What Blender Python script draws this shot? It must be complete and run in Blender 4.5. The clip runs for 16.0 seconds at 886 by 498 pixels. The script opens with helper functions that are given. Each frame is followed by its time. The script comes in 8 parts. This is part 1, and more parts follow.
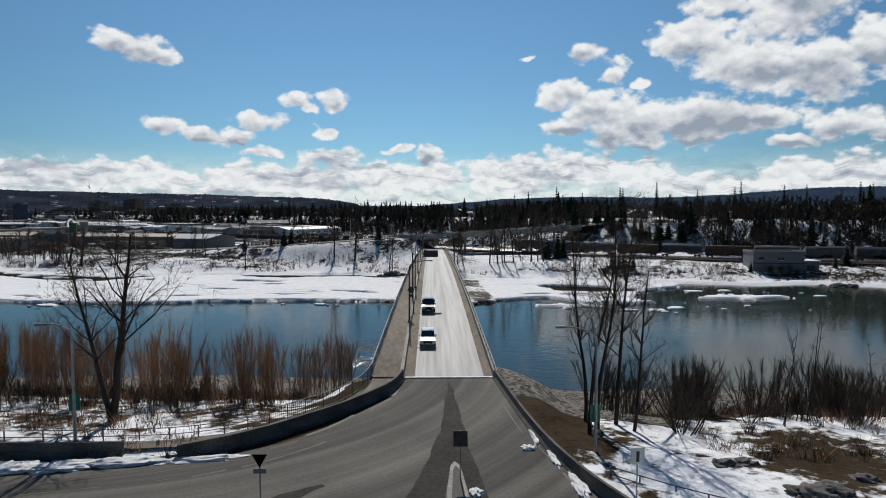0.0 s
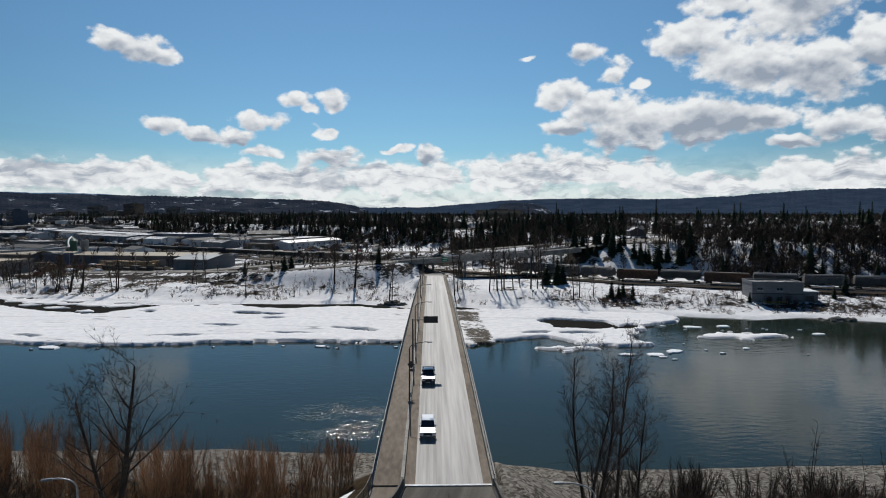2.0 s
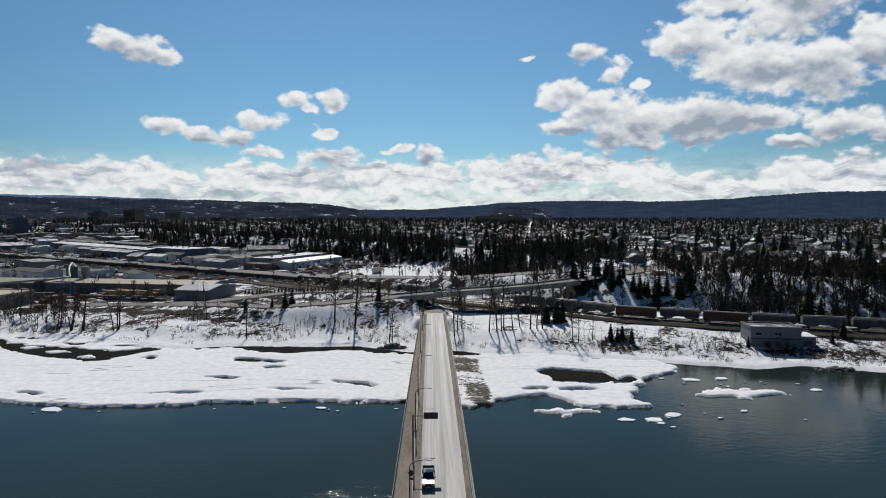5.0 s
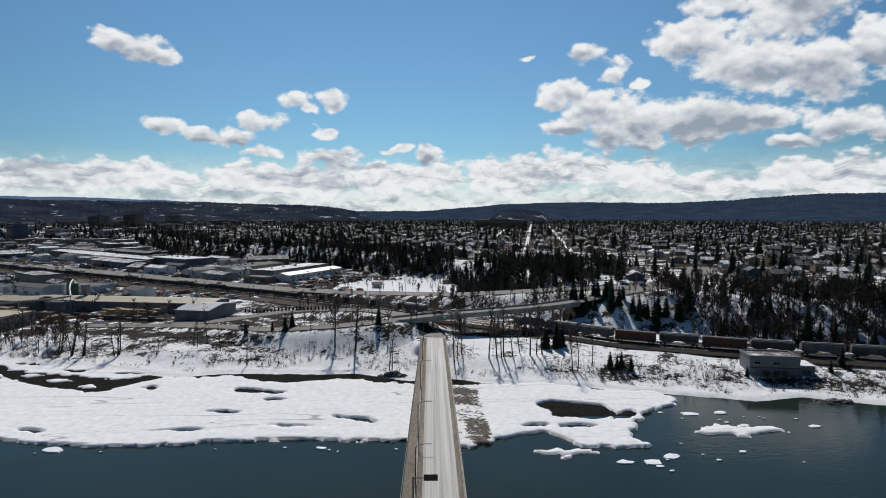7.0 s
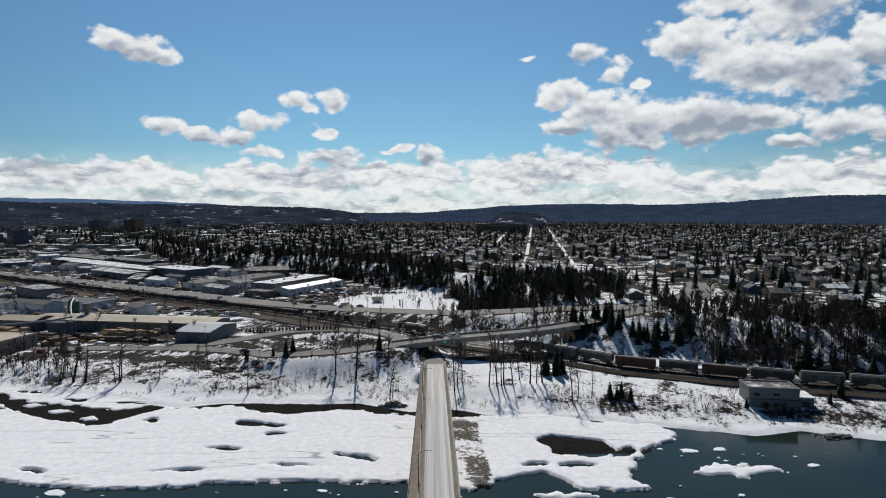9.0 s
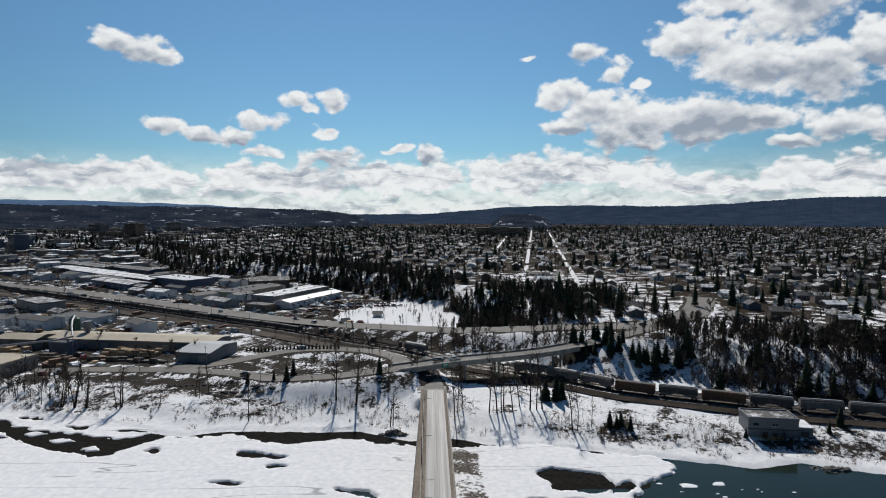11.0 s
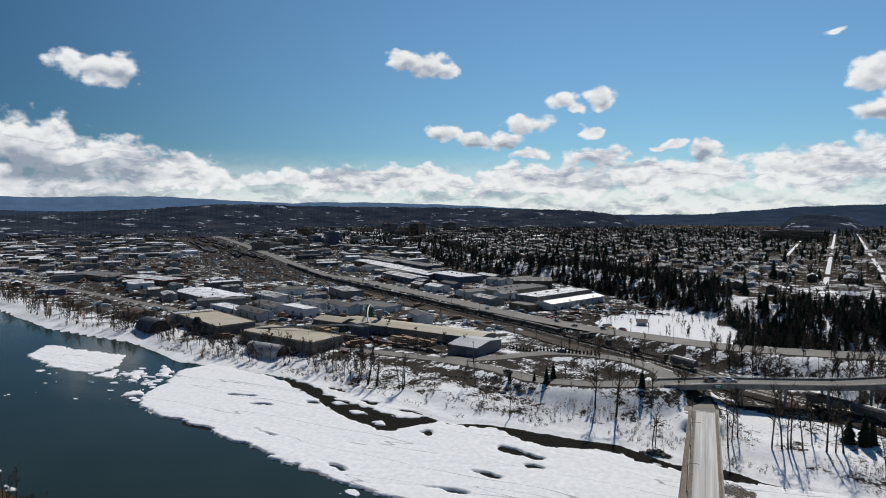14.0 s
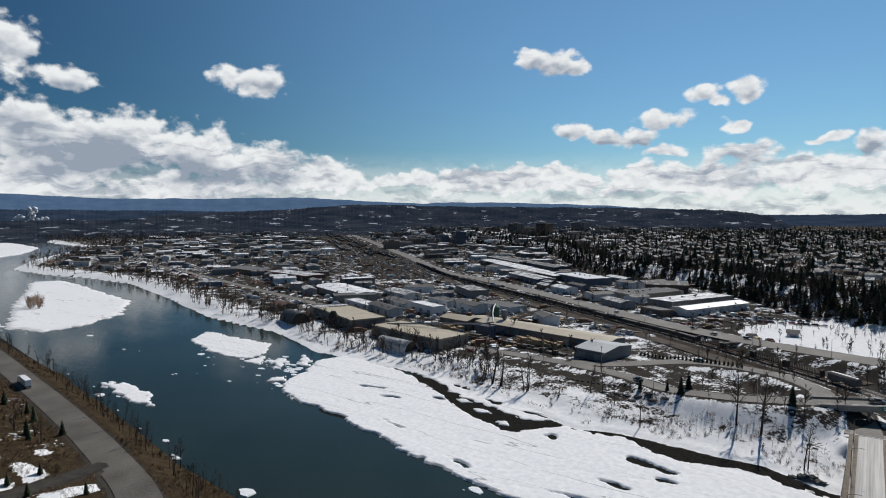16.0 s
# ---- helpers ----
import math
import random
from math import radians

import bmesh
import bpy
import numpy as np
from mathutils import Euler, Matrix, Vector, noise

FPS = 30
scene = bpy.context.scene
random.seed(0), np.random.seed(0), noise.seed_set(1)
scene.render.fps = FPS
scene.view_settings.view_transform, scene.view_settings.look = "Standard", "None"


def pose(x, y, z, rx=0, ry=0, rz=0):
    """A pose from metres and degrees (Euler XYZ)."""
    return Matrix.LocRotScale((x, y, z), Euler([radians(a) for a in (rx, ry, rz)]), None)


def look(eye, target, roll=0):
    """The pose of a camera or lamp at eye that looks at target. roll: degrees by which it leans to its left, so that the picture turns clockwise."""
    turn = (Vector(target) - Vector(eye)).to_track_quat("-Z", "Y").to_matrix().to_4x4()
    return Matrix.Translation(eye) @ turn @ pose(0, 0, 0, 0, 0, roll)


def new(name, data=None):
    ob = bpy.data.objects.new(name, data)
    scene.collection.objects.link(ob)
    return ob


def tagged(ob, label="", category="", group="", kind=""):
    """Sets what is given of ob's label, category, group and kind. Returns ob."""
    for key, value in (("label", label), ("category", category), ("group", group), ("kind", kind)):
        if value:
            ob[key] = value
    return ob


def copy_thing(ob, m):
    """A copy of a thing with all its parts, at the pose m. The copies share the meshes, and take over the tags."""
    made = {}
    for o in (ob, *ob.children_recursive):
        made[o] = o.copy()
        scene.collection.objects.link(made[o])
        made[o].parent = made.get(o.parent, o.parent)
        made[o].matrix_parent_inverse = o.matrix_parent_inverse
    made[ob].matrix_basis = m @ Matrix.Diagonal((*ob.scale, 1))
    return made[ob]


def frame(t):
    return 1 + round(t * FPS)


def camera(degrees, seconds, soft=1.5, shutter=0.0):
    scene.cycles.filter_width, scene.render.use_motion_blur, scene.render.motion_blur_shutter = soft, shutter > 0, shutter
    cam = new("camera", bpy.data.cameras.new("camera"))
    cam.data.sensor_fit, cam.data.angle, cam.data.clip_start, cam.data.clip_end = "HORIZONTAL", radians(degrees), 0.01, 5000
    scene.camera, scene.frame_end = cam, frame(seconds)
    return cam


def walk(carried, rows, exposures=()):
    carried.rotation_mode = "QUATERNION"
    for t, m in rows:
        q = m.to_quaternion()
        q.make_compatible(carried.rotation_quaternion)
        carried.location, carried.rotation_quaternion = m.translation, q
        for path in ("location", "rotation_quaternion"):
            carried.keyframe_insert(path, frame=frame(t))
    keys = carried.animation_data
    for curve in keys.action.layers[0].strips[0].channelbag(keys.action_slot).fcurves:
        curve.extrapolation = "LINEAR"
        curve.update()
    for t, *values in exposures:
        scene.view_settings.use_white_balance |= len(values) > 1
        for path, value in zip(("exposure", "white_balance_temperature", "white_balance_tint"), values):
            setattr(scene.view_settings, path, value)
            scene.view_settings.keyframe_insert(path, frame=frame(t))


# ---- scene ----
cam = camera(73.1, 16.0, soft=1.0)
PITCH = 86.6
PATH = [(t, pose(0, 0, z, PITCH, 0, yaw)) for t, z, yaw in (
    (0.0, 16.0, -1.19), (1.0, 21.47, -1.19), (2.0, 26.75, -1.2), (3.0, 32.1, -1.21), (4.0, 37.43, -1.21),
    (5.2, 43.7, -1.21), (6.5, 50.4, -1.22), (7.0, 53.1, -1.22), (8.0, 58.75, -1.2), (9.0, 64.4, -1.19),
    (10.0, 69.9, -1.18), (11.0, 75.2, -1.17), (11.2, 76.1, -1.12), (11.3, 76.5, -0.9), (11.4, 76.85, 0.2),
    (11.5, 77.15, 1.74), (11.6, 77.3, 4.15), (11.7, 77.4, 6.7), (11.8, 77.48, 9.25), (11.9, 77.52, 11.7),
    (12.0, 77.55, 13.95), (12.1, 77.6, 15.7), (12.2, 77.6, 16.9), (12.3, 77.6, 17.75), (12.4, 77.6, 18.4),
    (12.5, 77.6, 18.87), (12.75, 77.6, 19.65), (13.0, 77.6, 20.39), (13.5, 77.6, 21.97), (14.0, 77.6, 23.67),
    (14.5, 77.6, 25.4), (15.0, 77.6, 27.95), (15.5, 77.65, 32.3), (16.0, 77.7, 35.73))]
walk(cam, PATH)

# ---------------------------------------------------------------- light
SUN_AZ, SUN_EL = radians(-2.7), radians(43)
world = bpy.data.worlds.new("sky")
scene.world = world
world.use_nodes = True
wt = world.node_tree
for n in list(wt.nodes):
    wt.nodes.remove(n)


def wnode(kind, **sets):
    n = wt.nodes.new(kind)
    for k, v in sets.items():
        if k == "operation":
            n.operation = v
        elif k == "noise_dimensions":
            n.noise_dimensions = v
        elif k == "blend_type":
            n.blend_type = v
    return n


def wmath(op, a, b=None, c=None, clamp=False):
    n = wnode("ShaderNodeMath", operation=op)
    n.use_clamp = clamp
    for i, v in enumerate((a, b, c)):
        if v is None:
            continue
        if isinstance(v, (int, float)):
            n.inputs[i].default_value = v
        else:
            wt.links.new(v, n.inputs[i])
    return n.outputs[0]


def wvec(op, a, b):
    n = wnode("ShaderNodeVectorMath", operation=op)
    for i, v in enumerate((a, b)):
        if isinstance(v, tuple):
            n.inputs[i].default_value = v
        elif v is not None:
            wt.links.new(v, n.inputs[i])
    return n.outputs["Value"] if op in ("LENGTH", "DOT_PRODUCT") else n.outputs[0]


def wnoise(vec, scale, detail, rough=0.55):
    n = wnode("ShaderNodeTexNoise", noise_dimensions='3D')
    wt.links.new(vec, n.inputs["Vector"])
    n.inputs["Scale"].default_value, n.inputs["Detail"].default_value = scale, detail
    n.inputs["Roughness"].default_value = rough
    return n


def wstep(v, lo, hi):
    n = wnode("ShaderNodeMapRange")
    n.interpolation_type = 'SMOOTHSTEP'
    wt.links.new(v, n.inputs[0])
    n.inputs[1].default_value, n.inputs[2].default_value = lo, hi
    return n.outputs[0]


air = wnode("ShaderNodeTexSky")
air.sky_type = 'NISHITA'
air.sun_disc = False
air.sun_elevation, air.sun_rotation = SUN_EL, SUN_AZ
air.altitude, air.air_density, air.dust_density, air.ozone_density = 600, 1.0, 0.05, 3.5
coords = wnode("ShaderNodeTexCoord").outputs["Generated"]
parts = wnode("ShaderNodeSeparateXYZ")
wt.links.new(coords, parts.inputs[0])
azim = wmath('DEGREES', wmath('ARCTAN2', parts.outputs[0], parts.outputs[1]))
elev = wmath('DEGREES', wmath('ARCSINE', parts.outputs[2]))
flat = wnode("ShaderNodeCombineXYZ")
wt.links.new(azim, flat.inputs[0])
wt.links.new(elev, flat.inputs[1])
spot = flat.outputs[0]
squash = wvec('MULTIPLY', spot, (0.75, 1.0, 1.0))
warp_big = wvec('SCALE', wvec('SUBTRACT', wnoise(squash, 0.35, 2).outputs["Color"], (0.5, 0.5, 0.5)), None)
warp_big.node.inputs["Scale"].default_value = 2.3
bent = wvec('ADD', spot, warp_big)
CLOUDS = []


def cloud(u, v, ru, rv):
    """One puff: bearing and height of its middle and its half widths, in degrees."""
    CLOUDS.append((u, v, ru, rv))


# small fair-weather clouds
cloud(-27.6, 13.9, 1.9, 1.0); cloud(-25.5, 13.5, 2.4, 1.2); cloud(-23.6, 13.1, 1.6, 0.8)
cloud(-23.6, 7.5, 1.7, 0.9); cloud(-20.9, 7.0, 1.9, 0.8); cloud(-17.8, 7.0, 2.0, 0.9); cloud(-15.5, 8.4, 2.4, 1.0)
cloud(-12.7, 10.3, 1.4, 1.0); cloud(-11.2, 9.5, 1.0, 0.7); cloud(-9.2, 10.5, 1.4, 1.0); cloud(-9.8, 7.6, 1.2, 0.6)
cloud(-15.7, 5.6, 2.2, 0.6); cloud(-9.2, 5.3, 3.2, 1.2); cloud(-3.4, 6.0, 1.8, 0.5); cloud(-0.3, 5.6, 1.3, 0.9)
cloud(14.4, 14.5, 1.7, 0.9); cloud(17.0, 12.7, 1.4, 1.4); cloud(9.3, 14.2, 0.9, 0.4); cloud(19.4, 11.3, 0.9, 0.7)
# the heap of cumulus
cloud(12.2, 10.9, 3.0, 1.4); cloud(15.6, 9.5, 3.4, 1.8); cloud(12.4, 7.9, 2.8, 1.1); cloud(18.5, 8.0, 5.0, 2.4)
cloud(24.0, 8.2, 5.0, 2.2); cloud(28.5, 8.0, 4.0, 1.4); cloud(23.5, 14.8, 4.0, 1.9); cloud(28.0, 12.6, 5.5, 3.0)
cloud(33.0, 11.6, 4.5, 2.6); cloud(38.0, 13.0, 5.0, 2.2); cloud(26.0, 17.6, 4.0, 1.8); cloud(32.0, 16.6, 5.0, 2.6)
cloud(34.5, 7.2, 3.2, 1.5); cloud(38.5, 6.6, 2.6, 1.3); cloud(31.4, 6.0, 2.0, 0.7); cloud(45.0, 12.0, 8.0, 5.0)
# the bank in the west
cloud(-71.5, 13.2, 2.7, 2.0); cloud(-67.8, 10.9, 2.4, 1.2); cloud(-53.2, 11.7, 3.4, 1.2); cloud(-80.0, 9.0, 9.0, 4.0)
cloud(-70.5, 6.4, 5.5, 2.6); cloud(-64.5, 6.3, 5.5, 2.7); cloud(-58.5, 5.4, 5.0, 2.6); cloud(-52.5, 4.2, 5.0, 2.0)
cloud(-67.0, 4.4, 6.5, 1.9); cloud(-76.0, 5.0, 7.0, 2.4); cloud(-72.0, 2.6, 9.0, 1.8); cloud(-58.0, 2.2, 9.0, 1.5); cloud(-46.5, 3.4, 5.0, 1.8); cloud(-39.5, 3.2, 6.0, 1.2)
# the low bank along the horizon
cloud(-30.0, 2.9, 14.0, 1.5); cloud(-14.0, 3.0, 10.0, 1.7); cloud(-2.0, 3.3, 9.0, 1.9); cloud(8.0, 3.6, 8.0, 2.1)
cloud(15.0, 3.9, 8.0, 1.9); cloud(24.0, 2.6, 9.0, 1.2); cloud(35.0, 3.0, 9.0, 1.9)

field = None
for u, v, ru, rv in CLOUDS:
    d = wvec('LENGTH', wvec('MULTIPLY', wvec('SUBTRACT', bent, (u, v, 0)), (0.86 / ru, 0.86 / rv, 0)), None)
    m = wmath('SUBTRACT', 1.0, d)
    field = m if field is None else wmath('MAXIMUM', field, m)
under = None
for u, v, ru, rv in CLOUDS:
    if ru * rv < 1.1 or v < 4.0:
        continue
    d = wvec('LENGTH', wvec('MULTIPLY', wvec('SUBTRACT', bent, (u, v - 0.5 * rv, 0)), (0.95 / ru, 1.25 / rv, 0)), None)
    m = wmath('SUBTRACT', 1.0, d)
    under = m if under is None else wmath('MAXIMUM', under, m)
puff = wnoise(squash, 0.95, 6, 0.52).outputs[0]
above = wnoise(wvec('ADD', squash, (0.05, 0.5, 0)), 0.95, 3, 0.5).outputs[0]
broad = wnoise(squash, 0.33, 3, 0.5).outputs[0]


def billow(lift):
    """Rounded heaps at two sizes."""
    total = None
    for scale, share in ((0.48, 0.62), (1.25, 0.38)):
        n = wnode("ShaderNodeTexVoronoi")
        n.feature = 'SMOOTH_F1'
        n.inputs["Scale"].default_value = scale
        n.inputs["Smoothness"].default_value = 0.35
        wt.links.new(wvec('ADD', wvec('MULTIPLY', rumpled, (0.8, 1.0, 1.0)), (0.0, lift, 0.0)), n.inputs["Vector"])
        m = wmath('MULTIPLY', n.outputs["Distance"], -share)
        total = m if total is None else wmath('ADD', total, m)
    return total


wrinkle = wvec('SCALE', wvec('SUBTRACT', wnoise(squash, 1.1, 4).outputs["Color"], (0.5, 0.5, 0.5)), None)
wrinkle.node.inputs["Scale"].default_value = 1.1
rumpled = wvec('ADD', spot, wrinkle)
lumps = billow(0.0)
heaps = wmath('SUBTRACT', lumps, billow(0.4))
dense = wmath('ADD', field, wmath('MULTIPLY', wmath('SUBTRACT', puff, 0.5), 0.95))
dense = wmath('ADD', dense, wmath('MULTIPLY', wmath('ADD', lumps, 0.36), 0.7))
cover = wmath('MULTIPLY', wstep(dense, -0.02, 0.34), wstep(elev, -0.5, 0.2))
# thin haze low down
haze = wmath('MULTIPLY', wmath('SUBTRACT', 1.0, wstep(elev, 0.0, 6.2)), 0.9)
cover = wmath('MAXIMUM', cover, haze)
strata = wnoise(wvec('MULTIPLY', bent, (0.13, 0.95, 1.0)), 1.0, 5, 0.6).outputs[0]
low_down = wmath('SUBTRACT', 1.0, wstep(elev, 4.5, 9.0))
layers = wmath('MULTIPLY', wmath('MULTIPLY', wstep(strata, 0.46, 0.64), low_down), 0.62)
core = wmath('MULTIPLY', wstep(dense, 0.3, 1.1), 0.16)
lit = wmath('ADD', wmath('ADD', wmath('MULTIPLY', wmath('SUBTRACT', puff, above), 1.0), wmath('MULTIPLY', heaps, 1.0)), 0.96)
lit = wmath('SUBTRACT', wmath('SUBTRACT', lit, layers), core)
base_shade = wstep(wmath('ADD', under, wmath('MULTIPLY', wmath('SUBTRACT', puff, 0.5), 0.7)), -0.05, 0.85)
grey = wmath('MULTIPLY', base_shade, wmath('MULTIPLY_ADD', broad, 2.3, -0.55))
lit = wmath('SUBTRACT', lit, wmath('MAXIMUM', wmath('MINIMUM', grey, 0.72), 0.0))
# thick bases of the large heaps
bases = None
for u, v, ru, rv in ((25.5, 8.2, 6.0, 1.3), (15.0, 7.3, 3.6, 1.0), (30.8, 11.6, 5.0, 1.2), (32.0, 17.0, 3.4, 1.6), (19.5, 5.6, 3.6, 0.7), (-66.0, 4.4, 6.5, 1.6), (-56.0, 3.4, 5.0, 1.1), (-71.0, 7.0, 3.5, 1.0), (40.0, 12.0, 5.0, 1.6)):
    d = wvec('LENGTH', wvec('MULTIPLY', wvec('SUBTRACT', bent, (u, v, 0)), (1.0 / ru, 1.0 / rv, 0)), None)
    m = wmath('SUBTRACT', 1.0, d)
    bases = m if bases is None else wmath('MAXIMUM', bases, m)
bases = wstep(wmath('ADD', bases, wmath('MULTIPLY', wmath('SUBTRACT', puff, 0.5), 0.9)), -0.05, 0.75)
lit = wmath('SUBTRACT', lit, wmath('MULTIPLY', bases, 0.5))
shade = wnode("ShaderNodeMix")
shade.data_type = 'RGBA'
shade.inputs["A"].default_value, shade.inputs["B"].default_value = (0.30, 0.35, 0.43, 1), (0.83, 0.85, 0.86, 1)
wt.links.new(wmath('MULTIPLY', lit, 1.0, clamp=True), shade.inputs["Factor"])
SKY_LEVEL = 0.055
tone = wnode("ShaderNodeVectorMath", operation='MULTIPLY')
wt.links.new(air.outputs[0], tone.inputs[0])
tone.inputs[1].default_value = (SKY_LEVEL * 0.755, SKY_LEVEL * 0.985, SKY_LEVEL * 1.03)
# the air brightens towards the sun
sun_side = wnode("ShaderNodeMapRange")
sun_side.interpolation_type = 'SMOOTHSTEP'
wt.links.new(wvec('DOT_PRODUCT', coords, (math.sin(SUN_AZ) * math.cos(SUN_EL), math.cos(SUN_AZ) * math.cos(SUN_EL), math.sin(SUN_EL))), sun_side.inputs[0])
sun_side.inputs[1].default_value, sun_side.inputs[2].default_value = 0.35, 0.97
tint = wnode("ShaderNodeMix")
tint.data_type = 'RGBA'
wt.links.new(sun_side.outputs[0], tint.inputs["Factor"])
tint.inputs["A"].default_value, tint.inputs["B"].default_value = (0.36, 0.53, 0.62, 1), (1.46, 1.46, 1.42, 1)
bright_air = wvec('MULTIPLY', tone.outputs[0], tint.outputs["Result"])
blend = wnode("ShaderNodeMix")
blend.data_type = 'RGBA'
wt.links.new(cover, blend.inputs["Factor"])
wt.links.new(bright_air, blend.inputs["A"])
wt.links.new(shade.outputs["Result"], blend.inputs["B"])
back = wnode("ShaderNodeBackground")
wt.links.new(blend.outputs["Result"], back.inputs[0])
back.inputs[1].default_value = 1.0
out = wnode("ShaderNodeOutputWorld")
wt.links.new(back.outputs[0], out.inputs[0])

sun = new("sun", bpy.data.lights.new("sun", 'SUN'))
sun.data.energy, sun.data.angle, sun.data.color = 3.9, radians(0.53), (1.0, 0.95, 0.88)
sun_way = Vector((math.sin(SUN_AZ) * math.cos(SUN_EL), math.cos(SUN_AZ) * math.cos(SUN_EL), math.sin(SUN_EL)))
sun.matrix_world = look(sun_way * 400, (0, 0, 0))
scene.view_settings.exposure = 0.0

# ---------------------------------------------------------------- materials
def surface(name, dark, light, scale=1.0, rough=0.8, bump=0.0, fine=8.0, stretch=(1, 1, 1), metal=0.0, per_piece=0.0,
            spread=(0.35, 0.65), coat=0.0, spec=0.5):
    """A surface whose colour wanders between two values at two scales, with fine relief. Scales are per metre."""
    m = bpy.data.materials.new(name)
    m.use_nodes = True
    nt = m.node_tree
    b = nt.nodes["Principled BSDF"]
    tc = nt.nodes.new("ShaderNodeTexCoord")
    mp = nt.nodes.new("ShaderNodeMapping")
    mp.inputs["Scale"].default_value = stretch
    nt.links.new(tc.outputs["Object"], mp.inputs[0])
    n1 = nt.nodes.new("ShaderNodeTexNoise")
    n1.inputs["Scale"].default_value, n1.inputs["Detail"].default_value = scale, 5
    n2 = nt.nodes.new("ShaderNodeTexNoise")
    n2.inputs["Scale"].default_value, n2.inputs["Detail"].default_value = scale * fine, 4
    for n in (n1, n2):
        nt.links.new(mp.outputs[0], n.inputs["Vector"])
    mixn = nt.nodes.new("ShaderNodeMath")
    mixn.operation = 'MULTIPLY_ADD'
    mixn.inputs[1].default_value = 0.45
    nt.links.new(n2.outputs[0], mixn.inputs[0])
    half = nt.nodes.new("ShaderNodeMath")
    half.operation = 'MULTIPLY'
    half.inputs[1].default_value = 0.55
    nt.links.new(n1.outputs[0], half.inputs[0])
    nt.links.new(half.outputs[0], mixn.inputs[2])
    last = mixn.outputs[0]
    if per_piece:
        info = nt.nodes.new("ShaderNodeObjectInfo")
        vary = nt.nodes.new("ShaderNodeMath")
        vary.operation = 'MULTIPLY_ADD'
        vary.inputs[1].default_value = per_piece
        nt.links.new(info.outputs["Random"], vary.inputs[0])
        low = nt.nodes.new("ShaderNodeMath")
        low.operation = 'SUBTRACT'
        low.inputs[1].default_value = per_piece / 2
        nt.links.new(last, low.inputs[0])
        nt.links.new(low.outputs[0], vary.inputs[2])
        last = vary.outputs[0]
    ramp = nt.nodes.new("ShaderNodeValToRGB")
    ramp.color_ramp.elements[0].position, ramp.color_ramp.elements[1].position = spread
    ramp.color_ramp.elements[0].color, ramp.color_ramp.elements[1].color = (*dark, 1), (*light, 1)
    nt.links.new(last, ramp.inputs[0])
    nt.links.new(ramp.outputs[0], b.inputs["Base Color"])
    b.inputs["Roughness"].default_value, b.inputs["Metallic"].default_value = rough, metal
    b.inputs["Coat Weight"].default_value = coat
    b.inputs["Specular IOR Level"].default_value = spec
    if bump:
        bn = nt.nodes.new("ShaderNodeBump")
        bn.inputs["Strength"].default_value, bn.inputs["Distance"].default_value = bump, 0.05
        nt.links.new(n2.outputs[0], bn.inputs["Height"])
        nt.links.new(bn.outputs[0], b.inputs["Normal"])
    return m


SNOW = surface("snow", (0.66, 0.69, 0.73), (0.86, 0.87, 0.88), 0.25, 0.65, 0.5, 9, spec=0.25)
OLD_SNOW = surface("old_snow", (0.42, 0.42, 0.42), (0.80, 0.81, 0.83), 0.5, 0.7, 0.6, 6, spec=0.25)
ASPHALT = surface("asphalt", (0.062, 0.058, 0.051), (0.135, 0.126, 0.110), 0.10, 0.9, 0.1, 70, spec=0.25, spread=(0.3, 0.72))
RIVER_ROAD = surface("dry_worn_asphalt", (0.075, 0.069, 0.062), (0.155, 0.144, 0.13), 0.07, 0.95, 0.1, 30, spec=0.1)
DUSTY = surface("dusty_asphalt", (0.12, 0.113, 0.103), (0.21, 0.198, 0.18), 0.06, 0.85, 0.2, 14, spec=0.3)
DAMP = surface("damp_asphalt", (0.030, 0.027, 0.024), (0.068, 0.062, 0.055), 0.3, 0.95, 0.3, 12, spec=0.08)
CONCRETE = surface("concrete", (0.17, 0.16, 0.145), (0.36, 0.345, 0.315), 0.35, 0.85, 0.3, 12, spec=0.3)
# concrete in a darker tone that stands for shade on the barrier faces
BARRIER = surface("shade_toned_concrete", (0.055, 0.052, 0.048), (0.15, 0.142, 0.13), 0.5, 0.9, 0.3, 10, stretch=(1, 1, 3), spec=0.2)
SIDING = surface("grey_siding", (0.12, 0.128, 0.138), (0.19, 0.198, 0.21), 0.4, 0.8, 0.1, 8, stretch=(0.3, 0.3, 3))
WALKWAY = surface("dirty_walkway", (0.12, 0.10, 0.08), (0.24, 0.205, 0.165), 0.25, 0.9, 0.3, 8, stretch=(1, 0.3, 1), spec=0.2)
STEEL = surface("galvanised_steel", (0.25, 0.26, 0.27), (0.42, 0.43, 0.44), 1.0, 0.5, 0, 6, metal=0.7)
DARK_STEEL = surface("dark_steel", (0.03, 0.03, 0.03), (0.07, 0.07, 0.07), 1.0, 0.6, 0, 6, metal=0.3)
RAIL = surface("grey_rail_paint", (0.07, 0.073, 0.075), (0.13, 0.133, 0.135), 1.0, 0.65, 0, 6, metal=0.2)
RUST = surface("rusty_steel", (0.07, 0.035, 0.022), (0.17, 0.09, 0.055), 0.8, 0.8, 0.2, 6, per_piece=0.3)
BARK = surface("bark", (0.025, 0.02, 0.017), (0.075, 0.062, 0.052), 1.5, 0.95, 0.6, 8, stretch=(1, 1, 0.25), spec=0.1)
TWIG = surface("twigs", (0.045, 0.035, 0.029), (0.12, 0.092, 0.072), 0.6, 0.9, 0, 5, spec=0.1)
RED_TWIG = surface("willow_twigs", (0.19, 0.105, 0.055), (0.45, 0.27, 0.15), 0.5, 0.85, 0, 5, per_piece=0.2, spec=0.15)
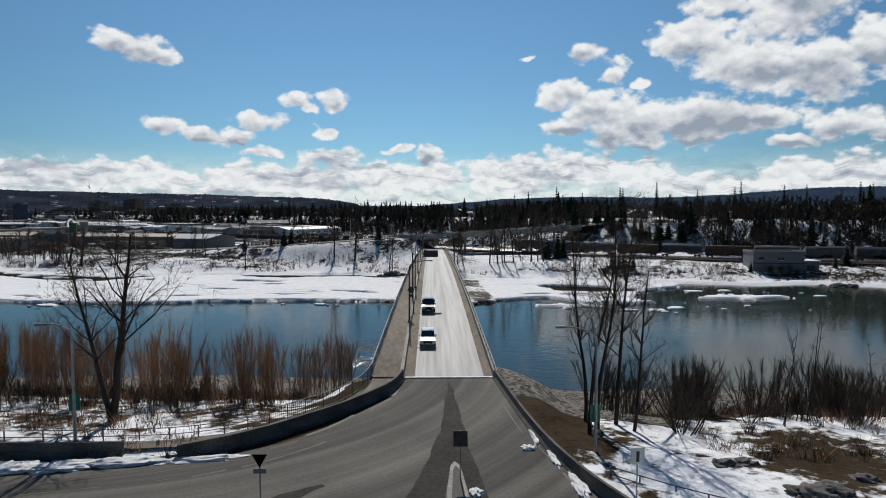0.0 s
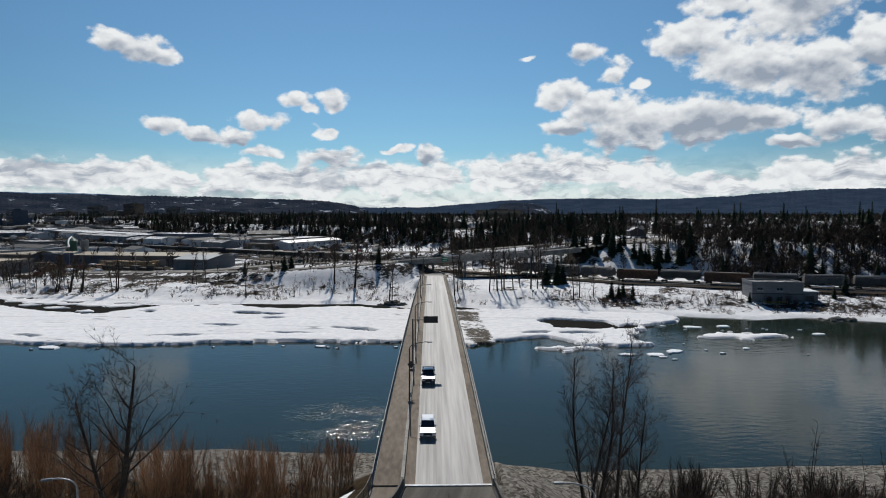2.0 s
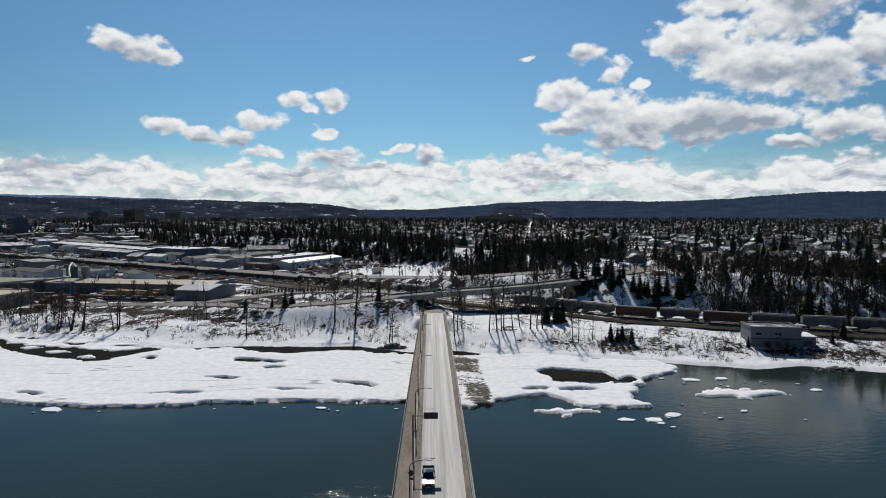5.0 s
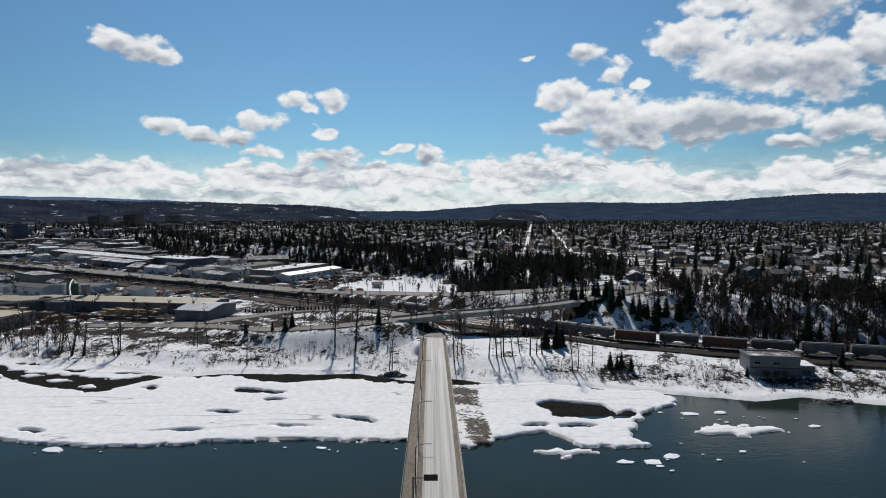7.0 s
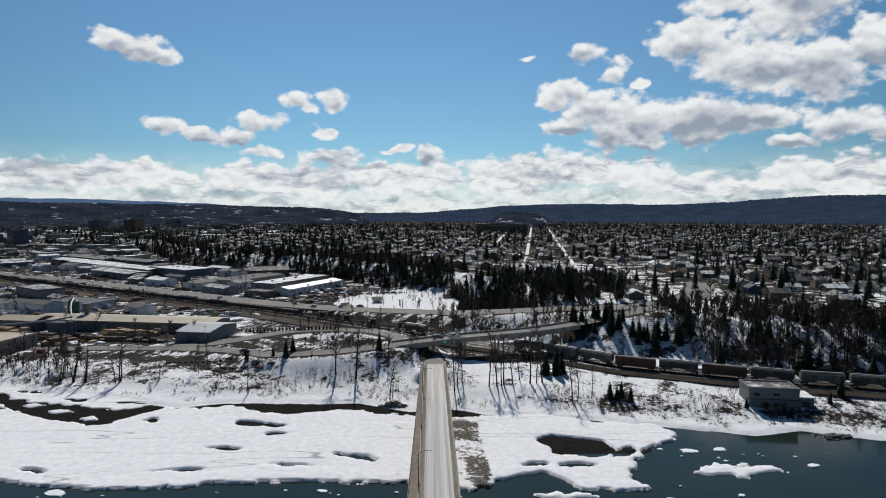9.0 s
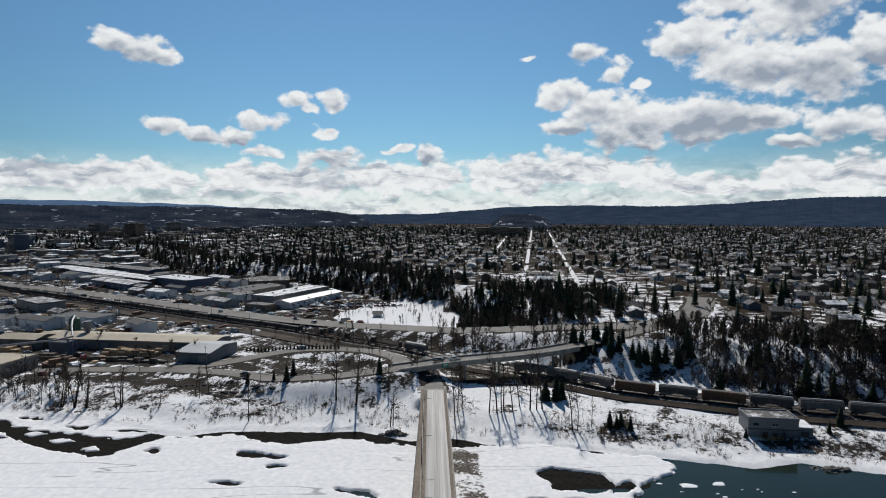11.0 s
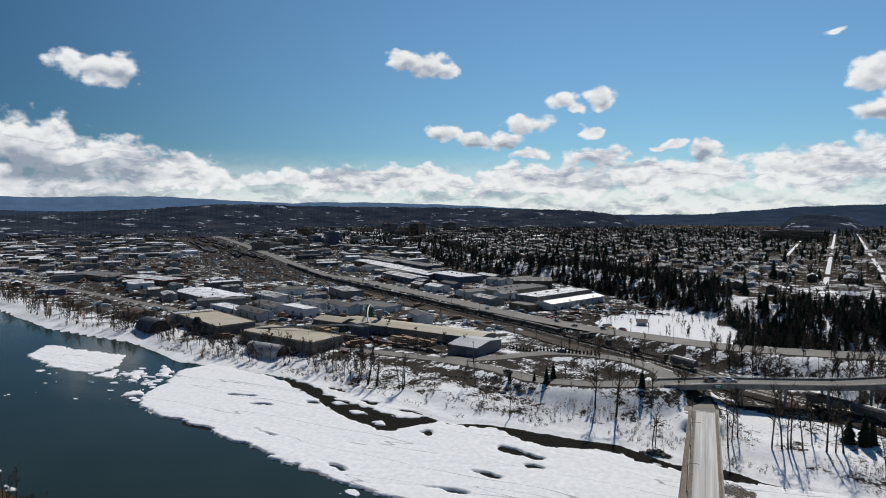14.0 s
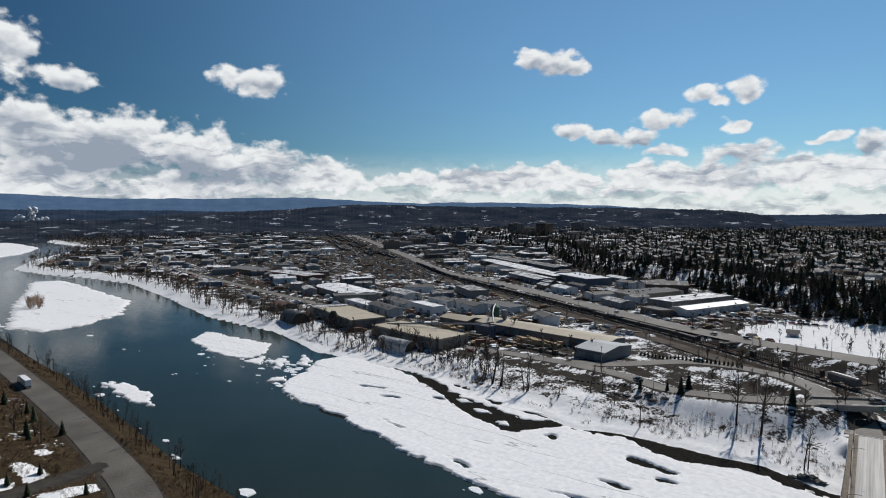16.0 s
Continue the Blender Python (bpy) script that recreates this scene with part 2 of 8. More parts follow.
FAR_TWIG = surface("grey_twigs", (0.055, 0.043, 0.035), (0.150, 0.118, 0.095), 0.05, 0.9, 0, 9, spec=0.05)
NEEDLES = surface("needles", (0.013, 0.020, 0.012), (0.052, 0.066, 0.037), 0.7, 0.9, 0, 7, per_piece=0.2, spec=0.1)
GRAVEL = surface("ballast", (0.020, 0.017, 0.014), (0.065, 0.055, 0.047), 0.12, 1.0, 0.6, 10, spec=0.02)
DIRT_ROAD = surface("packed_dirt", (0.055, 0.047, 0.040), (0.13, 0.113, 0.097), 0.07, 1.0, 0.2, 14, spec=0.04)
TAN = surface("tan_metal", (0.33, 0.28, 0.20), (0.46, 0.40, 0.30), 0.12, 0.6, 0.1, 10, per_piece=0.2)
GREY_SHEET = surface("grey_sheet_metal", (0.15, 0.16, 0.17), (0.28, 0.29, 0.30), 0.15, 0.5, 0.1, 10, metal=0.2, per_piece=0.3)
WHITE_SHEET = surface("white_sheet_metal", (0.42, 0.43, 0.44), (0.70, 0.71, 0.72), 0.15, 0.5, 0.1, 10, per_piece=0.3)
BLUE_SHEET = surface("blue_sheet_metal", (0.04, 0.06, 0.10), (0.09, 0.12, 0.17), 0.2, 0.5, 0.1, 10, per_piece=0.3)
BROWN_WALL = surface("brown_wall", (0.10, 0.075, 0.055), (0.22, 0.17, 0.13), 0.3, 0.8, 0.1, 10, per_piece=0.5)
GREY_WALL = surface("grey_wall", (0.10, 0.097, 0.093), (0.25, 0.24, 0.23), 0.2, 0.8, 0.1, 10, per_piece=0.5)
DARK_ROOF = surface("dark_roof", (0.05, 0.05, 0.055), (0.13, 0.13, 0.13), 0.25, 0.85, 0.2, 8, per_piece=0.3)
SNOW_ROOF = surface("part_melted_snow_roof", (0.10, 0.098, 0.095), (0.78, 0.79, 0.81), 0.16, 0.75, 0.2, 5, per_piece=0.35, spread=(0.48, 0.66), spec=0.2)
GREEN_PAINT = surface("dark_green_paint", (0.012, 0.06, 0.04), (0.02, 0.10, 0.065), 1.0, 0.5, 0, 5)
SIGN_GREEN = surface("road_sign_green", (0.0, 0.14, 0.08), (0.0, 0.19, 0.11), 2.0, 0.4, 0, 5)
SIGN_WHITE = surface("road_sign_white", (0.72, 0.72, 0.72), (0.8, 0.8, 0.8), 2.0, 0.4, 0, 5)
YELLOW = surface("yellow_paint", (0.55, 0.32, 0.03), (0.7, 0.42, 0.05), 1.0, 0.5, 0, 5)
WOOD = surface("sawn_lumber", (0.28, 0.19, 0.10), (0.48, 0.35, 0.21), 0.7, 0.8, 0.2, 10, per_piece=0.3)
LOG = surface("weathered_wood", (0.08, 0.065, 0.05), (0.19, 0.16, 0.13), 0.8, 0.9, 0.3, 8)
ROCK = surface("dark_rock", (0.05, 0.047, 0.043), (0.16, 0.15, 0.14), 0.9, 0.9, 0.8, 6)
WHITE_CAR = surface("white_car_paint", (0.72, 0.73, 0.74), (0.80, 0.80, 0.81), 0.6, 0.3, 0, 5, coat=0.8)
DARK_CAR = surface("dark_car_paint", (0.015, 0.016, 0.018), (0.03, 0.031, 0.034), 0.6, 0.3, 0, 5, coat=0.8)
RED_CAR = surface("red_car_paint", (0.20, 0.015, 0.012), (0.28, 0.025, 0.02), 0.6, 0.3, 0, 5, coat=0.8)
GREY_CAR = surface("grey_car_paint", (0.16, 0.17, 0.18), (0.24, 0.25, 0.26), 0.6, 0.3, 0, 5, coat=0.8)
RUBBER = surface("rubber", (0.012, 0.012, 0.012), (0.03, 0.03, 0.03), 3.0, 0.9, 0.2, 5)
LENS = surface("lamp_lens", (0.7, 0.7, 0.68), (0.8, 0.8, 0.78), 4.0, 0.2, 0, 4)
HOPPER = surface("hopper_car_paint", (0.06, 0.057, 0.054), (0.17, 0.16, 0.15), 0.35, 0.75, 0.1, 8, stretch=(1, 1, 0.3), per_piece=0.4)


def glass_like(name, tint, rough=0.08):
    m = bpy.data.materials.new(name)
    m.use_nodes = True
    b = m.node_tree.nodes["Principled BSDF"]
    b.inputs["Base Color"].default_value = (*tint, 1)
    b.inputs["Roughness"].default_value = rough
    b.inputs["Specular IOR Level"].default_value = 0.8
    return m


GLASS = glass_like("dark_window_glass", (0.012, 0.015, 0.018))


def water_material():
    m = bpy.data.materials.new("river_water")
    m.use_nodes = True
    nt = m.node_tree
    b = nt.nodes["Principled BSDF"]
    tc = nt.nodes.new("ShaderNodeTexCoord")
    tint = nt.nodes.new("ShaderNodeTexNoise")
    tint.inputs["Scale"].default_value, tint.inputs["Detail"].default_value = 0.02, 4
    ramp = nt.nodes.new("ShaderNodeValToRGB")
    ramp.color_ramp.elements[0].position, ramp.color_ramp.elements[1].position = 0.35, 0.7
    ramp.color_ramp.elements[0].color, ramp.color_ramp.elements[1].color = (0.014, 0.023, 0.017, 1), (0.021, 0.033, 0.025, 1)
    nt.links.new(tc.outputs["Object"], tint.inputs["Vector"])
    nt.links.new(tint.outputs[0], ramp.inputs[0])
    nt.links.new(ramp.outputs[0], b.inputs["Base Color"])
    mp = nt.nodes.new("ShaderNodeMapping")
    mp.inputs["Scale"].default_value = (0.45, 1.0, 1.0)
    nt.links.new(tc.outputs["Object"], mp.inputs[0])
    swell = nt.nodes.new("ShaderNodeTexNoise")
    swell.inputs["Scale"].default_value, swell.inputs["Detail"].default_value = 0.9, 3
    nt.links.new(mp.outputs[0], swell.inputs["Vector"])
    calm = nt.nodes.new("ShaderNodeTexNoise")
    calm.inputs["Scale"].default_value, calm.inputs["Detail"].default_value = 0.035, 3
    nt.links.new(mp.outputs[0], calm.inputs["Vector"])
    mr = nt.nodes.new("ShaderNodeMapRange")
    mr.inputs[1].default_value, mr.inputs[2].default_value = 0.46, 0.68
    mr.inputs[3].default_value, mr.inputs[4].default_value = 0.22, 0.6
    nt.links.new(calm.outputs[0], mr.inputs[0])
    # a riffle beside the bridge, where the current breaks over stones
    away = nt.nodes.new("ShaderNodeVectorMath")
    away.operation = 'DISTANCE'
    away.inputs[1].default_value = (-13, 96, -7)
    nt.links.new(tc.outputs["Object"], away.inputs[0])
    riffle = nt.nodes.new("ShaderNodeMapRange")
    riffle.inputs[1].default_value, riffle.inputs[2].default_value = 15.0, 3.0
    riffle.inputs[3].default_value, riffle.inputs[4].default_value = 0.0, 1.0
    nt.links.new(away.outputs["Value"], riffle.inputs[0])
    ragged = nt.nodes.new("ShaderNodeTexNoise")
    ragged.inputs["Scale"].default_value, ragged.inputs["Detail"].default_value = 0.22, 4
    nt.links.new(mp.outputs[0], ragged.inputs["Vector"])
    cut = nt.nodes.new("ShaderNodeMapRange")
    cut.inputs[1].default_value, cut.inputs[2].default_value = 0.46, 0.60
    nt.links.new(ragged.outputs[0], cut.inputs[0])
    rough_water = nt.nodes.new("ShaderNodeMath")
    rough_water.operation = 'MULTIPLY'
    nt.links.new(riffle.outputs[0], rough_water.inputs[0])
    nt.links.new(cut.outputs[0], rough_water.inputs[1])
    chop = nt.nodes.new("ShaderNodeTexNoise")
    chop.inputs["Scale"].default_value, chop.inputs["Detail"].default_value = 1.5, 1
    nt.links.new(tc.outputs["Object"], chop.inputs["Vector"])
    first = nt.nodes.new("ShaderNodeBump")
    first.inputs["Distance"].default_value = 0.4
    nt.links.new(rough_water.outputs[0], first.inputs["Strength"])
    nt.links.new(chop.outputs[0], first.inputs["Height"])
    bump = nt.nodes.new("ShaderNodeBump")
    bump.inputs["Distance"].default_value = 0.10
    nt.links.new(first.outputs[0], bump.inputs["Normal"])
    nt.links.new(mr.outputs[0], bump.inputs["Strength"])
    nt.links.new(swell.outputs[0], bump.inputs["Height"])
    nt.links.new(bump.outputs[0], b.inputs["Normal"])
    b.inputs["Roughness"].default_value = 0.09
    b.inputs["IOR"].default_value = 1.33
    b.inputs["Specular IOR Level"].default_value = 0.32
    return m


WATER = water_material()


def ground_material():
    """Soil, gravel, grass and snow, spread by the cover that each stretch of ground carries."""
    m = bpy.data.materials.new("ground_cover")
    m.use_nodes = True
    nt = m.node_tree
    b = nt.nodes["Principled BSDF"]
    tc = nt.nodes.new("ShaderNodeTexCoord").outputs["Object"]

    def tex(scale, detail, rough=0.55):
        n = nt.nodes.new("ShaderNodeTexNoise")
        n.inputs["Scale"].default_value, n.inputs["Detail"].default_value = scale, detail
        n.inputs["Roughness"].default_value = rough
        nt.links.new(tc, n.inputs["Vector"])
        return n.outputs[0]

    def ramp(src, lo, hi, a, c):
        n = nt.nodes.new("ShaderNodeValToRGB")
        n.color_ramp.elements[0].position, n.color_ramp.elements[1].position = lo, hi
        n.color_ramp.elements[0].color, n.color_ramp.elements[1].color = (*a, 1), (*c, 1)
        nt.links.new(src, n.inputs[0])
        return n.outputs[0]

    def attr(name):
        n = nt.nodes.new("ShaderNodeAttribute")
        n.attribute_name = name
        return n.outputs["Fac"]

    def mix(f, a, c):
        n = nt.nodes.new("ShaderNodeMix")
        n.data_type = 'RGBA'
        nt.links.new(f, n.inputs["Factor"])
        nt.links.new(a, n.inputs["A"])
        nt.links.new(c, n.inputs["B"])
        return n.outputs["Result"]

    def math2(op, a, c):
        n = nt.nodes.new("ShaderNodeMath")
        n.operation = op
        for i, v in enumerate((a, c)):
            if isinstance(v, float):
                n.inputs[i].default_value = v
            else:
                nt.links.new(v, n.inputs[i])
        return n.outputs[0]

    grain = tex(2.2, 6, 0.7)
    patch = tex(0.09, 5, 0.6)
    soil = ramp(grain, 0.3, 0.7, (0.014, 0.012, 0.010), (0.044, 0.037, 0.031))
    pebble = nt.nodes.new("ShaderNodeTexVoronoi")
    pebble.inputs["Scale"].default_value = 2.6
    nt.links.new(tc, pebble.inputs["Vector"])
    gravel = ramp(pebble.outputs["Color"], 0.15, 0.95, (0.045, 0.041, 0.036), (0.26, 0.245, 0.22))
    grass = ramp(math2('ADD', math2('MULTIPLY', grain, 0.45), math2('MULTIPLY', tex(0.28, 5, 0.65), 0.55)), 0.34, 0.66, (0.016, 0.012, 0.008), (0.078, 0.056, 0.033))
    base = mix(attr("stones"), soil, gravel)
    base = mix(attr("grass"), base, grass)
    mud = ramp(tex(0.6, 5), 0.35, 0.7, (0.010, 0.0098, 0.009), (0.024, 0.0225, 0.020))
    base = mix(attr("wet"), base, mud)
    snow = ramp(tex(0.5, 5), 0.3, 0.7, (0.68, 0.695, 0.72), (0.85, 0.852, 0.855))
    amount = math2('ADD', math2('MULTIPLY', patch, 0.62), math2('MULTIPLY', tex(0.75, 5, 0.65), 0.38))
    edge = math2('SUBTRACT', math2('ADD', amount, attr("snow")), 1.0)
    cover = nt.nodes.new("ShaderNodeMapRange")
    cover.interpolation_type = 'SMOOTHSTEP'
    cover.inputs[1].default_value, cover.inputs[2].default_value = -0.02, 0.05
    nt.links.new(edge, cover.inputs[0])
    nt.links.new(mix(cover.outputs[0], base, snow), b.inputs["Base Color"])
    b.inputs["Roughness"].default_value = 1.0
    b.inputs["Specular IOR Level"].default_value = 0.02
    bump = nt.nodes.new("ShaderNodeBump")
    bump.inputs["Strength"].default_value, bump.inputs["Distance"].default_value = 0.5, 0.25
    nt.links.new(tex(1.2, 6, 0.65), bump.inputs["Height"])
    nt.links.new(bump.outputs[0], b.inputs["Normal"])
    return m


GROUND = ground_material()


def ice_material():
    """The ground's covers with a smooth crust and long thin cracks."""
    m = GROUND.copy()
    m.name = "river_ice"
    nt = m.node_tree
    for n in nt.nodes:
        if n.type == 'BUMP':
            n.inputs["Strength"].default_value = 0.12
            n.inputs["Distance"].default_value = 0.08
    b = nt.nodes["Principled BSDF"]
    tc = nt.nodes.new("ShaderNodeTexCoord")
    mp = nt.nodes.new("ShaderNodeMapping")
    mp.inputs["Scale"].default_value, mp.inputs["Rotation"].default_value = (0.10, 1.0, 1.0), (0, 0, 0.20)
    nt.links.new(tc.outputs["Object"], mp.inputs[0])
    last = b.inputs["Base Color"].links[0].from_socket
    for scale, width, detail in ((0.05, 0.0034, 3),):
        n = nt.nodes.new("ShaderNodeTexNoise")
        n.inputs["Scale"].default_value, n.inputs["Detail"].default_value = scale, detail
        nt.links.new(mp.outputs[0], n.inputs["Vector"])
        off = nt.nodes.new("ShaderNodeMath")
        off.operation = 'SUBTRACT'
        off.inputs[1].default_value = 0.53
        nt.links.new(n.outputs[0], off.inputs[0])
        far = nt.nodes.new("ShaderNodeMath")
        far.operation = 'ABSOLUTE'
        nt.links.new(off.outputs[0], far.inputs[0])
        line = nt.nodes.new("ShaderNodeMapRange")
        line.inputs[1].default_value, line.inputs[2].default_value = width, width * 0.3
        line.inputs[3].default_value, line.inputs[4].default_value = 0.0, 0.62
        nt.links.new(far.outputs[0], line.inputs[0])
        mixed = nt.nodes.new("ShaderNodeMix")
        mixed.data_type = 'RGBA'
        nt.links.new(line.outputs[0], mixed.inputs["Factor"])
        nt.links.new(last, mixed.inputs["A"])
        mixed.inputs["B"].default_value = (0.16, 0.18, 0.20, 1)
        last = mixed.outputs["Result"]
    nt.links.new(last, b.inputs["Base Color"])
    return m


ICE = ice_material()


def far_hill(name, dark, light, haze_glow, strength, snow):
    """Woods seen from far: dark stands, paler clearings, some of them under snow. Blue haze is put in as colour and
    glow.
    """
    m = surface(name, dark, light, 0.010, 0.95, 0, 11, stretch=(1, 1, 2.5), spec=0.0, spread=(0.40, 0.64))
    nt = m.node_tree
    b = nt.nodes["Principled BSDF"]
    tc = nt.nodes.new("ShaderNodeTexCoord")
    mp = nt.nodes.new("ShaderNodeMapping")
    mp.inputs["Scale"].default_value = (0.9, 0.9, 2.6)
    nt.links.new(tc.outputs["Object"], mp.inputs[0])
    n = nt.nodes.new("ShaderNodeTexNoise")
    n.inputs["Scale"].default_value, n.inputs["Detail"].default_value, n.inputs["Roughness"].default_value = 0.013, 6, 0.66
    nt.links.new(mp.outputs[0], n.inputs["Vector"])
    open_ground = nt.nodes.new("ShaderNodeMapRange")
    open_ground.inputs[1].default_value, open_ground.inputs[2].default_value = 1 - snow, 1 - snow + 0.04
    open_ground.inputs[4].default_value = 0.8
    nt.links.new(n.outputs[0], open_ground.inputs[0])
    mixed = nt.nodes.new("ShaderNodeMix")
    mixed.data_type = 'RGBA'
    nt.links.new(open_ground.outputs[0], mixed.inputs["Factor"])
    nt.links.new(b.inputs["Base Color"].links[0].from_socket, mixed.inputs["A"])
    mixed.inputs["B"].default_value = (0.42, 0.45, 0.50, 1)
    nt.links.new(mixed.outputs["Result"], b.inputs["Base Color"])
    b.inputs["Emission Color"].default_value = (*haze_glow, 1)
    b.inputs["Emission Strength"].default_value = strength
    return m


# bluish base tones and faint blue emission stand for haze over the distance
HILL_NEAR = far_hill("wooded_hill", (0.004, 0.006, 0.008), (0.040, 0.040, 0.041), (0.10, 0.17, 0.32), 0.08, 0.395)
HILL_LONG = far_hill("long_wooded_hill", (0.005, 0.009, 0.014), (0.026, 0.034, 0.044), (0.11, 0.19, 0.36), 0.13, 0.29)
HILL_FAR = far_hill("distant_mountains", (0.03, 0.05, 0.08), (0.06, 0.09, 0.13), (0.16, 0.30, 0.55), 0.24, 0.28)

# ---------------------------------------------------------------- helpers for meshes
def raw_mesh(name, verts, faces, mats=(), index=None, smooth=False):
    """A mesh from arrays: verts (n,3), faces (m,k) of one k."""
    verts, faces = np.asarray(verts, np.float32), np.asarray(faces, np.int32)
    me = bpy.data.meshes.new(name)
    k = faces.shape[1]
    me.vertices.add(len(verts))
    me.vertices.foreach_set("co", verts.ravel())
    me.loops.add(faces.size)
    me.loops.foreach_set("vertex_index", faces.ravel())
    me.polygons.add(len(faces))
    me.polygons.foreach_set("loop_start", np.arange(0, faces.size, k, dtype=np.int32))
    me.polygons.foreach_set("loop_total", np.full(len(faces), k, np.int32))
    for m in mats:
        me.materials.append(m)
    if index is not None:
        me.polygons.foreach_set("material_index", np.asarray(index, np.int32))
    me.polygons.foreach_set("use_smooth", np.full(len(faces), smooth))
    me.update(calc_edges=True)
    return me


def bm_mesh(name, bm, mat, smooth=False):
    me = bpy.data.meshes.new(name)
    bmesh.ops.recalc_face_normals(bm, faces=bm.faces)
    bm.to_mesh(me)
    bm.free()
    me.materials.append(mat)
    if smooth:
        for p in me.polygons:
            p.use_smooth = True
    return me


def part(name, data, mat, parent, label="", at=None):
    """One mesh object under a thing or part; data is a bmesh or a ready mesh."""
    if isinstance(data, bmesh.types.BMesh):
        data = bm_mesh(name, data, mat)
    ob = new(name, data)
    ob.parent = parent
    if at is not None:
        ob.matrix_basis = at
    return tagged(ob, label) if label else ob


def add_box(bm, x0, x1, y0, y1, z0, z1, bevel=0.0, m=None):
    r = bmesh.ops.create_cube(bm, size=1)
    t = Matrix.Translation(((x0 + x1) / 2, (y0 + y1) / 2, (z0 + z1) / 2)) @ Matrix.Diagonal((x1 - x0, y1 - y0, z1 - z0, 1))
    bmesh.ops.transform(bm, matrix=(m @ t) if m else t, verts=r["verts"])
    if bevel:
        es = list({e for v in r["verts"] for e in v.link_edges})
        bmesh.ops.bevel(bm, geom=es, offset=bevel, segments=1, affect='EDGES')
    return bm


def box(x0, x1, y0, y1, z0, z1, bevel=0.0):
    return add_box(bmesh.new(), x0, x1, y0, y1, z0, z1, bevel)


def add_rod(bm, a, b, r0, r1=None, sides=6):
    a, b = Vector(a), Vector(b)
    q = (b - a).to_track_quat('Z', 'Y').to_matrix().to_4x4()
    bmesh.ops.create_cone(bm, cap_ends=True, segments=sides, radius1=r0, radius2=r0 if r1 is None else r1, depth=(b - a).length,
                          matrix=Matrix.Translation((a + b) / 2) @ q)
    return bm


def rod(a, b, r0, r1=None, sides=6):
    return add_rod(bmesh.new(), a, b, r0, r1, sides)


def bent_rod(points, r, sides=6):
    """One tube swept along a bent line."""
    p = [Vector(q) for q in points]
    bm = bmesh.new()
    rings = []
    for i, c in enumerate(p):
        d = (p[min(i + 1, len(p) - 1)] - p[max(i - 1, 0)]).normalized()
        u = d.cross(Vector((0, 0, 1)) if abs(d.z) < 0.9 else Vector((0, 1, 0))).normalized()
        w = d.cross(u)
        rings.append([bm.verts.new(c + (u * math.cos(k * 6.2832 / sides) + w * math.sin(k * 6.2832 / sides)) * r) for k in range(sides)])
    for a, b in zip(rings[:-1], rings[1:]):
        for k in range(sides):
            bm.faces.new((a[k], a[(k + 1) % sides], b[(k + 1) % sides], b[k]))
    bm.faces.new(rings[0][::-1])
    bm.faces.new(rings[-1])
    return bm


def empty(name, m=None):
    ob = new(name)
    ob.empty_display_size = 0.5
    if m is not None:
        ob.matrix_basis = m
    return ob


def vnoise(x, y, seed=0):
    """Smooth value noise in -1..1 for arrays."""
    x, y = np.asarray(x, float), np.asarray(y, float)
    xi, yi = np.floor(x), np.floor(y)
    fx, fy = x - xi, y - yi
    fx, fy = fx * fx * (3 - 2 * fx), fy * fy * (3 - 2 * fy)

    def h(i, j):
        v = np.sin(i * 127.1 + j * 311.7 + seed * 74.7) * 43758.5453
        return v - np.floor(v)
    return 2 * ((h(xi, yi) * (1 - fx) + h(xi + 1, yi) * fx) * (1 - fy) + (h(xi, yi + 1) * (1 - fx) + h(xi + 1, yi + 1) * fx) * fy) - 1


def fbm(x, y, scale, octaves=4, seed=0):
    total, amp, f = 0.0, 1.0, 1.0 / scale
    for o in range(octaves):
        total = total + amp * vnoise(x * f + o * 17.3, y * f - o * 9.1, seed + o)
        amp, f = amp * 0.5, f * 2.03
    return total / 1.9


def sstep(v, lo, hi):
    v = np.clip((v - lo) / (hi - lo), 0, 1)
    return v * v * (3 - 2 * v)


def to_line(x, y, line):
    """Distance to a polyline, the nearest place's share of its length by index, and the side (left positive)."""
    best = np.full(np.shape(x), 1e18)
    where = np.zeros(np.shape(x))
    side = np.ones(np.shape(x))
    for i in range(len(line) - 1):
        (ax, ay), (bx, by) = line[i][:2], line[i + 1][:2]
        dx, dy = bx - ax, by - ay
        t = np.clip(((x - ax) * dx + (y - ay) * dy) / (dx * dx + dy * dy), 0, 1)
        d = (x - ax - t * dx) ** 2 + (y - ay - t * dy) ** 2
        w = d < best
        best = np.where(w, d, best)
        where = np.where(w, i + t, where)
        side = np.where(w, np.sign(dx * (y - ay) - dy * (x - ax)), side)
    return np.sqrt(best), where, side


def inside(x, y, poly):
    """Signed distance to a closed outline, positive inside."""
    d, _, _ = to_line(x, y, list(poly) + [poly[0]])
    odd = np.zeros(np.shape(x), bool)
    for (ax, ay), (bx, by) in zip(poly, list(poly[1:]) + [poly[0]]):
        if ay != by:
            odd ^= ((ay > y) != (by > y)) & (x < (bx - ax) * (y - ay) / (by - ay) + ax)
    return np.where(odd, d, -d)


def smooth_line(line, step):
    """A polyline rounded through its points and cut into steps of about that length."""
    pts = [np.array(p, float) for p in line]
    pts = [2 * pts[0] - pts[1]] + pts + [2 * pts[-1] - pts[-2]]
    res = []
    for a, b, c, d in zip(pts[:-3], pts[1:-2], pts[2:-1], pts[3:]):
        n = max(2, int(np.linalg.norm(c - b) / step))
        for k in range(n):
            t = k / n
            res.append(0.5 * (2 * b + (c - a) * t + (2 * a - 5 * b + 4 * c - d) * t * t + (3 * b - a - 3 * c + d) * t ** 3))
    return np.array(res + [pts[-2]])


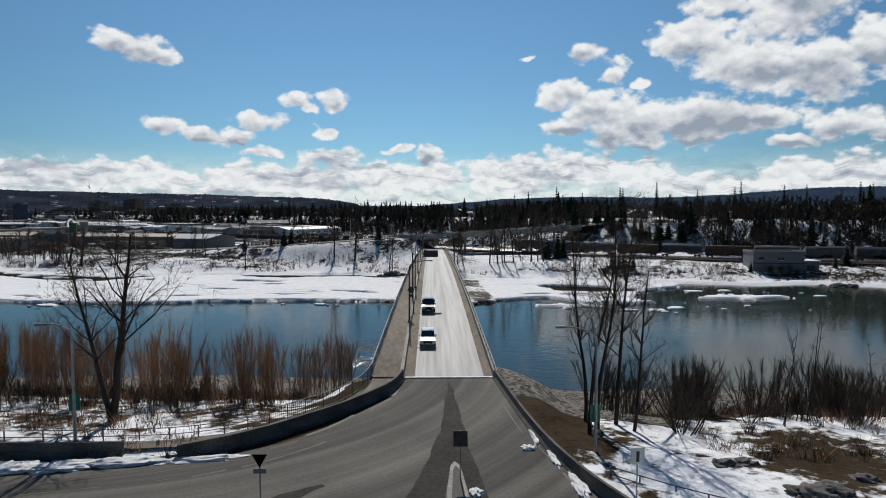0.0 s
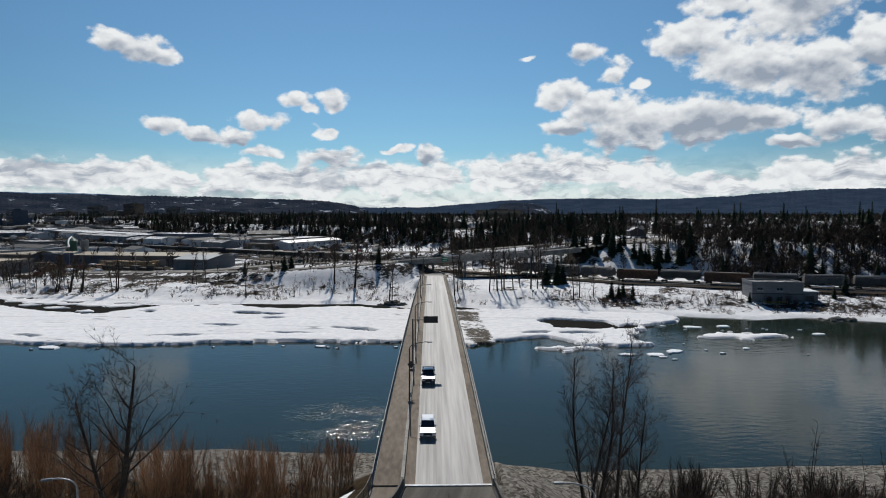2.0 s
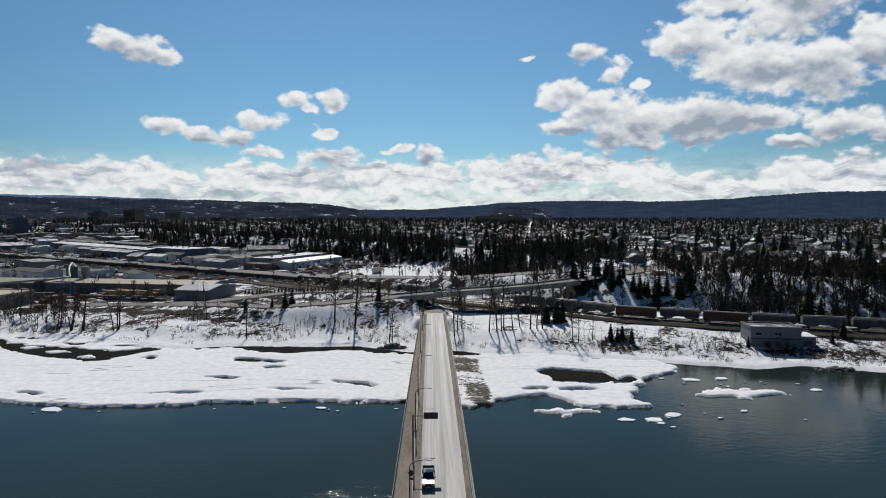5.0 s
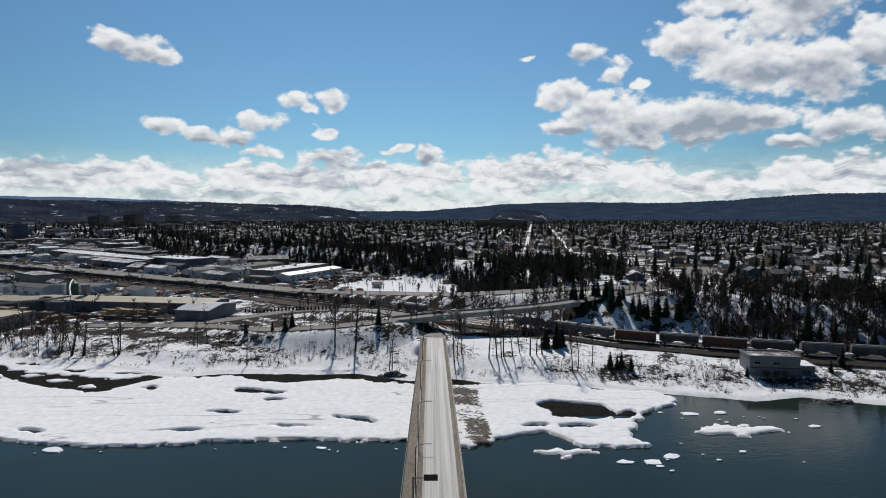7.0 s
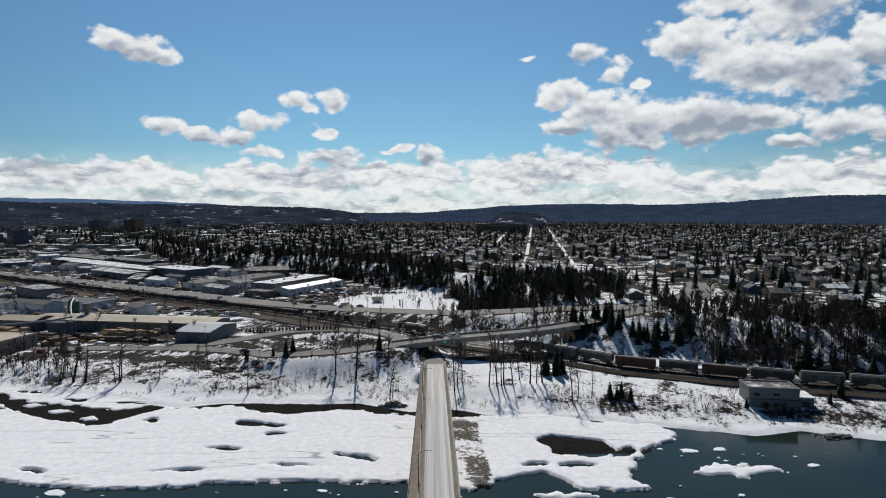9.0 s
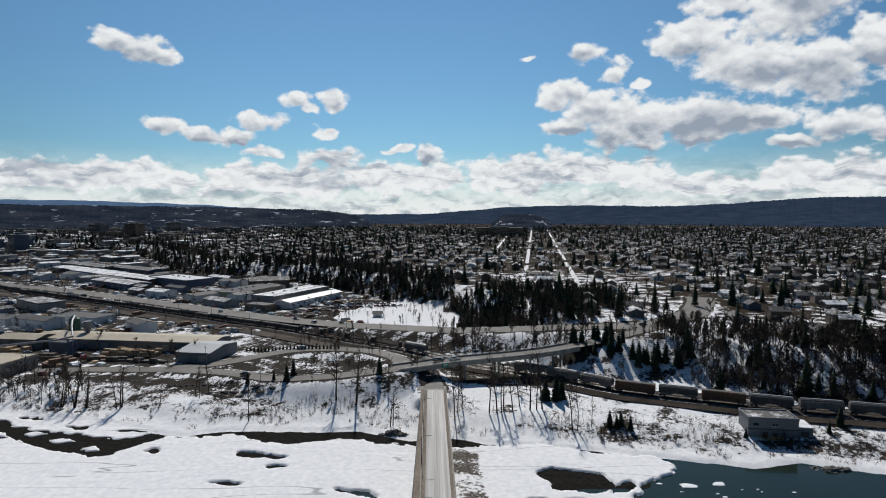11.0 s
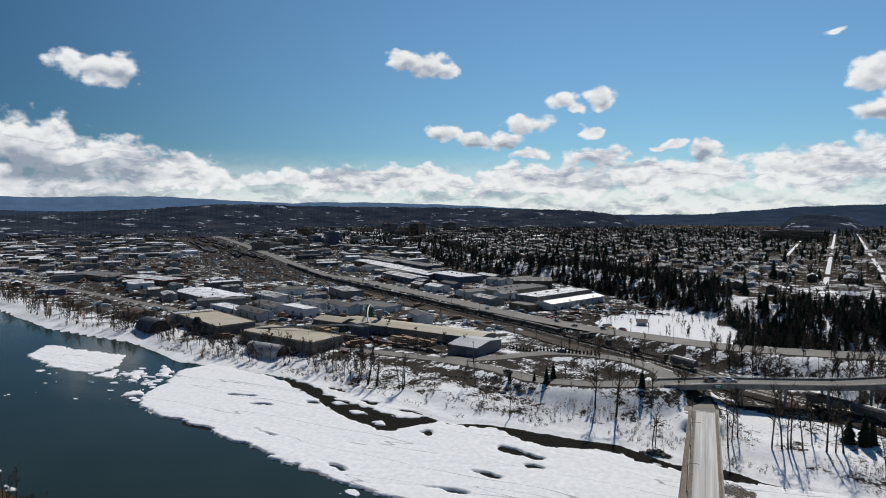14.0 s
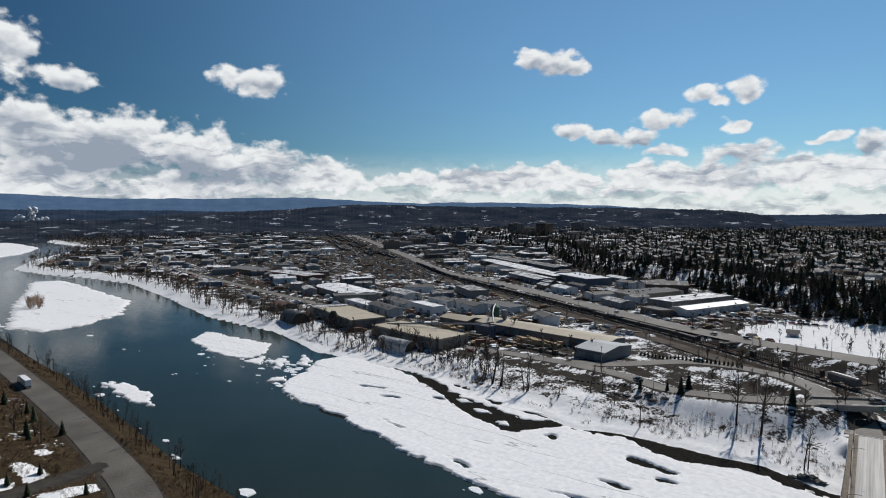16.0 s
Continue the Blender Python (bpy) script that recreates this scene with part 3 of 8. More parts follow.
# ---------------------------------------------------------------- the lie of the land
WATER_Z = -7.0
NEAR_X = [-5000, -1800, -1300, -900, -700, -456, -345, -289, -200, -143, -110, -60, -10, 20, 60, 150, 300, 600, 5000]
NEAR_Y = [1100, 480, 330, 215, 175, 142, 137, 128, 112, 107, 98, 88, 85, 79, 80, 78, 60, 20, -400]
FAR_X = [-5000, -2600, -2181, -1846, -1540, -1455, -1247, -1049, -924, -841, -723, -586, -480, -427, -340, -272, -235, -188,
         -131, -93, -76, -27, -7, 8, 20, 50, 68, 82, 104, 121, 141, 200, 300, 600, 5000]
FAR_Y = [1500, 850, 785, 719, 673, 600, 447, 346, 344, 359, 359, 325, 292, 278, 271, 247, 247, 244, 232, 216, 221, 220, 212,
         213, 208, 201, 197, 193, 185, 189, 180, 165, 150, 120, -300]
TOE = [(700, 60), (300, 185), (177, 232), (140, 246), (107, 263), (84, 283), (60, 325), (36, 385), (28, 440), (-28, 520), (-88, 596),
       (-160, 690), (-240, 720), (-335, 790), (-562, 1150), (-736, 1240), (-978, 1420), (-1600, 1900), (-3000, 3600)]
BRIDGE_X0, BRIDGE_X1 = -5.9, 6.6


def deck_z(y):
    return np.interp(y, [20, 57, 75, 95, 120, 150, 190, 225, 250, 270, 290], [0, 0.05, 0.75, 1.45, 1.95, 2.1, 1.75, 1.15, 0.75, 0.3, -0.2])


ROADS = {
    "bridge_road": ([(1.8, 20, 0.0), (1.8, 58, 0.05)], 4.6),
    "under_road": ([(1.8, 249, 0.75), (0.8, 262, 0.4), (-2.4, 280, 0.0), (-9, 300, -0.6), (-30, 316, -1.2)], 4.2),
    "riverside_road": ([(20, 4, 0), (0, 26, 0), (-14, 32, 0), (-30, 33, -0.1), (-70, 42, -0.6), (-110, 58, -1), (-160, 81, -1.2), (-205, 92, -1.4),
                        (-262, 102, -1.5), (-330, 112, -1.5), (-400, 122, -1.5), (-600, 150, -1.5)], 5.6),
    "side_road": ([(-184, 38, 2.2), (-187.5, 50, 1.2), (-189.8, 59, 0.6), (-191.3, 67, -0.1), (-192.5, 78, -0.9), (-195, 88, -1.35)], 3.4),
    "ramp_west": ([(-16, 266.5, 5.4), (-40, 260.6, 4.0), (-56, 261, 2.9), (-71, 265, 1.5), (-97, 283, -0.5), (-129, 293, -1.6), (-165, 297, -2.2), (-215, 300, -2.6),
                   (-272, 336, -2.8), (-380, 360, -2.8), (-546, 402, -2.8), (-771, 461, -2.8), (-999, 516, -2.8)], 4.6),
    "ramp_loop": ([(-129, 297, -1.8), (-108, 306, -1.6), (-80, 329, -0.9), (-56, 330, 0.0), (-31, 317, 1.5), (-16, 292, 3.6), (-14, 272, 5.2)], 4.6),
    "highway": ([(-2500, 2330, 0), (-1450, 1500, -1), (-780, 930, -1.5), (-478, 664, -1.5), (-400, 622, -1.5), (-315, 568, -1.3), (-222, 506, -1), (-152, 456, -0.6), (-101, 422, 0), (-58, 397, 1),
                 (-20, 379, 2.4), (13, 362, 4.0), (45, 349, 7.0), (76, 340, 9.8), (105, 331, 12), (132, 336, 12.8), (164, 367, 13.4), (189, 412, 13.8), (196, 432, 13.9)], 8.5),
    "ramp_east": ([(71, 292, 9.6), (90, 300, 11.4), (112, 316, 12.1), (134, 330, 12.8)], 4.4),
}
TRACK = [(420, 120, -1.9), (250, 196, -1.9), (177, 226, -1.9), (146, 236, -1.9), (107, 253, -1.9), (86, 263, -1.9), (66, 280, -1.9), (40, 300, -1.9), (15, 318, -1.9),
         (-8, 340, -1.9), (-39, 364, -1.9), (-67, 385, -1.9), (-103, 412, -1.9), (-152, 443, -1.9), (-214, 484, -1.9), (-280, 526, -1.9),
         (-356, 574, -1.9), (-442, 632, -1.9), (-740, 880, -1.9), (-1400, 1420, -1.9), (-2350, 2130, -1.9)]
TRACK = [(x * 0.965, y * 0.965, z) for x, y, z in TRACK]
LOOP = [(-129, 297), (-108, 306), (-80, 329), (-56, 330), (-31, 317), (-16, 292), (-18, 268), (-40, 262), (-56, 263), (-71, 267), (-97, 285)]
FIELD = [(-76, 436), (-60, 505), (-28, 528), (8, 492), (26, 420), (16, 385), (-20, 396)]


def land(x, y):
    """Height of the ground and its covers (snow, stones, grass) at arrays x, y."""
    x, y = np.asarray(x, float), np.asarray(y, float)
    yn, yf = np.interp(x, NEAR_X, NEAR_Y), np.interp(x, FAR_X, FAR_Y)
    wob = fbm(x, y, 14, 3, 5)
    s_near, s_far = yn - y + 2.0 * wob, y - yf + 2.2 * wob
    bed = WATER_Z - 0.5 - np.clip(np.minimum(-s_near, -s_far) * 0.12, 0, 2.5)
    # the near side: beach, bank, terrace
    near = WATER_Z - 0.15 + 1.1 * sstep(s_near, 0, 11) + 4.6 * sstep(s_near, 10, 34) + 1.6 * sstep(s_near, 30, 46)
    near = near + 0.35 * fbm(x, y, 7, 3, 2) * sstep(s_near, 3, 12)
    near = near + sstep(-x, 130, 240) * sstep(78 + (-x - 130) * 0.16 - y, 0, 60) * 5.0
    # the far side: snow bank, flats, then the terrace of the town
    west = sstep(-x, 220, 320)
    far = WATER_Z - 0.1 + 0.9 * sstep(s_far, 0, 5) + 3.2 * sstep(s_far, 6, 30 - 6 * west) + 0.6 * sstep(s_far, 30, 50)
    far = far + 0.35 * fbm(x, y, 9, 3, 8) * sstep(s_far, 3, 12) * (1 - sstep(s_far, 60, 120))
    d, _, side = to_line(x, y, TOE)
    up = sstep(-d * side, 0, 42)
    far = far + up * (15.2 + 0.8 * fbm(x, y, 60, 2, 3))
    z = np.where(s_near > 0, np.maximum(near, bed), np.where(s_far > 0, np.maximum(far, bed), bed))
    # mud flats between the ice and the far bank
    mud = sstep(y, 166, 176) * sstep(260 + 0.05 * x - y, 0, 10) * sstep(75 - x, 0, 12) * sstep(x + 215, 0, 30)
    flat_z = WATER_Z - 0.45 + (0.60 + 0.12 * fbm(x, y, 5, 4, 11)) * mud
    z = np.where((s_near <= 0) & (mud > 0), np.maximum(z, np.where(s_far > 0, flat_z + 0.0, flat_z)), z)
    # covers
    snow = np.where(s_near > 0, 0.37 + 0.13 * sstep(s_near, 18, 30) * sstep(np.abs(x + 10), 4, 14), 0.46)
    snow = np.where((s_near > 0) & (x < -90), 0.41 - 0.08 * sstep(y - np.interp(x, NEAR_X, NEAR_Y), -30, -22), snow)
    for cx, cy, ra, rb in ((-203, 69, 10, 3.5), (-180, 73, 3.5, 8), (-218, 79, 4, 2.5), (-196, 60, 7, 3), (-170, 62, 8, 5), (-238, 70, 5, 3)):
        snow = np.maximum(snow, np.where(s_near > 0, 0.66 * sstep(1.35 - np.hypot((x - cx) / ra, (y - cy) / rb) + 0.4 * fbm(x, y, 5, 3, 61), 0, 0.5), 0))
    snow = np.where((s_near > 0) & (s_near < 17), 0.15, snow)
    snow = np.where((s_near > 0) & (x > 5) & (x < 16) & (y > 40), 0.36, snow)
    flats = 0.448 - 0.02 * sstep(y, 500, 900) + 0.10 * fbm(x, y, 55, 3, 91) * sstep(s_far, 60, 110)
    bankish = 1 - sstep(s_far, 22, 46)
    snow_far = flats + (0.80 - 0.21 * sstep(s_far, 7, 16) - flats) * bankish * sstep(s_far, -0.5, 1.5)
    snow_far = np.where((x > 60) & (x < 170) & (s_far > 9) & (s_far < 60), 0.555, np.where((x > 0) & (x < 120) & (s_far > 15) & (s_far < 60), 0.56, snow_far))
    snow_far = snow_far + up * np.where(d > 46, 0.018 + 0.05 * fbm(x, y, 40, 2, 92), 0.11)
    snow_far = np.maximum(snow_far, 0.78 * sstep(inside(x, y, FIELD) + 9 * fbm(x, y, 16, 3, 63), -2, 4))
    snow_far = np.maximum(snow_far, 0.43 * sstep(inside(x, y, LOOP) + 5 * fbm(x, y, 12, 3, 66), 0, 4))
    snow_far = np.where((x > 5) & (x < 120) & (y > 300) & (d > 0) & (y < 352 - 0.25 * (x - 20)), np.maximum(snow_far, 0.50), snow_far)
    snow_far = np.where((x > -160) & (x < -60) & (y > 243) & (y < 262), 0.52, snow_far)
    snow_far = np.where(s_far > 1500, 0.40, snow_far)
    snow = np.where(s_far > -2, snow_far * sstep(s_far, -1.2, 1.0), np.where(s_near > 0, snow, 0.0))
    wet = np.where(s_near > 0, 0.0, 1 - sstep(s_far, -0.6, 1.2))
    west_bank = sstep(-x, 80, 110)
    stones = np.where((s_near > 0), (1 - sstep(s_near, 13, 20)) * (1 - west_bank), np.where(s_far > 0, 0.12 * (1 - up), 0.0))
    grass = np.where(s_near > 0, np.maximum(sstep(s_near, 15, 22) * 0.85, west_bank), np.where(s_far > 0, up * 0.4, 0.0))
    # roads and rails lie on levelled strips
    clear = np.full(np.shape(x), 1e9)
    for line, half, keep in [(l, w, 1.0) for l, w in ROADS.values()] + [(TRACK, 7.0, 1.0)]:
        dd, at, _ = to_line(x, y, line)
        lz = np.interp(at, range(len(line)), [p[2] for p in line])
        ease = 1 - sstep(dd, half + 1.2, half + 3 + 2.0 * np.abs(lz - z))
        z = z * (1 - ease) + (lz - 0.18) * ease
        clear = np.minimum(clear, dd - half)
        strip = 1 - sstep(dd, half, half + 2.5)
        snow = snow * (1 - strip) + 0.30 * strip
        if half < 9 and line is not TRACK:
            snow = np.where(y > 245, np.maximum(snow, 0.54 * (sstep(dd, half + 0.2, half + 1.5) - sstep(dd, half + 3.5, half + 6))), snow)
        stones = stones * (1 - strip) + 0.25 * strip
        grass = grass * (1 - strip)
    snow = np.where((x > 50) & (x < 175) & (y > 250) & (y < 395) & (clear > 1.0), np.maximum(snow, 0.54), snow)
    # the roadway's terrace at the near end of the bridge, and the far abutment
    left, right = np.interp(y, [34, 40, 45, 50, 57], [-30, -16, -11.5, -8, -6.6]), np.interp(y, [22, 32, 45, 57], [13.5, 10, 7.6, 6.6])
    apron = sstep(x - left, -5, 0) * (1 - sstep(x - right, 0, 5))
    snow = np.where((s_near > 0) & (y < 60) & (x < left - 1) & (x > -90) & (s_near > 17), 0.53, snow)
    snow = np.where((s_near > 0) & (x > 13) & (x < 90) & (s_near > 27), 0.53, snow)
    beach = (s_near > 0) & (s_near < 30) & (x > 5.5) & (x < 21)
    snow, stones, grass = np.where(beach, 0.12, snow), np.where(beach, 1.0, stones), np.where(beach, 0.0, grass)
    end = sstep(58 - y, -1.5, 1.5)
    z = np.where(s_near > 0, z * (1 - apron * end) + (-0.12) * apron * end, z)
    under = (1 - sstep(np.abs(x - 0.5), 6.2, 7.6)) * sstep(y, 236, 240) * (1 - sstep(y, 252, 256))
    z = z * (1 - under) + (deck_z(y) - 0.5) * under
    gap = (1 - sstep(np.abs(x - 0.5), 5.6, 6.8)) * sstep(y, 57.5, 60) * (1 - sstep(y, 228, 236))
    z = np.minimum(z, z * (1 - gap) + (-4.0) * gap + 0 * z)
    return z, snow, stones, grass, wet


GX, GY = np.arange(-1010, 461, 2.5), np.arange(10, 1011, 2.5)
HEIGHTS = land(*np.meshgrid(GX, GY))[0]


def land_z(x, y):
    """Height of the ground at one place, from a table where there is one."""
    if GX[0] <= x < GX[-1] and GY[0] <= y < GY[-1]:
        u, v = (x - GX[0]) / 2.5, (y - GY[0]) / 2.5
        i, j = int(u), int(v)
        u, v = u - i, v - j
        h = HEIGHTS[j:j + 2, i:i + 2]
        return float((h[0, 0] * (1 - u) + h[0, 1] * u) * (1 - v) + (h[1, 0] * (1 - u) + h[1, 1] * u) * v)
    return float(land(np.array([x]), np.array([y]))[0][0])


def drape(ob_name, verts, faces, mat, smooth=True):
    z, snow, stones, grass, wet = land(verts[:, 0], verts[:, 1])
    verts[:, 2] = z
    me = raw_mesh(ob_name, verts, faces, (mat,), smooth=smooth)
    for key, val in (("snow", snow), ("stones", stones), ("grass", grass), ("wet", wet)):
        a = me.attributes.new(key, 'FLOAT', 'POINT')
        a.data.foreach_set("value", np.asarray(val, np.float32))
    return new(ob_name, me)


def ground_sheet():
    az = np.concatenate([np.arange(-180, -78, 4.0), np.arange(-78, 42, 0.3), np.arange(42, 180.1, 4.0)])
    rr = [4.0, 8.0, 12.0, 16.0, 20.0]
    while rr[-1] < 4900:
        rr.append(rr[-1] * (1.011 if rr[-1] < 170 else 1.006 if rr[-1] < 285 else 1.011 if rr[-1] < 420 else 1.02))
    rr = np.array(rr)
    a, r = np.meshgrid(np.radians(az), rr)
    v = np.stack([(r * np.sin(a)).ravel(), (r * np.cos(a)).ravel(), np.zeros(a.size)], 1)
    na = len(az)
    i = (np.arange(len(rr) - 1)[:, None] * na + np.arange(na - 1)[None, :]).ravel()
    f = np.stack([i, i + na, i + na + 1, i + 1], 1)
    return tagged(drape("ground", v, f, GROUND), "snow-patched riverbanks and town ground", kind="structure")


ground_sheet()


def river():
    xs = np.array([-4800, -2400, -1200, -600, -300, -150, 0, 150, 300, 600, 1500, 4500.0])
    ys = np.array([-600, 0, 100, 200, 300, 450, 700, 900, 1500.0])
    gx, gy = np.meshgrid(xs, ys)
    v = np.stack([gx.ravel(), gy.ravel(), np.full(gx.size, WATER_Z)], 1)
    n = len(xs)
    i = (np.arange(len(ys) - 1)[:, None] * n + np.arange(n - 1)[None, :]).ravel()
    me = raw_mesh("water", v, np.stack([i, i + 1, i + n + 1, i + n], 1), (WATER,))
    tagged(new("water", me), "dark green-blue river with light ripples", kind="structure")


river()


# ---------------------------------------------------------------- river ice
def ice_sheet(name, outline, holes, step, label, top=0.75, kind="", group="", dirt=True, rag=1.0):
    xs, ys = [p[0] for p in outline], [p[1] for p in outline]
    gx, gy = np.meshgrid(np.arange(min(xs) - 4, max(xs) + 4, step), np.arange(min(ys) - 4, max(ys) + 4, step))
    sh = gx.shape
    x, y = gx.ravel(), gy.ravel()
    wx, wy = x + rag * 2.2 * fbm(x, y, 8, 4, 21), y + rag * 2.0 * fbm(x, y, 8, 4, 22)
    # blocks have broken away along the edge
    bx, by = np.floor(wx / 3.7 + 0.3 * wy / 3.7), np.floor(wy / 2.6 - 0.2 * wx / 2.6)
    block = np.sin(bx * 127.1 + by * 311.7) * 43758.5453
    block = 2 * (block - np.floor(block)) - 1
    sd = inside(wx, wy, outline) + rag * (0.6 * fbm(x, y, 2.2, 2, 23) + 0.85 * block)
    for hx, hy, ra, rb, turn in holes:
        c, s = math.cos(radians(turn)), math.sin(radians(turn))
        u, w = (wx - hx) * c + (wy - hy) * s, -(wx - hx) * s + (wy - hy) * c
        q = np.sqrt((u / ra) ** 2 + (w / rb) ** 2)
        sd = np.minimum(sd, (q - 1) * min(ra, rb) + (0.5 + 0.55 * min(rb, 2.5)) * fbm(x, y, 4.0, 4, 31))
    # pressure ridges and cracks run along the shore
    ridge = np.exp(-((fbm(x * 0.35, y, 16, 3, 41)) / 0.05) ** 2) * sstep(fbm(x, y, 40, 2, 42), -0.1, 0.4)
    swell = 0.30 * fbm(x * 0.6, y, 26, 3, 43) + 0.03 * fbm(x, y, 4, 2, 44)
    z = WATER_Z - 0.7 + (0.7 + top) * sstep(sd, -0.35, 0.45) + (swell + 0.07 * ridge - 0.10 * np.exp(-((fbm(x * 0.4, y, 22, 3, 47)) / 0.02) ** 2)) * sstep(sd, 0.5, 3)
    keep = (sd > -2.2).reshape(sh)
    cell = keep[:-1, :-1] | keep[1:, :-1] | keep[:-1, 1:] | keep[1:, 1:]
    n = sh[1]
    idx = (np.arange(sh[0] - 1)[:, None] * n + np.arange(n - 1)[None, :])[cell]
    faces = np.stack([idx, idx + 1, idx + n + 1, idx + n], 1)
    used, inv = np.unique(faces, return_inverse=True)
    v = np.stack([x, y, z], 1)[used]
    me = raw_mesh(name, v, inv.reshape(faces.shape), (ICE,), smooth=True)
    snow = np.full(len(v), 0.86)
    snow = np.where(v[:, 2] < WATER_Z + 0.18, 0.52, snow)
    if dirt:
        near_r = (1 - sstep(np.abs(v[:, 0] - 10.5), 4.5, 8.5)) * sstep(v[:, 1], 148, 152)
        near_l = (1 - sstep(np.abs(v[:, 0] + 9.5), 2.0, 6.0))
        snow = snow - 0.33 * near_r - 0.22 * near_l
    for key, val in (("snow", snow), ("stones", np.full(len(v), 0.9)), ("grass", np.full(len(v), 0.25))):
        me.attributes.new(key, 'FLOAT', 'POINT').data.foreach_set("value", np.asarray(val, np.float32))
    return tagged(new(name, me), label, "ice sheet", group, kind)


SHELF = [(-225, 182), (-213, 178), (-180, 174), (-139, 163), (-120, 158), (-102, 155), (-77, 151.5), (-58, 155), (-39, 155.5),
         (-18, 155), (-6, 154), (7, 152), (12, 149), (16, 153), (22, 157), (31, 160), (34, 157), (39, 151), (54, 148), (57, 150),
         (55, 157), (58, 164), (65, 174), (71, 181), (80, 186), (76, 195), (58, 199), (40, 206), (22, 205), (7, 205),
         (-6, 206), (-33, 213), (-51, 209), (-60, 212), (-72, 219), (-86, 217), (-98, 216), (-105, 207), (-108, 201), (-115, 199), (-127, 203),
         (-146, 212), (-168, 226), (-186, 236), (-204, 243), (-230, 247.5), (-252, 250), (-256, 232), (-243, 211), (-240, 197)]
ice_sheet("shore_ice", SHELF, [(45, 178, 12, 7.5, -15), (58, 172, 6, 3.0, 30), (30, 165, 3.5, 1.5, 5), (40, 164, 5, 2.0, 10), (-60, 199, 9, 2.6, -8), (-49.7, 189.5, 3.2, 0.9, 0), (-96, 203, 2.2, 3.0, 30), (-159, 217, 3.5, 1.0, 0), (-62, 178, 4, 1.2, 0),
                               (-22, 171, 6, 1.7, -18),  (-195, 212, 6, 1.1, 20), (-178, 205, 5, 0.9, 10), (-110, 164, 5, 0.7, -10), (-70, 163, 7, 0.7, 6), (-38, 166, 5, 0.6, -6), (-150, 178, 6, 0.7, -20), (27, 156.5, 2.5, 0.9, 0)], 0.6,
          "thick snow-covered ice shelf along the river bank", kind="structure")
ice_sheet("shore_ice", [(-252, 262), (-226, 252), (-199, 247), (-168, 235), (-144, 222), (-131, 222), (-116, 214), (-106, 218), (-100, 226), (-84, 225), (-90, 232), (-128, 236), (-160, 244), (-200, 252), (-235, 262)],
          [(-136, 228, 4, 1.2, -15), (-112, 223, 5, 1.0, -10), (-160, 238, 5, 1.0, -20)], 0.6, "snow-covered fringe of ice along the far bank", top=0.45, kind="structure", dirt=False, rag=1.3)
for outline in ([(-139, 214), (-134, 217), (-128, 214), (-133, 211)], [(-123, 207), (-119, 210), (-115, 206), (-119, 204)], [(-152, 221), (-148, 224), (-143, 221), (-147, 218)]):
    ice_sheet("ice_floe", outline, [], 0.5, "lump of snow-topped ice on the mud", top=0.5, dirt=False, group="ice floes", rag=0.6)
ice_sheet("ice_island", [(-519, 166), (-560, 184), (-622, 206), (-720, 250), (-834, 298), (-826, 326), (-760, 318), (-687, 305), (-580, 288), (-513, 247), (-484, 206), (-481, 178)],
          [], 2.4, "broad snow-covered ice island in the river", top=0.9, dirt=False, rag=2.5)
ice_sheet("ice_bar", [(-1290, 380), (-1450, 500), (-1640, 600), (-1760, 628), (-2132, 680), (-2500, 640), (-1700, 430)], [], 6.0,
          "snow-covered bar on the far river bend", top=1.0, dirt=False, rag=4)
for outline in ([(-370, 222), (-383, 245), (-350, 245), (-314, 245), (-294, 226), (-297, 211), (-322, 210)],
                [(-311, 139), (-302, 146), (-275, 145), (-255, 134), (-273, 132.5)],
                [(-272, 236), (-262, 234), (-250, 222), (-256, 219)], [(-280, 226), (-268, 222), (-262, 212), (-274, 215)],
                [(-292, 222), (-280, 214), (-276, 206), (-290, 209)],
                [(72, 160), (80, 165), (94, 163), (96, 159), (84, 157)],
                [(26, 147), (34, 149), (42, 146), (32, 144)],
                [(-249, 196), (-246, 200), (-241, 194), (-245, 190)]):
    ice_sheet("ice_floe", outline, [], 0.6, "snow-topped ice floe drifting on the river", top=0.5, dirt=False, group="ice floes", rag=1.5)


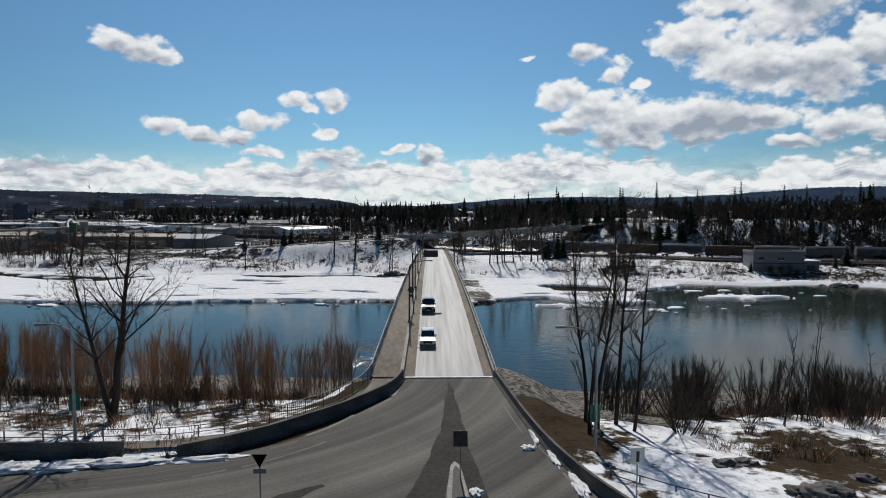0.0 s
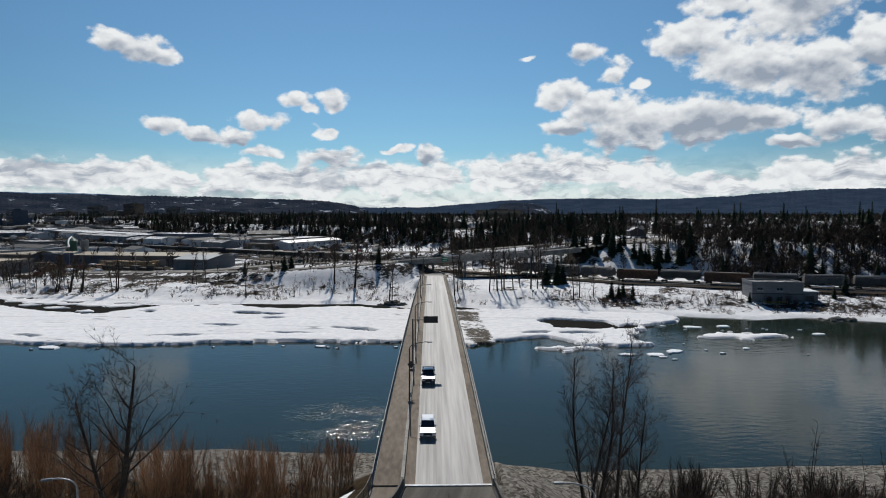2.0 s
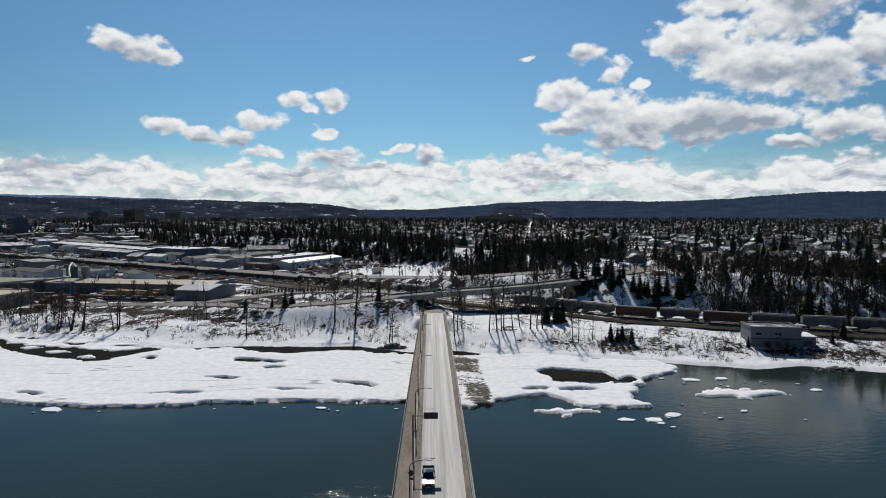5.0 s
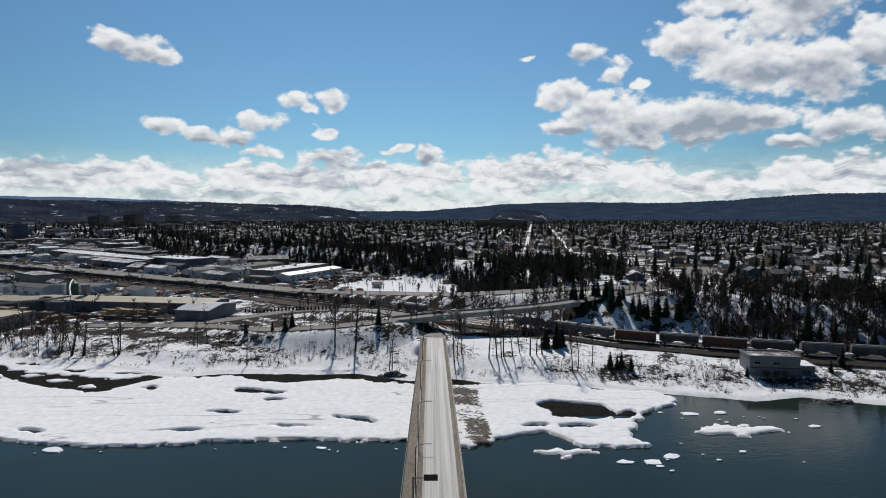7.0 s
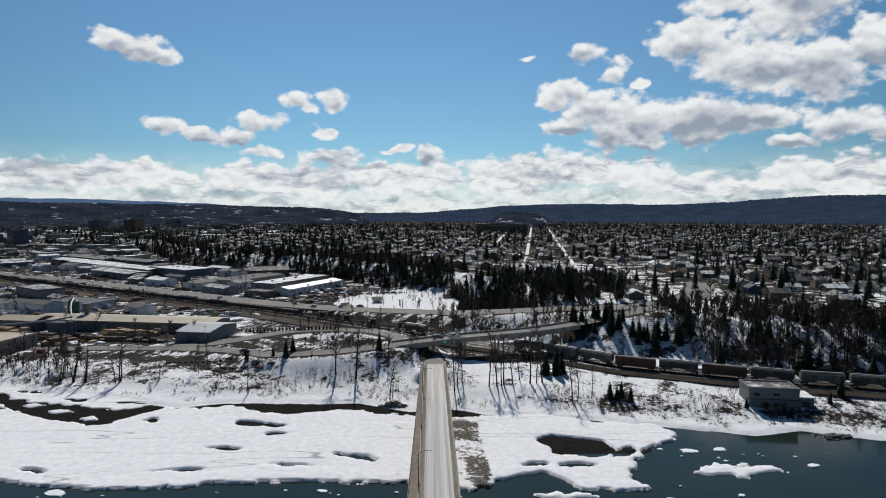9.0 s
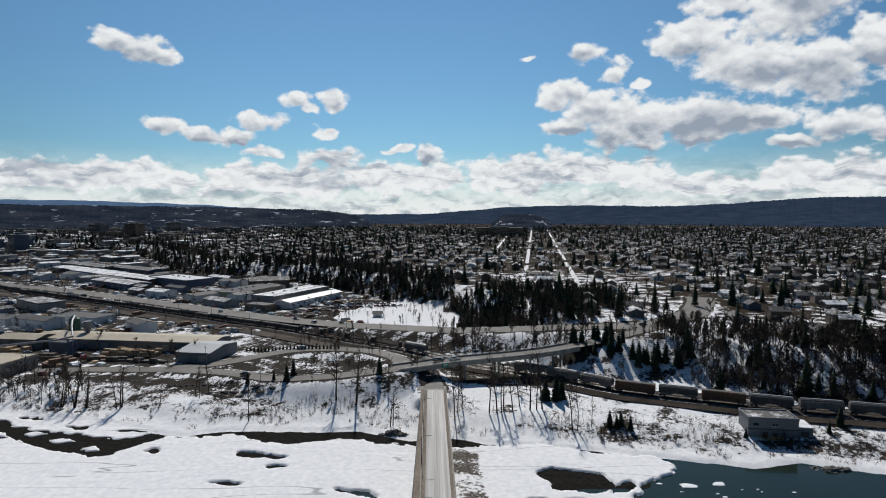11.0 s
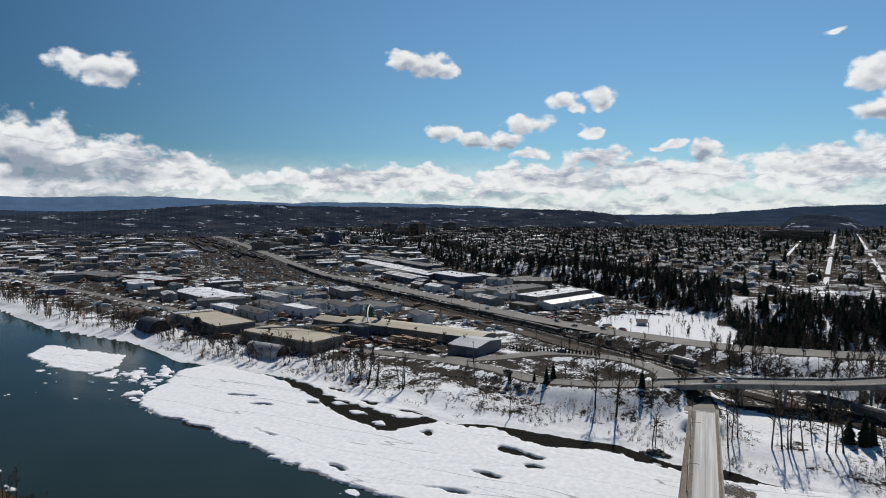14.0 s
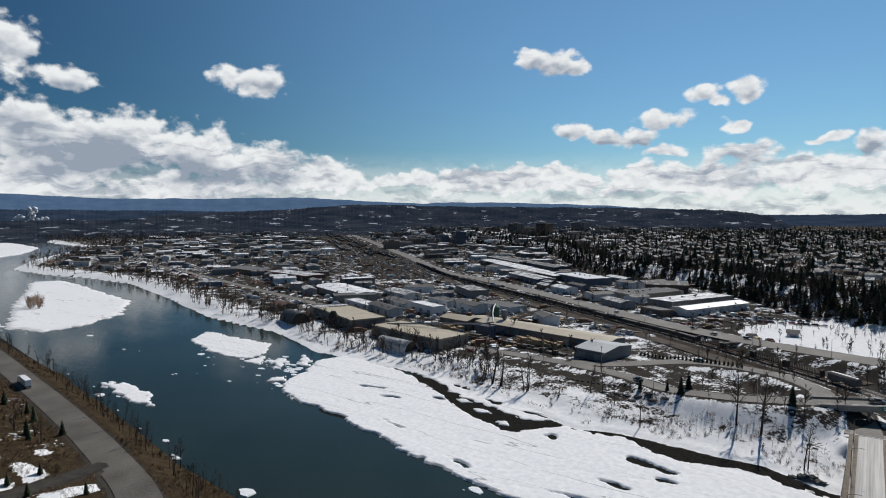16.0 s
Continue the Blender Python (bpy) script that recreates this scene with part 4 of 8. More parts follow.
def small_floes():
    """Scraps of ice on the water."""
    rng = np.random.default_rng(5)
    vs, fs = [], []
    spots = [(88, 168, 22, 8, 16), (-255, 215, 30, 14, 70), (-232, 190, 16, 10, 24), (-285, 138, 26, 7, 20),  (-30, 149, 80, 3, 14), (-320, 200, 60, 30, 18), (-520, 165, 60, 25, 14), (60, 142, 30, 6, 10), (-200, 110, 1, 1, 12)]
    for cx, cy, sx, sy, n in spots:
        for _ in range(n):
            x, y, r = cx + rng.normal() * sx * 0.5, cy + rng.normal() * sy * 0.5, 0.3 + rng.random() ** 3 * 2.2
            if cx == -200:
                x = rng.uniform(-420, -110)
                y = np.interp(x, NEAR_X, NEAR_Y) + rng.normal() * 0.8 + 0.4
            k = 8
            ang = np.linspace(0, 2 * np.pi, k, endpoint=False)
            rad = r * (0.6 + 0.6 * rng.random(k))
            ring = np.stack([x + rad * 1.6 * np.cos(ang), y + rad * np.sin(ang)], 1)
            b = sum(len(v) for v in vs)
            vs.append(np.concatenate([np.c_[ring, np.full(k, WATER_Z - 0.1)], np.c_[(ring - (x, y)) * 0.9 + (x, y), np.full(k, WATER_Z + 0.18 + 0.1 * rng.random())], [[x, y, WATER_Z + 0.3]]]))
            j = np.arange(k)
            jn = (j + 1) % k
            fs.append(np.concatenate([np.stack([b + j, b + jn, b + k + jn], 1), np.stack([b + j, b + k + jn, b + k + j], 1), np.stack([b + k + j, b + k + jn, np.full(k, b + 2 * k)], 1)]))
    me = raw_mesh("floating_ice_scraps", np.concatenate(vs), np.concatenate(fs), (SNOW,))
    tagged(new("floating_ice_scraps", me), "small scraps of white ice on dark water", "ice", kind="stuff")


small_floes()


# ---------------------------------------------------------------- hills round the town
def ridge(name, radius, table, mat, label, rough, trees):
    """A long ridge: crest height by bearing, at one distance, with a wooded crest line."""
    az = np.arange(table[0][0], table[-1][0], 0.08)
    h = np.interp(az, [t[0] for t in table], [t[1] for t in table])
    h = h + rough * fbm(az * 6, az * 0, 9, 4, 3) + trees * np.abs(vnoise(az * 40, az * 0, 6))
    rows = []
    for rad, share in ((0.72, 0.0), (0.76, 0.10), (0.80, 0.15), (0.84, 0.24), (0.88, 0.34), (0.91, 0.46), (0.94, 0.62), (0.96, 0.76), (0.98, 0.9), (1.0, 1.0), (1.02, 0.9)):
        rr = radius * rad
        bumpy = rough * fbm(az * 5, az * 0 + rad * 90, 7, 3, 9) * (0 if share in (0, 1) else 1)
        z = -8 + (h + 8) * share + bumpy
        rows.append(np.stack([rr * np.sin(np.radians(az)), rr * np.cos(np.radians(az)), z], 1))
    n = len(az)
    v = np.concatenate(rows)
    i = (np.arange(len(rows) - 1)[:, None] * n + np.arange(n - 1)[None, :]).ravel()
    me = raw_mesh(name, v, np.stack([i, i + 1, i + n + 1, i + n], 1), (mat,), smooth=True)
    return tagged(new(name, me), label, kind="structure")


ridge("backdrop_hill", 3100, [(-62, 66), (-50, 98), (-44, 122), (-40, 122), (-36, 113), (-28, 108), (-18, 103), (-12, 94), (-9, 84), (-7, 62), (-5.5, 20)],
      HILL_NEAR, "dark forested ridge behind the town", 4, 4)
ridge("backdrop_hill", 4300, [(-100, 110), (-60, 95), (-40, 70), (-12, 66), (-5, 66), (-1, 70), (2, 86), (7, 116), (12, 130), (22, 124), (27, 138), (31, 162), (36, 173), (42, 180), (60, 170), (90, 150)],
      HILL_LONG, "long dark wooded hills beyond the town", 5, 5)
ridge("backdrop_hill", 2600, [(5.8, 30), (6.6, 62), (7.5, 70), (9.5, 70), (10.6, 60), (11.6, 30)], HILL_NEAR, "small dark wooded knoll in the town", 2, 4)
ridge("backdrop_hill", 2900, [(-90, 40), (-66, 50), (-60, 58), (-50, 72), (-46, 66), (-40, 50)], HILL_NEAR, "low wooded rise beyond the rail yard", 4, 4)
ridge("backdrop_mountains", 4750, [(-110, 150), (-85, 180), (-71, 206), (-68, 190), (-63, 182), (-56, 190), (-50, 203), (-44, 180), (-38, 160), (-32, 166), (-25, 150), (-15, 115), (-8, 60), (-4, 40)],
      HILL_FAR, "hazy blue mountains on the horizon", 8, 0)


# ---------------------------------------------------------------- roads
def ribbon(name, line, half, mat, label, lift=0.05, kind="structure", step=4.0, shoulder=0.0):
    pts = smooth_line(line, step)
    d = np.gradient(pts[:, :2], axis=0)
    d /= np.linalg.norm(d, axis=1)[:, None]
    nrm = np.stack([-d[:, 1], d[:, 0]], 1)
    cols = (-1.0, -0.5, 0.0, 0.5, 1.0)
    v = np.concatenate([np.c_[pts[:, :2] + nrm * half * c, pts[:, 2] + lift - 0.05 * abs(c)] for c in cols])
    n = len(pts)
    i = (np.arange(len(cols) - 1)[:, None] * n + np.arange(n - 1)[None, :]).ravel()
    me = raw_mesh(name, v, np.stack([i, i + n, i + n + 1, i + 1], 1)[:, ::-1], (mat,), smooth=True)
    return tagged(new(name, me), label, kind=kind)


ribbon("road", ROADS["riverside_road"][0], 5.4, RIVER_ROAD, "worn grey asphalt road along the river", 0.03)
ribbon("road", ROADS["side_road"][0], 3.2, DAMP, "damp dark side road between snow patches", 0.0)
ribbon("road", ROADS["under_road"][0], 4.0, DUSTY, "grey asphalt street passing under the overpass", 0.03)
ribbon("road", ROADS["ramp_west"][0], 4.4, DUSTY, "grey asphalt ramp road with sanded edges", 0.04)
ribbon("road", ROADS["ramp_loop"][0], 4.5, DUSTY, "narrow grey asphalt loop ramp", 0.02)
ribbon("road", ROADS["highway"][0], 9.0, DUSTY, "wide grey highway beside the railway", 0.04)
ribbon("road", ROADS["ramp_east"][0], 4.3, DUSTY, "grey asphalt ramp joining the highway", 0.10)


def worn_lanes():
    """Asphalt polished and stained in lanes that bend from the bridge into the riverside road."""
    m = ASPHALT.copy()
    m.name = "junction_asphalt"
    nt = m.node_tree
    b = nt.nodes["Principled BSDF"]
    tc = nt.nodes.new("ShaderNodeTexCoord").outputs["Object"]
    ring = nt.nodes.new("ShaderNodeVectorMath")
    ring.operation = 'DISTANCE'
    ring.inputs[1].default_value = (-25, 62, 0)
    nt.links.new(tc, ring.inputs[0])
    wander = nt.nodes.new("ShaderNodeTexNoise")
    wander.inputs["Scale"].default_value, wander.inputs["Detail"].default_value = 0.07, 3
    nt.links.new(tc, wander.inputs["Vector"])
    both = nt.nodes.new("ShaderNodeCombineXYZ")
    nt.links.new(ring.outputs["Value"], both.inputs[0])
    nt.links.new(wander.outputs[0], both.inputs[1])
    lanes = nt.nodes.new("ShaderNodeTexNoise")
    lanes.inputs["Scale"].default_value, lanes.inputs["Detail"].default_value, lanes.inputs["Roughness"].default_value = 0.55, 4, 0.6
    nt.links.new(both.outputs[0], lanes.inputs["Vector"])
    level = nt.nodes.new("ShaderNodeMapRange")
    level.inputs[1].default_value, level.inputs[2].default_value = 0.34, 0.68
    level.inputs[3].default_value, level.inputs[4].default_value = 0.55, 1.45
    nt.links.new(lanes.outputs[0], level.inputs[0])
    scaled = nt.nodes.new("ShaderNodeVectorMath")
    scaled.operation = 'SCALE'
    nt.links.new(b.inputs["Base Color"].links[0].from_socket, scaled.inputs[0])
    nt.links.new(level.outputs[0], scaled.inputs["Scale"])
    nt.links.new(scaled.outputs[0], b.inputs["Base Color"])
    return m


JUNCTION = worn_lanes()


def frayed(outline, step=0.5, amount=0.22):
    """An outline cut finer and made uneven."""
    p = np.array(list(outline) + [outline[0]], float)
    res = []
    for a, b in zip(p[:-1], p[1:]):
        n = max(1, int(np.linalg.norm(b - a) / step))
        res += [a + (b - a) * k / n for k in range(n)]
    res = np.array(res)
    return [tuple(q) for q in res + amount * np.stack([fbm(res[:, 0], res[:, 1], 1.6, 3, 51), fbm(res[:, 0], res[:, 1], 1.6, 3, 52)], 1)]


def sheet(name, outline, z, mat, label, kind="structure"):
    bm = bmesh.new()
    bm.faces.new([bm.verts.new((x, y, z)) for x, y in outline])
    bmesh.ops.triangulate(bm, faces=bm.faces)
    ob = new(name, bm_mesh(name, bm, mat))
    for p in ob.data.polygons:
        if p.normal.z < 0:
            p.flip()
    return tagged(ob, label, kind=kind)


sheet("road_junction", [(6.1, 57), (6.6, 51), (7.1, 45), (7.7, 40), (8.5, 36), (9.4, 32.5), (13, 22), (20, 0), (-8, 0), (-14, 26), (-24, 33.2), (-22.4, 35.4),
                        (-18.2, 37), (-13.5, 38.8), (-10.3, 41), (-7.3, 44.3), (-5.2, 48.1), (-3.1, 51.9), (-2.4, 57)], 0.06, JUNCTION, "worn grey asphalt junction at the bridge")
sheet("road_stain", frayed([(1.75, 56), (1.2, 50), (0.7, 43), (-0.6, 36), (-1.8, 31), (-3.2, 26), (4.4, 26), (3.3, 31), (2.9, 36), (2.5, 43), (2.2, 50)]), 0.07, DAMP, "dark damp gore area on the asphalt")
sheet("road_stain", frayed([(-10.5, 31.5), (-8.6, 33.2), (-6.4, 34.5), (-6.2, 34.2), (-7.6, 32.6), (-9.2, 31.0)]), 0.07, DAMP, "dark damp patch on the asphalt")


# ---------------------------------------------------------------- the bridge
def narrowing(y):
    """How far the outer edge of the walkway has come in."""
    return np.interp(y, [62, 150, 220], [0.0, 0.9, 1.6])


def bridge():
    thing = tagged(empty("road_bridge"), "long concrete road bridge with a dusty deck and walkway", "bridge")
    ys = np.arange(57, 251, 3.0)
    z = deck_z(ys)

    def strip(name, x0, x1, lift0, lift1, mat, label, thick):
        """A straight band along the deck, a box in section."""
        n = len(ys)
        v = np.concatenate([np.c_[np.full(n, x) + (narrowing(ys) if x < -5.0 else 0), ys, z + h] for x, h in ((x0, lift1), (x1, lift1), (x1, lift0), (x0, lift0))])
        i = np.arange(n - 1)
        f = np.concatenate([np.stack([k * n + i, ((k + 1) % 4) * n + i, ((k + 1) % 4) * n + i + 1, k * n + i + 1], 1) for k in range(4)])
        f = np.concatenate([f, [[0, n, 2 * n, 3 * n], [n - 1, 4 * n - 1, 3 * n - 1, 2 * n - 1]]])
        return part(name, raw_mesh(name, v, f, (mat,)), mat, thing, label)

    strip("deck", BRIDGE_X0, BRIDGE_X1, -0.9, -0.04, CONCRETE, "grey concrete deck slab", 1)
    strip("roadway", -2.5, 6.0, -0.04, 0.06, DECK_ROAD, "pale dusty roadway with long tyre tracks", 1)
    strip("walkway", -5.6, -2.95, -0.04, 0.20, WALKWAY, "brown dirty concrete walkway", 1)
    strip("walkway_barrier", -2.95, -2.62, -0.04, 0.82, CONCRETE, "low concrete barrier beside the walkway", 1)
    strip("shoulder", -2.62, -1.55, 0.06, 0.075, WALKWAY, "sand-covered gutter", 1)
    strip("shoulder", 5.2, 6.05, 0.06, 0.075, WALKWAY, "sand-covered gutter", 1)
    strip("parapet", 6.05, 6.45, -0.04, 0.78, CONCRETE, "low concrete parapet", 1)
    strip("kerb", -5.9, -5.6, -0.04, 0.32, CONCRETE, "concrete kerb", 1)
    for x, h0, h1 in ((-5.75, 0.30, 1.32), (6.25, 0.76, 1.22)):
        for hh in ([0.62, 0.95, 1.3] if x < 0 else [1.2]):
            strip("handrail", x - 0.04, x + 0.04, hh - 0.04, hh + 0.04, RAIL, "grey steel handrail", 1)
        post = bm_mesh("post", box(-0.04, 0.04, -0.04, 0.04, h0, h1), RAIL)
        for y in np.arange(58, 250, 2.0):
            part("post", post, STEEL, thing, at=pose(x + (float(narrowing(y)) if x < 0 else 0), y, float(deck_z(y))))
    for x in (-3.8, -1.2, 2.4, 5.6):
        strip("girder", x - 0.25, x + 0.25, -2.3, -0.9, DARK_STEEL, "dark steel girder", 1)
    for y in (92, 128, 164, 200, 232):
        zz = float(deck_z(y))
        part("pier", add_box(box(-4.0, 5.6, y - 0.9, y + 0.9, zz - 3.4, zz - 2.3, 0.1), -3.6, 4.4, y - 0.7, y + 0.7, WATER_Z - 2, zz - 3.4, 0.2), CONCRETE, thing, "weathered concrete pier")
    for y in (57.2, 249.6):
        part("expansion_joint", box(-2.6, 6.0, y - 0.16, y + 0.16, float(deck_z(y)) + 0.055, float(deck_z(y)) + 0.10), OLD_SNOW, thing, "pale expansion joint")
    for y0, y1 in ((52, 57.0), (250, 255)):
        part("abutment", box(BRIDGE_X0, BRIDGE_X1, y0, y1, -7.5, float(deck_z(y0 if y0 < 100 else y1)) - 0.12), CONCRETE, thing, "concrete abutment")


def deck_material():
    """Pale dried-salt asphalt with darker and lighter tyre tracks along it."""
    m = surface("bridge_roadway", (0.20, 0.195, 0.185), (0.42, 0.41, 0.395), 0.55, 0.65, 0.1, 4, stretch=(1.15, 0.005, 1), spread=(0.36, 0.66), spec=0.4)
    return m


DECK_ROAD = deck_material()
bridge()


# ---------------------------------------------------------------- overpass
def overpass():
    thing = tagged(empty("road_overpass"), "concrete overpass on columns above the street and railway", "overpass")
    line = smooth_line([(-16, 266.5, 5.4), (-3, 271.5, 5.9), (10, 276.6, 6.3), (37, 281.5, 7.6), (55, 285.5, 8.6), (71, 292, 9.6)], 3.0)
    d = np.gradient(line[:, :2], axis=0)
    d /= np.linalg.norm(d, axis=1)[:, None]
    nrm = np.stack([-d[:, 1], d[:, 0]], 1)
    n = len(line)

    def strip(name, o0, o1, h0, h1, mat, label):
        v = np.concatenate([np.c_[line[:, :2] + nrm * o, line[:, 2] + h] for o, h in ((o0, h1), (o1, h1), (o1, h0), (o0, h0))])
        i = np.arange(n - 1)
        f = np.concatenate([np.stack([k * n + i, ((k + 1) % 4) * n + i, ((k + 1) % 4) * n + i + 1, k * n + i + 1], 1) for k in range(4)])
        f = np.concatenate([f, [[0, n, 2 * n, 3 * n], [n - 1, 4 * n - 1, 3 * n - 1, 2 * n - 1]]])
        part(name, raw_mesh(name, v, f, (mat,)), mat, thing, label)

    strip("deck", -5.2, 5.2, -1.5, -0.02, CONCRETE, "grey concrete deck")
    strip("roadway", -4.6, 4.6, -0.02, 0.05, DUSTY, "dusty grey roadway")
    for o in (-5.2, 4.85):
        strip("parapet", o, o + 0.35, -0.02, 0.75, CONCRETE, "low concrete parapet")
    for o in (-5.05, 5.0):
        strip("handrail", o - 0.05, o + 0.05, 1.05, 1.15, STEEL, "thin steel handrail")
    post = bm_mesh("post", box(-0.05, 0.05, -0.05, 0.05, 0.7, 1.1), STEEL)
    for k in range(0, n, 1):
        for o in (-5.05, 5.0):
            p = line[k][:2] + nrm[k] * o
            part("post", post, STEEL, thing, at=pose(p[0], p[1], line[k][2]))
    for k in (5, 10, 15, 20, 25):
        if k >= n:
            continue
        x, y, z = line[k]
        turn = math.degrees(math.atan2(nrm[k][1], nrm[k][0]))
        m = pose(x, y, 0, 0, 0, turn)
        part("cap_beam", box(-4.8, 4.8, -0.6, 0.6, z - 2.5, z - 1.5, 0.08), CONCRETE, thing, "concrete cap beam", m)
        for o in (-3.2, 3.2):
            part("column", rod((o, 0, -4), (o, 0, z - 2.5), 0.5, None, 10), CONCRETE, thing, "round concrete column", m)
    # wing wall and retaining wall at the street
    part("retaining_wall", box(-16.6, -15.6, 258, 274, -2.5, 5.2, 0.1), CONCRETE, thing, "tall concrete retaining wall")


overpass()


def board_sign(name, label, w, h, mat, at, bars, legs=0.0, category="road sign"):
    """A flat board on its own bracket, with plain bars for what cannot be read."""
    thing = tagged(empty(name, at), label, category)
    part("panel", box(-w / 2, w / 2, -0.03, 0.03, 0, h, 0.01), mat, thing)
    for bx, bz, bw, bh, bm_ in bars:
        part("bar", box(bx - bw / 2, bx + bw / 2, -0.045, -0.032, bz - bh / 2, bz + bh / 2), bm_, thing)
    if legs:
        part("post", box(-0.04, 0.04, 0.03, 0.11, -legs, h, 0.01), STEEL, thing, "thin steel post")
    return thing


board_sign("highway_sign", "small green sign hung on the overpass parapet", 3.2, 2.0, SIGN_GREEN, pose(6.5, 269.3, 5.0, 0, 0, 12),
           [(0, 1.4, 2.2, 0.28, SIGN_WHITE), (0, 0.7, 1.8, 0.28, SIGN_WHITE)])


# ---------------------------------------------------------------- street lamps and masts
def street_lamp(at, height, reach, label, mat=STEEL, sign=False, arm_drop=0.9):
    thing = tagged(empty("street_lamp", at), label, "street lamp")
    part("base", box(-0.2, 0.2, -0.2, 0.2, 0, 0.35, 0.04), CONCRETE, thing)
    part("pole", rod((0, 0, 0.3), (0, 0, height - arm_drop), 0.12, 0.08, 8), mat, thing)
    pts = [(reach * (1 - math.cos(a)), 0, height - arm_drop + arm_drop * math.sin(a)) for a in np.linspace(0, math.pi / 2, 7)]
    part("arm", bent_rod([tuple(p) for p in pts], 0.055), mat, thing)
    head = bmesh.new()
    add_box(head, reach - 0.1, reach + 0.65, -0.14, 0.14, height - 0.10, height + 0.06, 0.05)
    part("lamp_head", head, GREY_SHEET, thing, "grey cobra-head lamp")
    if sign:
        p = part("sign_board", box(-0.35, 0.35, -0.17, -0.13, 2.4, 3.6, 0.01), SIGN_GREEN, thing, "green sign board")
        for z in (3.3, 2.95, 2.65):
            part("bar", box(-0.22, 0.22, -0.185, -0.171, z - 0.06, z + 0.06), SIGN_WHITE, p)
    return thing


for y in (78, 108, 132, 170, 206, 238):
    street_lamp(pose(-2.8, y, float(deck_z(y)) + 0.8), 8.2, 2.4, "grey curved-arm street lamp on the bridge barrier", DARK_STEEL)
street_lamp(pose(-24.7, 41.2, -0.1, 0, 0, 200), 8.6, 1.5, "tall grey street lamp with a green sign", STEEL, True)
street_lamp(pose(11.2, 39.6, -0.6, 0, 0, 180), 9.0, 2.2, "tall grey street lamp with a green sign", STEEL, True)


def overhead_mast():
    y = 96.4
    z = float(deck_z(y))
    thing = tagged(empty("overhead_sign_mast", pose(-2.9, y, z)), "dark cantilever mast carrying a road sign seen from behind", "sign mast")
    part("pole", rod((0, 0, 0.3), (0, 0, 8.2), 0.14, 0.11, 8), DARK_STEEL, thing)
    part("arm", rod((0, 0, 8.0), (4.0, 0, 8.0), 0.08, 0.06, 6), DARK_STEEL, thing)
    panel = part("sign_panel", box(1.75, 4.1, -0.08, -0.02, 7.5, 8.6, 0.02), DARK_STEEL, thing, "dark back of the sign panel")
    for x in (2.3, 3.5):
        part("bracket", box(x - 0.04, x + 0.04, -0.02, 0.08, 7.4, 8.7), STEEL, panel)


overhead_mast()


def small_sign(at, height, kind, label):
    thing = tagged(empty("traffic_sign", at), label, "traffic sign")
    part("post", box(-0.035, 0.035, -0.035, 0.035, 0, height, 0.01), STEEL, thing)
    if kind == "yield":
        bm = bmesh.new()
        bm.faces.new([bm.verts.new(p) for p in ((-0.42, -0.06, height + 0.05), (0.42, -0.06, height + 0.05), (0, -0.06, height - 0.68))])
        bmesh.ops.solidify(bm, geom=bm.faces[:], thickness=0.03)
        part("board", bm, GREY_SHEET, thing, "triangular sign seen from behind")
        part("board", box(-0.35, 0.35, -0.07, -0.04, height - 1.0, height - 0.75, 0.01), GREY_SHEET, thing)
    elif kind == "diamond":
        bm = bmesh.new()
        add_box(bm, -0.38, 0.38, -0.07, -0.04, -0.38, 0.38, 0.01, Matrix.Translation((0, 0, height - 0.3)) @ Matrix.Rotation(radians(45), 4, 'Y'))
        part("board", bm, DARK_STEEL, thing, "diamond sign seen from behind")
        part("board", box(-0.3, 0.3, -0.07, -0.04, height - 1.3, height - 0.95, 0.01), DARK_STEEL, thing)
    elif kind == "white":
        b = part("board", box(-0.38, 0.38, -0.08, -0.04, height - 0.95, height, 0.01), SIGN_WHITE, thing, "white sign board with a dark pictogram")
        part("pictogram", box(-0.09, 0.09, -0.095, -0.081, height - 0.8, height - 0.2), DARK_STEEL, b)
    elif kind == "back":
        part("board", box(-0.42, 0.42, -0.08, -0.04, height - 0.95, height, 0.01), DARK_STEEL, thing, "dark sign board")
    return thing


small_sign(pose(-9.2, 31.6, 0.05), 3.0, "yield", "triangular give-way sign on a steel post")
small_sign(pose(11.6, 32.6, 0.0), 2.9, "white", "white crossing sign on a steel post")
small_sign(pose(1.75, 34.6, 0.2), 3.0, "back", "dark traffic sign on the concrete island")
small_sign(pose(-2.8, 84.5, float(deck_z(84.5)) + 0.8), 3.6, "diamond", "diamond warning sign on the bridge barrier")


def traffic_island():
    bm = bmesh.new()
    outline = [(0.9, 25), (2.4, 25), (2.2, 33), (1.9, 36.6), (1.5, 37.2), (1.2, 36.6), (0.8, 33)]
    low = [bm.verts.new((x, y, 0.0)) for x, y in outline]
    top = [bm.verts.new((1.5 + (x - 1.5) * 0.85, y, 0.24)) for x, y in outline]
    bm.faces.new(top)
    for i in range(len(outline)):
        j = (i + 1) % len(outline)
        bm.faces.new((low[i], low[j], top[j], top[i]))
    thing = tagged(new("traffic_island", bm_mesh("traffic_island", bm, CONCRETE)), "low concrete traffic island with worn kerbs", "traffic island")
    inner = bmesh.new()
    inner.faces.new([inner.verts.new((1.55 + (x - 1.5) * 0.55, y - 0.6, 0.246)) for x, y in outline])
    part("infill", inner, ASPHALT, thing, "grey asphalt infill")


traffic_island()


